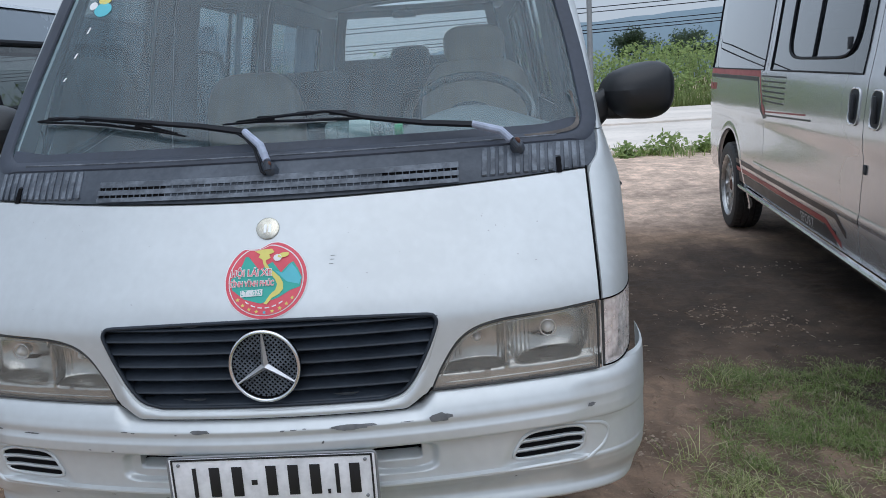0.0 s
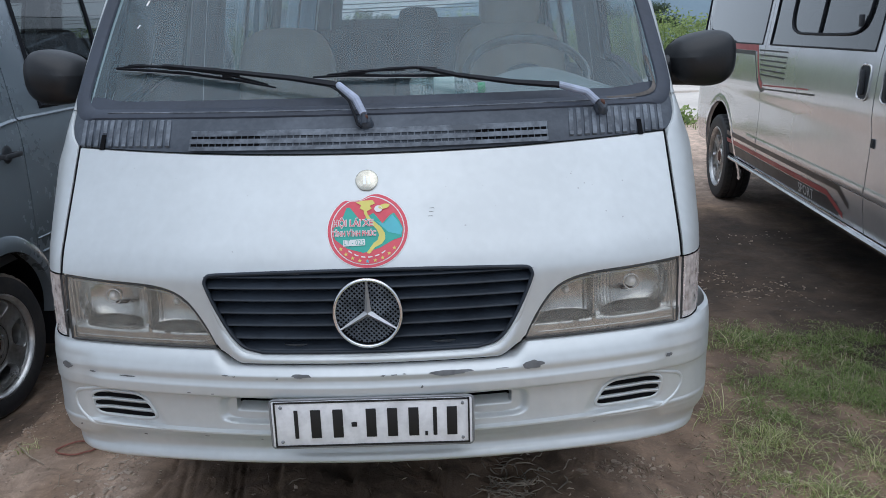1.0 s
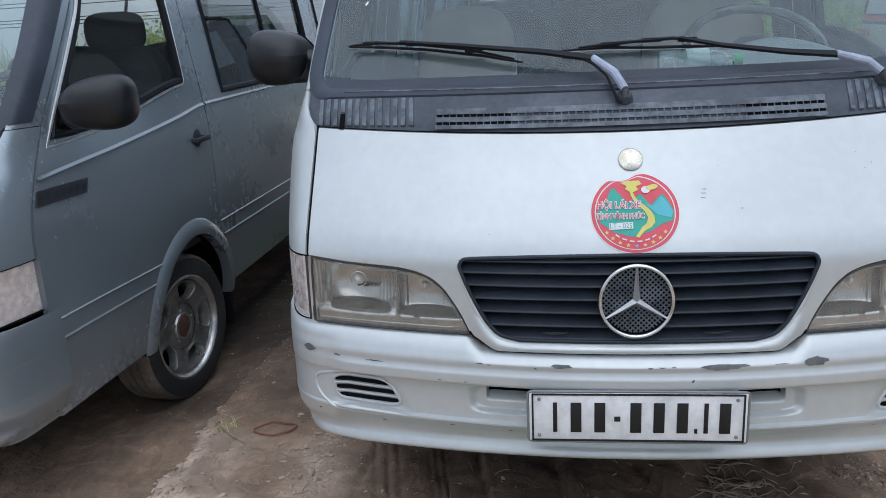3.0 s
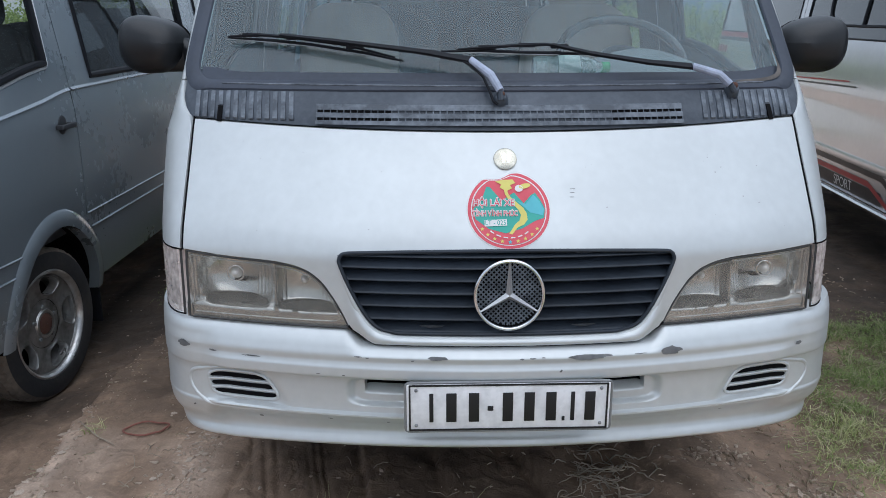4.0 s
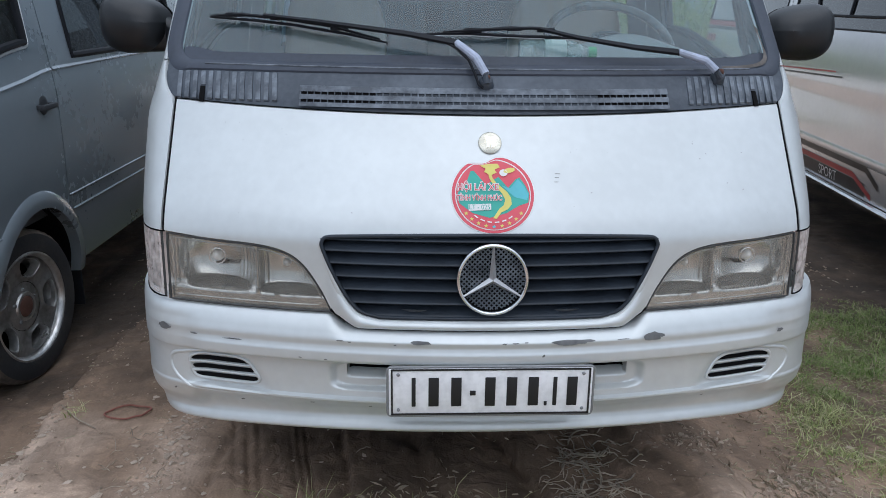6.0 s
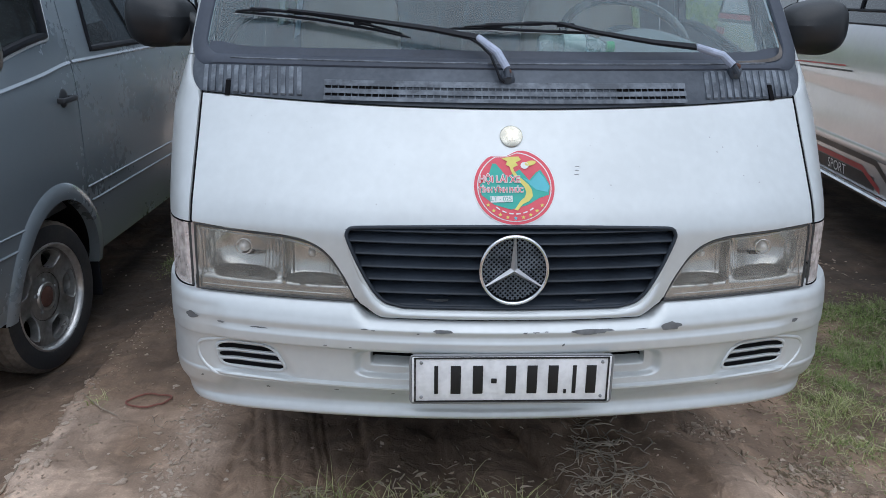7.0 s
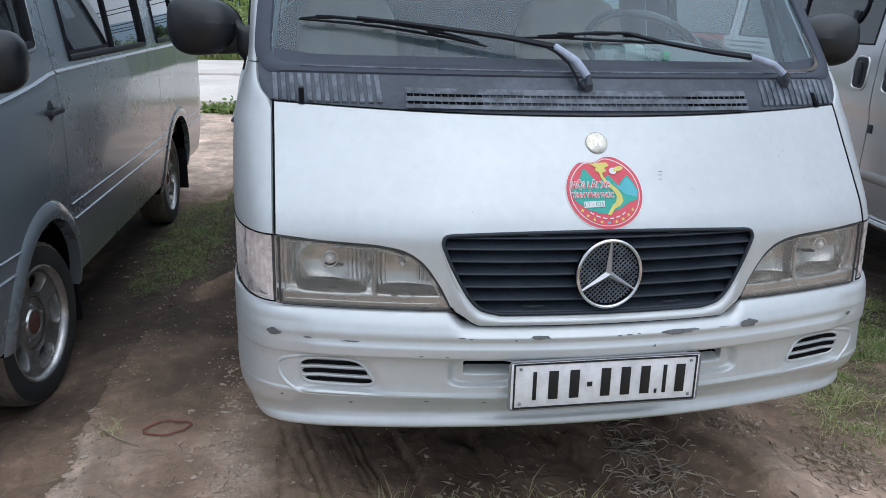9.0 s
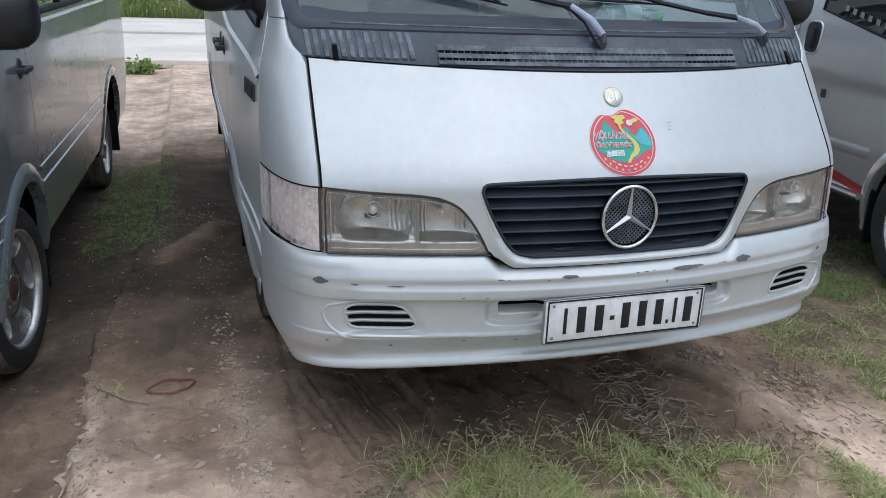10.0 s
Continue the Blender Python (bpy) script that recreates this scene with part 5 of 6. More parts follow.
bm = bmesh.new()
rows = []
for r, o in ((.0003, .005), (.024, .005), (.0268, .0035), (.0275, .0012)):
    rows.append([front(r * math.cos(q), 1.077 + r * .84 * math.sin(q), o) for q in (2 * math.pi * i / 36 for i in range(36))])
grid(bm, rows, closed=True)
badge = tagged(part("round_badge", bm, mat("brassy_chrome", (0.62, 0.59, 0.5), 0.2, 0.9, 0.25, 40, 90)), "round polished metal badge above the sticker", "badge")
for dx in (-.005, .006):
    bm = bmesh.new()
    grid(bm, [[front(dx + a, z, .0058) for a in (-.003, .003)] for z in (1.069, 1.086)])
    part("badge_bar", bm, satin_chrome, badge)

# number plate
bm = bmesh.new()
box(bm, (0, -.006, .531), (.470, .005, .116), .0022)
plate = tagged(part("number_plate", bm, plate_white), "white number plate with black figures, screwed to bumper", "number plate")
plate.matrix_world = Matrix.Translation((0, 0, 0))
bm = bmesh.new()
for z, h in ((.5865, .004), (.4755, .004)):
    box(bm, (0, -.0095, z), (.458, .002, h))
for x in (-.2275, .2275):
    box(bm, (x, -.0095, .531), (.004, .002, .112))
part("plate_border", bm, plate_black, plate)
bm = bmesh.new()
loop = []
for k, (cx, cz) in enumerate(((.228, .582), (-.228, .582), (-.228, .480), (.228, .480))):
    loop += [(cx + .010 * math.cos(radians(90 * k + q)), -.005, cz + .010 * math.sin(radians(90 * k + q))) for q in steps(0, 90, 6)]
tube(bm, loop, .0030, 8, closed=True)
part("plate_holder", bm, galvanised, plate)
for x, w, h, z in ((-.178, .014, .072, .531), (-.132, .036, .072, .531), (-.080, .036, .072, .531), (-.042, .020, .012, .528), (-.002, .036, .072, .531), (.048, .036, .072, .531),
                   (.098, .036, .072, .531), (.127, .010, .011, .500), (.148, .014, .072, .531), (.188, .036, .072, .531)):
    bm = bmesh.new()
    box(bm, (x, -.0095, z), (w * .66, .0025, h), .001)
    part("figure_bar", bm, plate_black, plate)
for x in (-.213, .213):
    for z in (.487, .575):
        bm = bmesh.new()
        ball(bm, (x, -.0095, z), (.0042, .003, .0042), u=10, v=6)
        part("rivet", bm, galvanised, plate)
for x in (-.19, -.005, .18):
    bm = bmesh.new()
    ball(bm, (x, bumper_point(x, .452).y - .002, .452), (.006, .004, .006), u=10, v=8)
    tagged(part("screw", bm, galvanised), "small screw head in bumper", "screw", "bumper screws")

# paint chips on the bumper
rng = random.Random(4)
for cx, cz, w, h in ((-.161, .646, .046, .012), (.19, .645, .095, .013), (.384, .644, .05, .012), (.735, .621, .018, .009), (-.775, .634, .034, .010), (.03, .643, .012, .006), (.055, .645, .018, .005),
                     (-.70, .628, .020, .004), (-.60, .626, .046, .0018), (-.345, .643, .018, .004), (-.325, .640, .009, .003), (-.22, .636, .006, .003), (.08, .648, .01, .004), (-.38, .596, .008, .002), (-.44, .597, .010, .002), (.31, .647, .03, .003), (.12, .612, .006, .006),
                     (-.60, .440, .010, .006), (-.42, .462, .012, .004), (-.76, .47, .006, .006), (-.28, .458, .01, .005), (.55, .45, .008, .005)):
    ring = []
    for k in range(16):
        q = 2 * math.pi * k / 16
        r = 1 + rng.uniform(-.3, .2)
        ring.append((cx + w / 2 * r * math.cos(q) + .25 * h * math.sin(q), cz + h / 2 * r * math.sin(q)))
    bm = bmesh.new()
    bm.faces.new([bm.verts.new((a, 0, b)) for a, b in ring])
    bmesh.ops.triangulate(bm, faces=bm.faces[:])
    bmesh.ops.subdivide_edges(bm, edges=bm.edges[:], cuts=3)
    for q in bm.verts:
        q.co = bumper_point(q.co.x, cz + (q.co.z - cz) * (1.7 if w > .033 else 1.15)) + Vector((0, -.0022, .0008))
    part("paint_chip", bm, primer, bus)
# nicks in the nose
nick_mat = mat("grey_nick", (0.40, 0.41, 0.42), 0.7)
for k in range(28):
    x, z = rng.uniform(-.72, .72), rng.uniform(.91, 1.11)
    if abs(x) < .13:
        continue
    s = rng.choice((.0006, .0008, .0010, .0016))
    bm = bmesh.new()
    a = [front(x + s * rng.uniform(.6, 2) * math.cos(q), z + s * math.sin(q), .0008) for q in (0, 1.3, 2.5, 3.8, 5.1)]
    bm.faces.new([bm.verts.new(p) for p in a])
    part("paint_nick", bm, nick_mat, bus)
for dz in (-.009, 0, .008):
    bm = bmesh.new()
    box(bm, front(.153 + dz * .2, 1.004 + dz, .0004), (.010, .001, .0013), 0, None)
    part("pencil_mark", bm, nick_mat, bus)

# wipers
def wiper(arm, tape_to, blade, spine, hose=None):
    w = thing("wiper", "black windscreen wiper with pale tape round its arm", "wiper", "windscreen wipers")
    pts = [front(x, z, o) for x, z, o in arm]
    # the arm is a flat pressed strap that narrows to its end
    bm = bmesh.new()
    run = pts[tape_to:]
    rows = []
    for k, p in enumerate(run):
        t = (run[min(k + 1, len(run) - 1)] - run[max(k - 1, 0)]).normalized()
        n = Vector((0, -.66, .75)).cross(t).normalized()
        wide = lerp(.0098, .0042, (k / (len(run) - 1)) ** .8)
        deep = Vector((0, -.66, .75)) * .0032
        rows.append([p + n * wide - deep, p + n * wide * .8 + deep, p - n * wide * .8 + deep, p - n * wide - deep])
    vs = grid(bm, rows, closed=True)
    bm.faces.new(vs[0])
    bm.faces.new(vs[-1][::-1])
    part("arm", bm, rubber, w)
    bm = bmesh.new()
    tube(bm, [pts[0], lerp(pts[0], pts[1], .6), pts[1]], [.0085, .008, .0075], 10)
    part("arm_root", bm, cowl_plastic, w)
    bm = bmesh.new()
    tube(bm, pts[1:tape_to + 1], [.0095] + [.0102] * (tape_to - 2) + [.0088], 10)
    part("tape_wrap", bm, tape_mat, w, "pale peeling tape")
    bm = bmesh.new()
    p = front(arm[0][0], arm[0][1] - .006, .0)
    lathe(bm, [(.001, .022), (.012, .022), (.016, .018), (.018, .008), (.020, 0)], 20, Matrix.Translation(p) @ Vector((0, -.75, .66)).to_track_quat("X", "Z").to_matrix().to_4x4())
    part("pivot", bm, cowl_plastic, w)
    bm = bmesh.new()
    ball(bm, p + Vector((0, -.022, .02)), (.0085, .007, .0085), u=12, v=8)
    part("nut", bm, rust, w)
    bm = bmesh.new()
    tube(bm, [front(x, z, .012) for x, z in blade], [.0025] + [.004] * (len(blade) - 2) + [.0025], 6)
    blade_ob = part("rubber_blade", bm, rubber, w)
    # scuffed pale edge
    bm = bmesh.new()
    tube(bm, [front(x, z - .0045, .0135) for x, z in blade[:-1]], .0011, 5)
    part("worn_edge", bm, galvanised, blade_ob)
    bm = bmesh.new()
    tube(bm, [front(x, z, .024) for x, z in spine], [.0025] + [.0042] * (len(spine) - 2) + [.0025], 6)
    part("blade_frame", bm, rubber, w)
    for q in (.2, .5, .8):
        i = q * (len(spine) - 1)
        k = int(i)
        a = (lerp(spine[k][0], spine[k + 1][0], i - k), lerp(spine[k][1], spine[k + 1][1], i - k))
        bm = bmesh.new()
        box(bm, front(a[0], a[1], .020), (.045, .010, .011), .002)
        part("clip", bm, rubber, w)
    if hose:
        bm = bmesh.new()
        tube(bm, [front(x, z, o) for x, z, o in hose], .0035, 6)
        part("washer_hose", bm, rubber, w)
    return w


wiper([(-.004, 1.207, .03), (-.006, 1.228, .045), (-.027, 1.264, .047), (-.073, 1.298, .045), (-.188, 1.317, .045), (-.299, 1.330, .045), (-.412, 1.343, .04), (-.555, 1.357, .035)], 3,
      [(-.701, 1.351), (-.577, 1.343), (-.473, 1.333), (-.328, 1.312), (-.237, 1.294)], [(-.697, 1.353), (-.621, 1.358), (-.516, 1.350), (-.385, 1.333), (-.258, 1.303)],
      [(-.105, 1.302, .043), (-.072, 1.284, .042), (-.044, 1.258, .036), (-.030, 1.226, .028), (-.022, 1.203, .02), (-.012, 1.196, .016)])
wiper([(.597, 1.220, .03), (.583, 1.237, .045), (.558, 1.261, .046), (.488, 1.281, .045), (.371, 1.292, .045), (.229, 1.313, .042), (.132, 1.334, .035)], 3,
      [(-.143, 1.317), (-.049, 1.319), (.049, 1.315), (.149, 1.313), (.243, 1.310)], [(-.105, 1.322), (.021, 1.330), (.12, 1.334), (.204, 1.322)])

# rust streak of old sealant at the screen corner, stickers on the glass
bm = bmesh.new()
pts = [(.752, 1.345), (.760, 1.31), (.762, 1.27), (.745, 1.250), (.690, 1.243), (.62, 1.241)]
grid(bm, [[front(x - .004 - .002 * math.sin(40 * z + 30 * x), z + .004, .0064), front(x, z + .001, .0074), front(x + .004 + .003 * math.sin(61 * z), z - .003, .0064)] for x, z in rounded(pts, 3)])
tagged(part("sealant_smear", bm, mat("old_beige_sealant", (0.15, 0.135, 0.125), 0.9, 0, 0.4, 30, 90)), "beige dried sealant smear at windscreen corner", "sealant")
for (x, z, w, h), m in zip(((-.600, 1.668, .030, .022), (-.637, 1.683, .014, .012), (-.600, 1.697, .022, .012)), (blue_print, white_print, yellow_print)):
    bm = bmesh.new()
    bm.faces.new([bm.verts.new(front(x + w * math.cos(q), z + h * math.sin(q), -.003)) for q in (2 * math.pi * k / 20 for k in range(20))])
    tagged(part("windscreen_sticker", bm, m), "small faded sticker on windscreen corner", "sticker", "windscreen stickers")
for x, z, s in ((-.636, 1.597, .018), (-.657, 1.525, .014), (-.672, 1.46, .01)):
    bm = bmesh.new()
    bm.faces.new([bm.verts.new(p) for p in (front(x, z, -.004), front(x + .006, z, -.004), front(x + .012, z + s, -.004), front(x + .006, z + s, -.004))])
    tagged(part("tape_scrap", bm, white_print), "torn white tape scrap on windscreen", "tape", "tape scraps")

# water bottle on the dashboard
bottle = thing("water_bottle", "clear plastic water bottle with green cap lying on dashboard", "bottle")
lay_m = Matrix.Translation((.10, .46, 1.274))
bm = bmesh.new()
lathe(bm, [(.001, .001), (.024, .001), (.031, .008), (.031, .05), (.029, .055), (.031, .06), (.031, .13), (.026, .155), (.014, .178), (.012, .186)], 24, lay_m)
ob = part("bottle_body", bm, bottle_plastic, bottle)
ob.visible_shadow = False
bm = bmesh.new()
lathe(bm, [(.0145, .184), (.015, .187), (.015, .204), (.001, .206)], 20, lay_m)
part("bottle_cap", bm, green_cap, bottle)
bm = bmesh.new()
lathe(bm, [(.0316, .066), (.0318, .07), (.0318, .118), (.0316, .122)], 24, lay_m)
part("bottle_label", bm, mat("pale_label", (0.6, 0.66, 0.62), 0.6), bottle)


# ---- the silver van: x across, y backwards from its front, z up ----
t_half = spline([.25, .45, .60, .90, .96, 1.0, 1.25, 1.32, 1.9, 2.2, 2.4], [.93, .972, .985, .976, .985, .985, .968, .955, .865, .81, .70])
T_AXLES = (.95, 5.06)
T_ARCH = (.43, .50)
T_LEN, T_SILL = 6.22, 0.40


def t_side(u, z, side, out=0.0):
    x = t_half(z) - 0.16 * ease((.75 - u) / .75) - 0.10 * ease((u - 5.75) / .5) ** 2 - 0.25 * ease((.25 - u) / .25) ** 2
    return Vector((side * (x + out), u, z))


def t_low(u):
    z = T_SILL
    for a, r in zip(T_AXLES, T_ARCH):
        d = abs(u - a)
        if d < r:
            z = max(z, .30 + math.sqrt(r * r - d * d))
    return z


def t_belt(u):
    """Lower edge of the glass; it dips towards the front door's front."""
    return 1.285 - min(0.21, 0.22 * max(0.0, 1.96 - u))


def t_top(u):
    return min(2.05, 1.30 + max(0, u - .72) * 1.1)


def silver_van(m):
    v = thing("van", "champagne silver van with red and dark stripes and chrome step", "van")
    v.matrix_world = m
    warp = lambda p: Vector((p.x, p.y, p.z + .028 * max(-.5, p.y - .95)))  # noqa: E731
    add = lambda nm, bm, mt, par=v, lab="", sharp=35: part(nm, bm, mt, par, lab, sharp, warp)  # noqa: E731
    wins = ((1.0, 1.97), (2.21, 3.86), (4.03, 5.92))
    for side in (-1, 1):
        for pname, u0, u1 in (("front_wing", .03, .942), ("front_door", .95, 2.125), ("sliding_door", 2.133, 3.95), ("rear_quarter", 3.958, T_LEN)):
            us = sorted({round(u, 4) for u in steps(u0, u1, int((u1 - u0) / .03))} | {u for w in wins for u in w if u0 < u < u1})
            bm = bmesh.new()
            top = lambda u: 1.12 + .2 * u if pname == "front_wing" else 2.25  # noqa: E731
            grid(bm, [[t_side(u, lerp(t_low(u), t_belt(u) if pname != "front_wing" else top(u), j / 26), side) for j in range(27)] for u in us])
            body = None
            if pname != "front_wing":
                grid(bm, [[t_side(u, lerp(t_top(u), max(t_top(u), 2.25), j / 4), side) for j in range(5)] for u in us if u >= 1.0])
                for a, b in zip(us, us[1:]):
                    mid = (a + b) / 2
                    if not any(p < mid < q for p, q in wins):
                        grid(bm, [[t_side(u, lerp(t_belt(u), t_top(u), j / 8), side) for j in range(9)] for u in (a, b)])
            rim(bm, (-side * .02, 0, 0))
            body = add(pname, bm, beige_paint)
            for a, b in wins:
                if not u0 < (a + b) / 2 < u1:
                    continue
                bm = bmesh.new()
                grid(bm, [[t_side(lerp(a, b, i / 16), lerp(t_belt(lerp(a, b, i / 16)), t_top(lerp(a, b, i / 16)), j / 8), side, -.004) for j in range(9)] for i in range(17)])
                g = add("window", bm, dark_glass, body)
                g.visible_shadow = False
                bm = bmesh.new()
                loop = [t_side(lerp(a, b, i / 14), t_belt(lerp(a, b, i / 14)), side) for i in range(15)] + [t_side(b, lerp(t_belt(b), t_top(b), i / 6), side) for i in range(1, 7)]
                loop += [t_side(lerp(b, a, i / 14), t_top(lerp(b, a, i / 14)), side) for i in range(1, 15)] + [t_side(a, lerp(t_top(a), t_belt(a), i / 6), side) for i in range(1, 6)]
                tube(bm, loop, .006, 6, closed=True)
                add("window_rubber", bm, rubber, g)
                if a > 2:
                    # sliding pane in its frame
                    i0, i1 = (a + .16, b - .34) if a < 3 else (a + .10, b - .12)
                    zb, zt = 1.36, 1.98
                    fr = []
                    for k in range(48):
                        q = 2 * math.pi * k / 48
                        cu, su = math.cos(q), math.sin(q)
                        fr.append(t_side(lerp(i0, i1, .5 + .5 * math.copysign(abs(cu) ** .3, cu)), lerp(zb, zt, .5 + .5 * math.copysign(abs(su) ** .35, su)), side, .002))
                    if a < 3:
                        bm = bmesh.new()
                        tube(bm, fr, .008, 6, closed=True)
                        add("pane_frame", bm, rubber, g)
                        bm = bmesh.new()
                        tube(bm, [t_side(lerp(i0, i1, .55), lerp(zb, zt, k / 4), side, .002) for k in range(5)], .008, 6)
                        add("pane_bar", bm, rubber, g)
                        bm = bmesh.new()
                        box(bm, t_side(i0 + .07, 1.43, side, .012), (.02, .03, .06), .004)
                        add("pane_latch", bm, black_plastic, g)
                        bm = bmesh.new()
                        tube(bm, [t_side(i1 - .05, 1.40, side, -.03), t_side(i1 - .16, 1.98, side, -.03)], .02, 8)
                        add("seat_belt", bm, rubber, g)
            # handles
            for pn, h0, h1 in (("front_door", 1.93, 2.06), ("sliding_door", 2.20, 2.33)):
                if pn == pname:
                    bm = bmesh.new()
                    loop = []
                    for k in range(24):
                        q = 2 * math.pi * k / 24
                        cu, su = math.cos(q), math.sin(q)
                        loop.append(t_side(lerp(h0, h1, .5 + .5 * math.copysign(abs(cu) ** .5, cu)), 1.135 + .085 * math.copysign(abs(su) ** .5, su), side, .002))
                    bm.faces.new([bm.verts.new(p) for p in loop])
                    hd = add("door_handle", bm, black_plastic, body)
                    bm = bmesh.new()
                    tube(bm, loop, .006, 6, closed=True)
                    add("handle_bezel", bm, beige_paint, hd)
                    bm = bmesh.new()
                    box(bm, t_side((h0 + h1) / 2, 1.135, side, .012), (.016, .03, .12), .005)
                    add("handle_grip", bm, black_plastic, hd)
                    bm = bmesh.new()
                    box(bm, t_side(h0 - .10, .855, side, .003), (.008, .035, .045), .003)
                    add("lock", bm, black_plastic, hd)
            # crease line below the shoulder
            bm = bmesh.new()
            grid(bm, [[t_side(u, .585, side), t_side(u, .592, side, .004), t_side(u, .625, side, .004), t_side(u, .64, side)] for u in steps(max(u0, 1.40) + .004, min(u1, 4.2) - .004, 12)]) if pname in ("front_door", "sliding_door", "rear_quarter") else None
            if bm.faces:
                add("crease", bm, beige_paint, body)
            else:
                bm.free()
        # stripes
        def band(nm, pts, w, mt, lab="", lift=.0025):
            """A printed band through (u, z) points."""
            bm = bmesh.new()
            rows = []
            for (ua, za), (ub, zb) in zip(pts, pts[1:]):
                n = max(1, int(abs(ub - ua) / .1))
                for i in range(n + 1):
                    rows.append((lerp(ua, ub, i / n), lerp(za, zb, i / n)))
            grid(bm, [[t_side(u, z - w / 2, side, lift), t_side(u, z + w / 2, side, lift)] for u, z in rows])
            add(nm, bm, mt, v, lab)
        band("stripe", [(6.05, 1.262), (4.12, 1.262), (3.98, 1.04), (3.90, 1.00)], .048, red_stripe, "faded red stripe")
        band("stripe", [(6.05, 1.222), (4.16, 1.222), (4.02, 1.02), (3.92, .972), (3.86, .985)], .028, dark_stripe, "dark stripe")
        band("stripe", [(3.88, 1.01), (3.0, 1.045)], .009, red_stripe)
        band("stripe", [(3.88, .985), (2.9, 1.02)], .010, dark_stripe)
        for k in range(6):
            band("stripe", [(4.06 - .02 * k, 1.245 - .033 * k), (3.45, 1.245 - .033 * k)], .010, dark_stripe, "thin fading stripe")
        for k in range(5):
            bm = bmesh.new()
            grid(bm, [[t_side(6.02 - .085 * k + d, z, side, .0025) for z in (1.10, 1.16)] for d in (0, -.055)])
            add("faded_letter_bar", bm, red_stripe, v)
        band("stripe", [(4.76, .575), (2.45, .575), (2.30, .50)], .035, dark_stripe, "dark lower stripe")
        band("stripe", [(4.76, .515), (2.60, .515), (2.38, .43)], .032, red_stripe, "red lower stripe")
        band("stripe", [(4.7, .455), (2.45, .455)], .075, dark_stripe, "dark lower panel", .0022)
        band("stripe", [(1.75, .47), (1.38, .41)], .05, red_stripe, "red wedge")
        if side < 0:
            bm = lettering("SPORT", .085)
            for q in bm.verts:
                q.co = t_side(2.93 - q.co.x, .455 + q.co.y, side, .0045)
            add("lettering", bm, white_print, v, "pale lettering on dark stripe")
            for k in range(7):
                bm = bmesh.new()
                grid(bm, [[t_side(1.80 - .062 * k - d, t_belt(1.80 - .062 * k - d) + z, side, .0015) for z in (.038, .066)] for d in (0, .014, .028)])
                add("letter_bar", bm, galvanised, v)
        # chrome step
        bm = bmesh.new()
        tube(bm, [t_side(u, .385, side, .02) for u in steps(1.42, 4.65, 14)], .017, 8)
        add("side_step", bm, chrome, v, "chrome side step")
        for a, ar in zip(T_AXLES, T_ARCH):
            bm = bmesh.new()
            rows = []
            flare = 1.0 if a < 2 else .2
            for i in range(33):
                q = radians(lerp(-12, 192, i / 32))
                rows.append([t_side(a - r * math.cos(q), max(.22, .30 + r * math.sin(q)), side, o) for r, o in ((ar + .06, 0), (ar + .04, .014 * flare), (ar + .005, .018 * flare), (ar - .005, -.03))])
            grid(bm, rows)
            add("wheel_arch", bm, beige_paint)
            bm = bmesh.new()
            grid(bm, [[t_side(a - (ar + .01) * math.cos(radians(q)), .30 + (ar + .01) * math.sin(radians(q)), side, o) for o in (-.02, -.35)] for q in steps(0, 180, 14)])
            add("arch_liner", bm, gap_black)
            bm = bmesh.new()
            box(bm, t_side(a + .41, .36, side, -.09) + Vector((0, 0, -.04)), (.2, .012, .32), .004)
            add("mud_flap", bm, rubber)
        for a in T_AXLES:
            wheel(v, (side * .885, a, .35 + .022 * (a - .95)), side, .362, 0, 6, alloy, .22, muddy=False)
    # roof, tail, nose
    bm = bmesh.new()
    grid(bm, [[Vector((k * abs(t_side(u, 2.25, 1).x), u, 2.25 + .16 * (1 - abs(k) ** 2.5) * ease((u - .95) / .5))) for k in steps(-1, 1, 20)] for u in steps(1.58, T_LEN, 24)])
    rim(bm, (0, 0, -.02))
    add("roof", bm, beige_paint)
    bm = bmesh.new()
    grid(bm, [[Vector((k * (t_half(min(z, 2.4)) - .10), T_LEN + .04 - .06 * k * k, z)) for k in steps(-1, 1, 12)] for z in steps(.4, 2.28, 12)])
    rim(bm, (0, -.02, 0))
    add("tailgate", bm, beige_paint)
    bm = bmesh.new()
    grid(bm, [[Vector((k * (t_half(.9) - .41), -.02 + .2 * k * k - .05 * math.sin(z * 3), z)) for k in steps(-1, 1, 12)] for z in steps(.3, 1.12, 8)])
    add("front_panel", bm, beige_paint)
    bm = bmesh.new()
    grid(bm, [[Vector((k * .78, lerp(.05, .75, q) + .12 * k * k, lerp(1.12, 1.30, q))) for k in steps(-1, 1, 12)] for q in steps(0, 1, 5)])
    add("bonnet", bm, beige_paint)
    bm = bmesh.new()
    grid(bm, [[Vector((k * lerp(.80, .76, q), lerp(.75, 1.58, q) + .10 * k * k, lerp(1.30, 2.26, q))) for k in steps(-1, 1, 12)] for q in steps(0, 1, 8)])
    add("windscreen", bm, dark_glass)
    bm = bmesh.new()
    box(bm, (0, 3.1, .46), (1.75, 5.6, .08), .01)
    add("underbody", bm, gap_black)
    bm = bmesh.new()
    box(bm, (0, 3.5, .55), (1.8, 5.2, .04))
    grid(bm, [[Vector((k * .78, u, 2.2)) for k in (-1, 1)] for u in (1.6, 6.1)])
    add("cabin_lining", bm, dark_cloth)
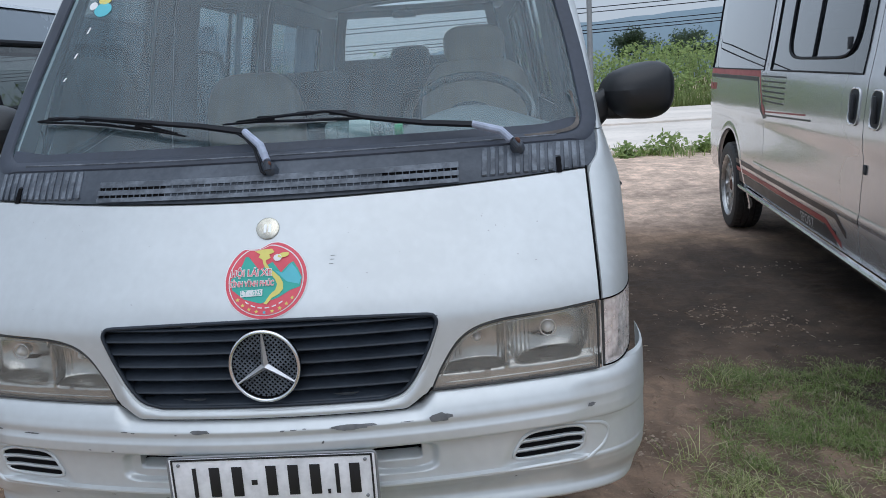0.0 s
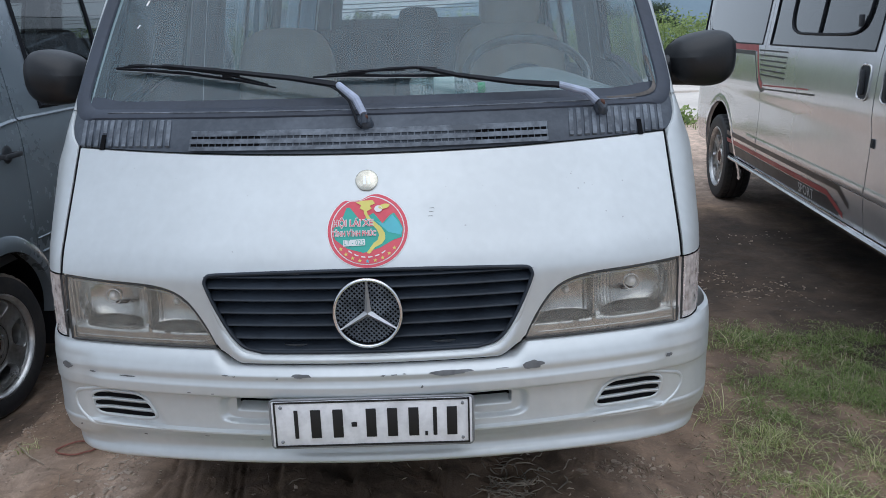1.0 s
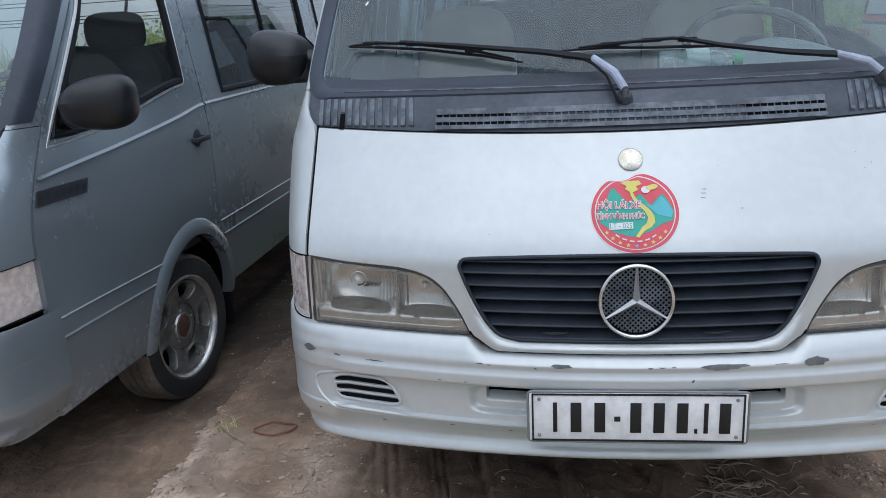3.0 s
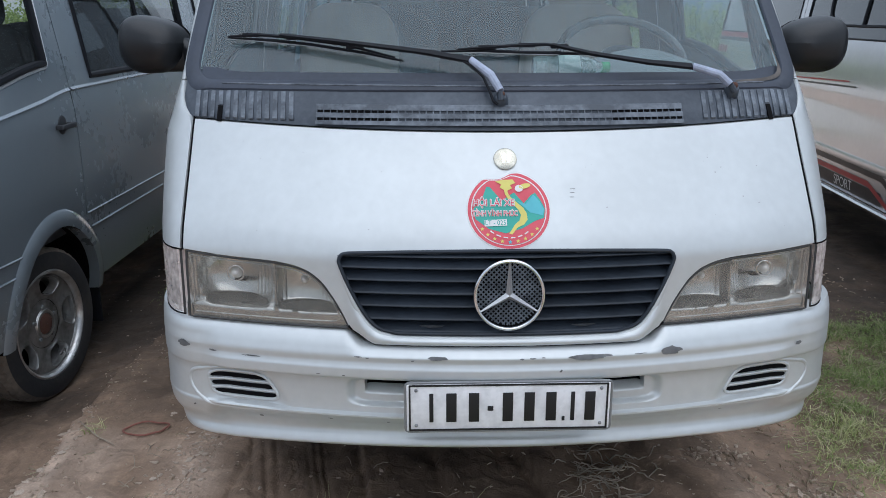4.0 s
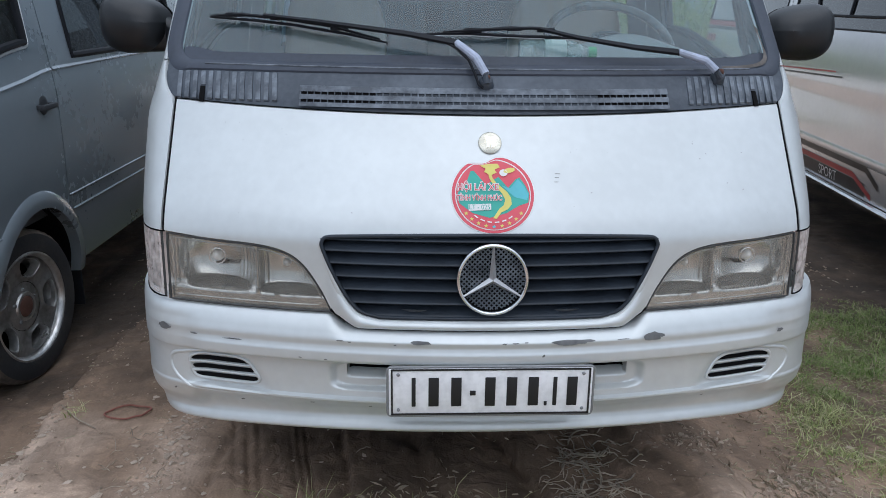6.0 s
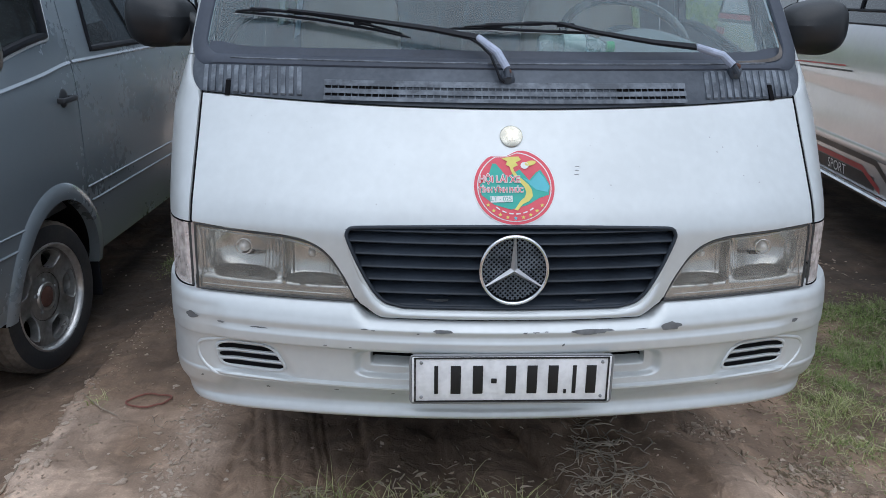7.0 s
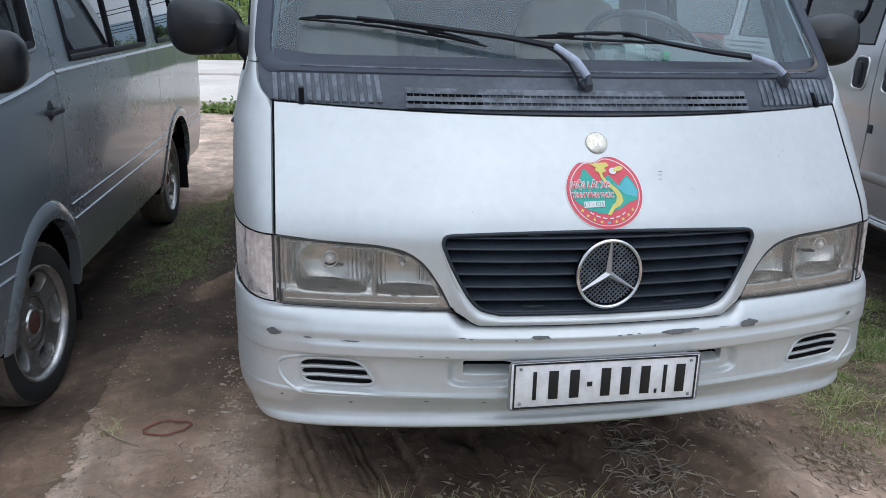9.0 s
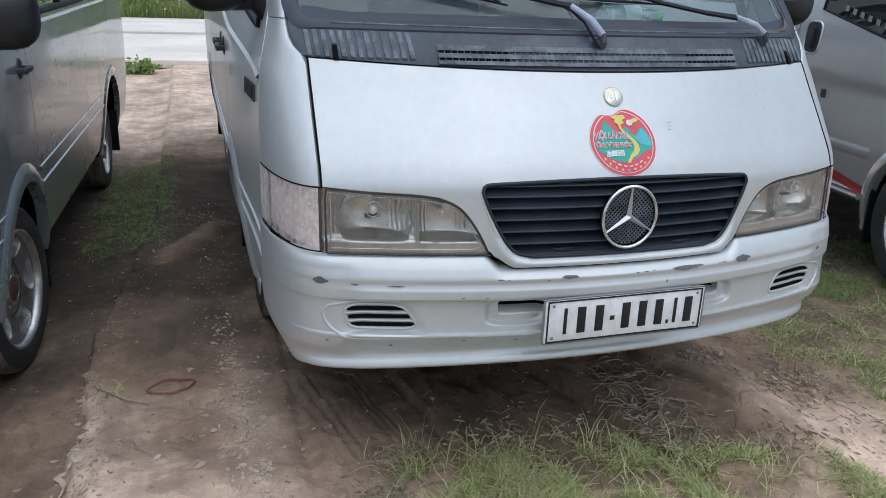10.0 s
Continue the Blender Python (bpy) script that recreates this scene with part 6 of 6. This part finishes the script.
    for sy in (2.0, 2.9, 3.8, 4.7):
        for sx in (-.5, .45):
            s = new("seat")
            s.parent = v
            bm = bmesh.new()
            ball(bm, (sx, sy, 1.15), (.26, .09, .38), power=.55)
            add("backrest", bm, dark_cloth, s)
            bm = bmesh.new()
            ball(bm, (sx, sy, 1.58), (.14, .06, .09), power=.6)
            add("headrest", bm, dark_cloth, s)
    return v


yaw = -math.degrees(math.atan(0.107))
van_m = Matrix.Translation((2.138, 0.90, 0)) @ Matrix.Rotation(radians(yaw), 4, "Z") @ Matrix.Translation((.985, -.95, 0))
van = silver_van(van_m)


# ---- loose things on the ground ----
rng = random.Random(11)
stone_mat = mat("pale_stone", (0.66, 0.54, 0.44), 0.9, 0, 0.35, 20, 80, bump=0.3)
clod_mat = mat("dry_clod", (0.58, 0.46, 0.365), 0.95, 0, 0.35, 12, 60, bump=0.5)
straw_mat = mat("dry_straw", (0.46, 0.385, 0.30), 0.9, 0, 0.55, 15, 80)
red_cord = mat("faded_red_cord", (0.32, 0.13, 0.1), 0.8, 0, 0.3, 20, 80)

stone_meshes = []
for k in range(6):
    bm = bmesh.new()
    bmesh.ops.create_icosphere(bm, subdivisions=1, radius=1.0)
    for q in bm.verts:
        n = 1 + 0.9 * noise.noise(q.co * 1.5 + Vector((k * 7, 0, 0))) + 0.3 * noise.noise(q.co * 4 + Vector((k * 3, 0, 0)))
        q.co = Vector((q.co.x * n, q.co.y * n * .7, max(-.15, q.co.z * n * .34)))
    ob = part("stone", bm, stone_mat if k % 2 else clod_mat, None, sharp=12)
    stone_meshes.append(ob.data)
    bpy.data.objects.remove(ob)


def stone(x, y, s, label="small pale stone on the dirt"):
    ob = new("stone", rng.choice(stone_meshes))
    ob.matrix_world = Matrix.Translation((x, y, ground_z(x, y) + s * .12)) @ Matrix.Rotation(rng.uniform(0, 6.28), 4, "Z") @ Matrix.Diagonal((s, s, s, 1))
    tagged(ob, label, "stone", "stones on the dirt")


for x, y, s in ((-1.482, .491, .03), (-.982, .343, .014), (-1.0, .42, .012), (-.93, .72, .016), (-.96, .60, .018), (-1.02, .88, .014), (-1.12, 1.02, .012), (-.90, .56, .01), (-.86, .9, .012), (-1.22, .47, .016),
                (-1.10, .38, .02), (-1.52, .62, .012), (-1.60, .50, .01), (-.7, .5, .01), (1.0, .1, .015), (1.06, .22, .02), (.9, .3, .016), (.98, .45, .018), (1.30, .62, .02), (-.80, .42, .011)):
    stone(x, y, s)
for k in range(110):
    # crumbs along the ridge between the lanes
    y = rng.uniform(.15, 1.5)
    stone(-.93 - .05 * y + rng.gauss(0, .03), y, rng.uniform(.004, .013), "earth crumb on the dirt")
for k in range(90):
    stone(rng.uniform(-2.0, 1.6), rng.uniform(-.2, 2.5), rng.uniform(.003, .008), "earth crumb on the dirt")
for k in range(46):
    # pale flakes of broken crust
    y = rng.uniform(.1, 1.15)
    stone(-.93 - .04 * y + rng.gauss(0, .07), y, rng.uniform(.005, .014), "pale flake of dry earth on the dirt")
for k in range(26):
    y = rng.uniform(-.2, .7)
    stone(1.0 + .3 * (.3 - y) + rng.gauss(0, .07), y, rng.uniform(.005, .014), "pale flake of dry earth on the dirt")
for k in range(18):
    y = rng.uniform(.2, 1.0)
    stone(ledge(y) + .02 + rng.gauss(0, .04), y, rng.uniform(.006, .02), "pale flake of dry earth on the dirt")

# loop of red cord
bm = bmesh.new()
pts = []
for i in range(40):
    q = 2 * math.pi * i / 40
    x, y = -1.185 + .075 * math.cos(q) + .008 * math.sin(3 * q), .905 + .045 * math.sin(q)
    pts.append(Vector((x, y, ground_z(x, y) + .008)))
tube(bm, pts, .0035, 6, closed=True)
tagged(part("cord_loop", bm, red_cord), "loop of faded red cord on the dirt", "cord")


def twig(x, y, a, length, r, name="dry_stalk", bend=.15):
    pts = []
    for i in range(6):
        q = i / 5 - .5
        px, py = x + length * q * math.cos(a) - bend * length * q * q * math.sin(a), y + length * q * math.sin(a) + bend * length * q * q * math.cos(a)
        pts.append(Vector((px, py, ground_z(px, py) + r + .012 * (1 - 4 * q * q) * rng.random())))
    bm = bmesh.new()
    tube(bm, pts, [r * .6, r, r, r, r, r * .5], 5)
    tagged(part(name, bm, straw_mat), "dry pale plant stalk lying on the dirt", "stalk", "dry stalks")


twig(-1.35, .86, -.72, .24, .003)
twig(-1.46, .44, 1.2, .09, .004)
for k in range(160):
    y = rng.choice((rng.uniform(.12, .8), rng.gauss(.45, .12)))
    x = .36 + .25 * max(0, y - .5) + rng.gauss(0, .075)
    twig(x, y, rng.uniform(-.9, 2.2), rng.uniform(.035, .115), rng.uniform(.0013, .0030), bend=rng.uniform(-1.1, 1.1))
for k in range(40):
    twig(rng.uniform(-.6, 1.3), rng.uniform(-.15, .9), rng.uniform(0, 3.1), rng.uniform(.04, .12), rng.uniform(.001, .002), bend=rng.uniform(-.5, .5))
for k in range(16):
    twig(rng.uniform(-1.2, -.95), rng.uniform(.3, .8), rng.uniform(0, 3.1), rng.uniform(.03, .08), .0012, bend=rng.uniform(-.5, .5))


# ---- crumbs and chaff strewn over the yard ----
def leaf_mat(name, a, b, rough=0.6):
    m = bpy.data.materials.new(name)
    m.use_nodes = True
    n, l = m.node_tree.nodes, m.node_tree.links
    geo, ramp = n.new("ShaderNodeNewGeometry"), n.new("ShaderNodeValToRGB")
    ramp.color_ramp.elements[0].color, ramp.color_ramp.elements[1].color = (*a, 1), (*b, 1)
    l.new(geo.outputs["Random Per Island"], ramp.inputs[0])
    p = n["Principled BSDF"]
    l.new(ramp.outputs[0], p.inputs["Base Color"])
    p.inputs["Roughness"].default_value = rough
    tr, mx = n.new("ShaderNodeBsdfTranslucent"), n.new("ShaderNodeMixShader")
    l.new(ramp.outputs[0], tr.inputs[0])
    mx.inputs[0].default_value = 0.42
    l.new(p.outputs[0], mx.inputs[1])
    l.new(tr.outputs[0], mx.inputs[2])
    l.new(mx.outputs[0], n["Material Output"].inputs[0])
    return m


def strew(name, spots, material, label, category):
    """Angular bits from (x, y, length, width, height), turned at random."""
    vs, fs = [], []
    for x, y, a, b, h in spots:
        q = rng.uniform(0, 6.283)
        c, s = math.cos(q), math.sin(q)
        z = ground_z(x, y)
        i = len(vs)
        for u, w, t in ((1.2, .1, 0), (.25, .9, 0), (-.7, .6, 0), (-1.1, -.6, 0), (.2, -1, 0), (.5, .1, 1), (-.35, .35, .9), (-.3, -.4, .7)):
            u, w = a * (u + rng.uniform(-.5, .5)), b * (w + rng.uniform(-.5, .5))
            vs.append((x + u * c - w * s, y + u * s + w * c, z + h * t - .001 * (t == 0)))
        fs += [(i, i + 1, i + 5), (i + 1, i + 6, i + 5), (i + 1, i + 2, i + 6), (i + 2, i + 3, i + 7, i + 6), (i + 3, i + 4, i + 7), (i + 4, i + 5, i + 7), (i + 4, i, i + 5), (i + 5, i + 6, i + 7)]
    me = bpy.data.meshes.new(name)
    me.from_pydata(vs, [], fs)
    me.materials.append(material)
    return tagged(new(name, me), label, category, kind="stuff")


bits = []
for k in range(3000):
    y = rng.uniform(-.6, 3.2)
    x = rng.choice((rng.uniform(-2.2, 2.2), -.93 - .04 * y + rng.gauss(0, .09), .9 + .3 * (.3 - y) + rng.gauss(0, .2), ledge(y) + .04 + rng.gauss(0, .07), rng.gauss(0, .5)))
    s = rng.uniform(.002, .006) * (1.6 if rng.random() < .15 else 1)
    if abs(x) < .7 and y > .2 and rng.random() < .6:
        continue
    bits.append((x, y, s, s * rng.uniform(.5, .9), s * rng.uniform(.4, .8)))
for cx, cy, w, n in ((1.93, 2.45, .16, 90), (1.78, 2.7, .12, 50), (1.45, 3.9, .15, 40), (2.3, 3.6, .15, 30), (-1.5, 3.0, .2, 60), (1.05, 1.2, .1, 90), (1.03, .4, .07, 120), (.78, .62, .06, 120)):
    for k in range(n):
        s = rng.uniform(.004, .013)
        bits.append((cx + rng.gauss(0, w), cy + rng.gauss(0, w * .6), s, s * rng.uniform(.35, .8), s * rng.uniform(.3, .7)))
strew("earth_crumbs", bits, leaf_mat("earth_crumb", (0.34, 0.26, 0.20), (0.62, 0.51, 0.41), 0.95), "loose brown and pale earth crumbs on the yard", "earth crumbs")
flakes = []
for k in range(230):
    y = rng.choice((rng.uniform(.05, 1.25), rng.gauss(.45, .2)))
    s = rng.uniform(.002, .009)
    flakes.append((-.935 - .045 * (y - .4) + .025 * math.sin(y * 9) + rng.gauss(0, .022 + .03 * rng.random()), y, s, s * rng.uniform(.45, .9), s * rng.uniform(.3, .6)))
for k in range(120):
    y = rng.uniform(.1, 1.1)
    s = rng.uniform(.003, .012)
    flakes.append((ledge(y) + .02 + rng.gauss(0, .03), y, s, s * rng.uniform(.5, .9), s * rng.uniform(.3, .6)))
strew("crust_flakes", flakes, leaf_mat("pale_crust_flake", (0.42, 0.33, 0.26), (0.68, 0.56, 0.46), 0.95), "pale dry crust flakes along the ruts", "earth flakes")
chaff = []
for k in range(1300):
    x, y = rng.choice(((rng.uniform(.8, 2.4), rng.uniform(-.6, 2.3)), (rng.gauss(.4, .2), rng.gauss(.45, .25)), (rng.uniform(-1.6, 1.6), rng.uniform(-.5, 1.6)), (rng.gauss(1.08, .07), rng.uniform(-.2, .9))))
    if abs(x) < .8 and y > .15 and rng.random() < .85:
        continue
    chaff.append((x, y, rng.uniform(.005, .022), rng.uniform(.0006, .0013), rng.uniform(.002, .005)))
for cx, cy, w, n in ((-.60, .14, .05, 260), (-.52, .30, .05, 200), (-.15, .30, .10, 160), (.30, .16, .10, 200), (.66, .02, .08, 160), (1.02, .42, .10, 160)):
    for k in range(n):
        chaff.append((cx + rng.gauss(0, w), cy + rng.gauss(0, w * .8), rng.uniform(.005, .02), rng.uniform(.0008, .002), rng.uniform(.003, .009)))
strew("chaff", chaff, leaf_mat("dry_chaff", (0.34, 0.28, 0.2), (0.66, 0.58, 0.45), 0.9), "dry straw-coloured chaff strewn over the dirt", "chaff")


# ---- grass ----
def blades(name, spots, material, label, category):
    """Grass blades, three bent sections each, from (x, y, z, height, lean, width)."""
    vs, fs = [], []
    for x, y, z, h, lean, w in spots:
        a = rng.uniform(0, 6.283)
        dx, dy, sx, sy = math.cos(a), math.sin(a), -math.sin(a) * w / 2, math.cos(a) * w / 2
        i = len(vs)
        for q, k in ((0, 1), (.45, .85), (.8, .5)):
            ox, oy = dx * lean * h * q * q, dy * lean * h * q * q
            zz = z + h * q * (1 - .35 * lean * q)
            vs += [(x + ox + sx * k, y + oy + sy * k, zz), (x + ox - sx * k, y + oy - sy * k, zz)]
        vs.append((x + dx * lean * h, y + dy * lean * h, z + h * (1 - .4 * lean)))
        fs += [(i, i + 1, i + 3, i + 2), (i + 2, i + 3, i + 5, i + 4), (i + 4, i + 5, i + 6)]
    me = bpy.data.meshes.new(name)
    me.from_pydata(vs, [], fs)
    me.materials.append(material)
    return tagged(new(name, me), label, category, kind="stuff")


grass_green = leaf_mat("green_grass", (0.11, 0.165, 0.045), (0.38, 0.48, 0.17))
# yellower grass; the strong light on these tufts is put into its colour
grass_pale = leaf_mat("pale_lit_green_grass", (0.30, 0.35, 0.11), (0.80, 0.78, 0.46))
grass_dry = leaf_mat("dry_grass", (0.34, 0.30, 0.19), (0.64, 0.57, 0.40))
green, dry, pale = [], [], []
for k in range(400000):
    x, y = rng.uniform(-2.0, 2.7), rng.uniform(-1.3, 4.6)
    g = grassy(x, y)
    if rng.random() < g * 1.15:
        front_row = x < 1.0 and y < .45
        h = rng.uniform(.016, .06) * (.45 + 1.1 * min(1, g)) * (.95 if front_row else 1.0)
        if y > 2.2:
            h *= .55
        if rng.random() < .05:
            h *= 1.7
        (dry if rng.random() < (.17 if x > -1 else .06) else pale if front_row or (y < .9 and rng.random() < .7) else green).append((x, y, ground_z(x, y) - .003, h * (1 if front_row else .8), rng.uniform(.5, 1.9), rng.uniform(.0016, .0036)))
for k in range(150000):
    # broad short blades in the patch before the white minibus
    x, y = rng.uniform(-.75, .95), rng.uniform(-.95, .5)
    if rng.random() < .6 * grassy(x, y):
        h = rng.uniform(.014, .046)
        (pale if rng.random() < .62 else green if rng.random() < .6 else dry).append((x, y, ground_z(x, y) - .003, h, rng.uniform(.7, 2.2), rng.uniform(.0024, .0055)))
for k in range(70000):
    # matted dry blades among the grass beside it
    x, y = rng.uniform(.95, 2.5), rng.uniform(-1.0, 2.1)
    if rng.random() < .45 * grassy(x, y):
        (dry if rng.random() < .36 else green).append((x, y, ground_z(x, y) - .003, rng.uniform(.012, .04), rng.uniform(1.2, 2.6), rng.uniform(.0016, .0036)))
for cx, cy in ((-1.36, .90), (.25, .05), (.5, -.08), (-.468, .28), (-.2, .22), (-.35, .2), (.05, .2), (.1, .1), (1.2, 1.0), (1.5, 1.7), (1.35, .75)):
    for k in range(48 if cx > -1 else 22):
        w = 1 if cx > -1 else .4
        x, y = cx + rng.gauss(0, .06) * w, cy + rng.gauss(0, .05) * w
        pale.append((x, y, ground_z(x, y) - .003, rng.uniform(.04, .12) * (.5 if cx < -1 else 1), rng.uniform(.6, 1.7), rng.uniform(.002, .004)))
for k in range(9000):
    x, y = rng.uniform(-12, 12), 10.75 + rng.gauss(0, .33)
    if bump_at(x, y, .9, 6) > .02 and abs(x + 1.9) > rng.uniform(1.2, 1.9):
        (green if rng.random() < .7 else dry).append((x, y, ground_z(x, y) - .01, rng.uniform(.06, .28), rng.uniform(.2, 1.1), rng.uniform(.008, .018)))
blades("grass", green, grass_green, "short green grass in patches on the dirt", "grass")
blades("grass", pale, grass_pale, "pale green grass in tufts before the white minibus", "grass")
blades("dry_grass", dry, grass_dry, "short straw-coloured dry grass", "grass")


# ---- bushes, trees, hills and wires beyond the road ----
def leaves(name, cloud, material, label, category, kind="stuff"):
    """Small folded leaves from (x, y, z, size)."""
    vs, fs = [], []
    for x, y, z, s in cloud:
        d = Vector((rng.gauss(0, 1), rng.gauss(0, 1), rng.gauss(0, .6))).normalized()
        e = d.orthogonal().normalized() * s * .32
        d = d * s
        p = Vector((x, y, z))
        i = len(vs)
        vs += [p, p + d * .5 + e, p + d, p + d * .5 - e]
        fs.append((i, i + 1, i + 2, i + 3))
    me = bpy.data.meshes.new(name)
    me.from_pydata([tuple(q) for q in vs], [], fs)
    me.materials.append(material)
    ob = new(name, me)
    return tagged(ob, label, category, kind=kind) if label else ob


bush_leaf = leaf_mat("bush_leaf", (0.12, 0.19, 0.045), (0.34, 0.43, 0.14))
tree_leaf = leaf_mat("tree_leaf", (0.02, 0.045, 0.016), (0.05, 0.085, 0.03))
cloud = []
for k in range(560):
    cx, cy = rng.uniform(-22, 28), rng.uniform(29.5, 38)
    r = rng.uniform(.5, 1.3)
    cz = .3 + (cy - 29.5) * .20 + rng.uniform(0, .8)
    for j in range(int(95 * r)):
        d = Vector((rng.gauss(0, 1), rng.gauss(0, 1), rng.gauss(0, 1))).normalized() * r * rng.uniform(.6, 1.05)
        if d.z > -.5:
            cloud.append((cx + d.x, cy + d.y, max(.1, cz + d.z * .8), rng.uniform(.10, .24)))
leaves("bushes", cloud, bush_leaf, "dense bright green bushes beyond the road", "bushes")
far_grass = [(rng.uniform(-26, 34), rng.uniform(28.0, 30.5), .17, rng.uniform(.3, 1.1), rng.uniform(.2, .9), rng.uniform(.02, .05)) for k in range(16000)]
far_grass += [(rng.uniform(-26, 34), rng.uniform(31, 36), .5, rng.uniform(1.2, 2.6), rng.uniform(.2, .7), rng.uniform(.03, .06)) for k in range(3000)]
blades("tall_grass", far_grass, leaf_mat("tall_grass", (0.13, 0.19, 0.05), (0.3, 0.35, 0.14)), "tall green grass on the far verge", "grass")

trunk_mat = mat("grey_bark", (0.12, 0.1, 0.08), 0.9, 0, 0.4, 6, 30, bump=0.5)
for tx, ty, h in ((13.6, 62, 5.0), (5.9, 64, 4.3), (18.5, 66, 5.0), (-6, 70, 5.5), (28, 60, 5)):
    tree = thing("tree", "dark green spreading tree beyond the bushes", "tree", "far trees", at=(tx, ty, 0.1))
    bm = bmesh.new()
    tube(bm, [(0, 0, 0), (.1, 0, h * .35), (.0, .1, h * .7)], [.22, .16, .08], 8)
    for k in range(5):
        a = k * 1.3
        tube(bm, [(0, 0, h * .45), (math.cos(a) * 1.2, math.sin(a) * 1.2, h * (.62 + .05 * k))], [.08, .03], 6)
    part("trunk", bm, trunk_mat, tree)
    cl = []
    for k in range(16):
        c = Vector((rng.gauss(0, h * .22), rng.gauss(0, h * .2), h * rng.uniform(.55, .95)))
        for j in range(260):
            d = Vector((rng.gauss(0, 1), rng.gauss(0, 1), rng.gauss(0, .6))).normalized() * rng.uniform(.2, .9)
            cl.append((*(c + d), rng.uniform(.12, .26)))
    crown = leaves("crown", cl, tree_leaf, "", "")
    crown.parent = tree

# distance haze is put into the hills' own colour
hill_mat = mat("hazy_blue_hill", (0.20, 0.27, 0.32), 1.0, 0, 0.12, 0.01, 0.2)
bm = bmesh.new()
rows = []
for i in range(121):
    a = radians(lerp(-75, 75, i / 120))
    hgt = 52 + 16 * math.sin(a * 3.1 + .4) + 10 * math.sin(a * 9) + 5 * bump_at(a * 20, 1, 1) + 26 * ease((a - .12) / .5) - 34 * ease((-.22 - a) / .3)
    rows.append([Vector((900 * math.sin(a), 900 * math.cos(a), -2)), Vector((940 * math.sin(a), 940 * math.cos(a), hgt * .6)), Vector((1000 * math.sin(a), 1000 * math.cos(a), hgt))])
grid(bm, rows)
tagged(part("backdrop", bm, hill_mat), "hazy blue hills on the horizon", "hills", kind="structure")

pole = thing("utility_pole", "thin grey metal utility pole beside the road", "pole", at=(4.75, 28.2, 0.1))
bm = bmesh.new()
tube(bm, [(0, 0, 0), (0, 0, 8)], [.11, .085], 12)
part("pole", bm, galvanised, pole)
bm = bmesh.new()
box(bm, (0, 0, 7.2), (1.6, .08, .08), .01)
part("crossarm", bm, galvanised, pole)
for z, sag, y in ((6.75, .35, 60), (5.75, .3, 60), (5.5, .4, 60), (5.25, .35, 60.4), (7.1, .3, 60.6)):
    bm = bmesh.new()
    tube(bm, [(x, y, z + .02 * max(x, -60) - sag * math.cos(x * math.pi / 80)) for x in steps(-200, 80, 140)], .035, 5)
    tagged(part("power_line", bm, rubber), "black overhead power line", "cable", "power lines")

# leafy weeds at the road's edge
for wx, wy, r in ((3.45, 10.85, .42), (2.8, 10.7, .25), (4.1, 10.9, .3), (-1.75, 10.6, .28), (-2.1, 10.8, .2), (1.2, 10.8, .25), (-5, 10.7, .4), (7, 10.8, .4)):
    cl = []
    for j in range(int(900 * r)):
        d = Vector((rng.gauss(0, 1), rng.gauss(0, .6), abs(rng.gauss(0, 1)))).normalized() * r * rng.uniform(.2, 1)
        cl.append((wx + d.x, wy + d.y, ground_z(wx, wy) + d.z * .9, rng.uniform(.05, .11)))
    leaves("weed", cl, bush_leaf, "leafy green weed at the road edge", "weed", kind="stuff")

# small car far off in the grass
car = thing("car", "white car with dark lower body parked in far grass", "car", at=(-6.9, 33.0, 0.15))
bm = bmesh.new()
box(bm, (0, 0, .62), (1.7, 3.8, .6), .12)
part("body", bm, black_plastic, car)
bm = bmesh.new()
box(bm, (0, .1, 1.15), (1.5, 2.6, .62), .16)
part("cabin", bm, white_print, car)
bm = bmesh.new()
box(bm, (0, -1.17, 1.15), (1.2, .1, .36), .03)
part("window", bm, dark_glass, car)
for sx in (-.75, .75):
    for sy in (-1.2, 1.2):
        bm = bmesh.new()
        lathe(bm, tyre_profile(.3, .18) , 20, Matrix.Translation((sx, sy, .3)))
        part("wheel", bm, tyre_rubber, car)
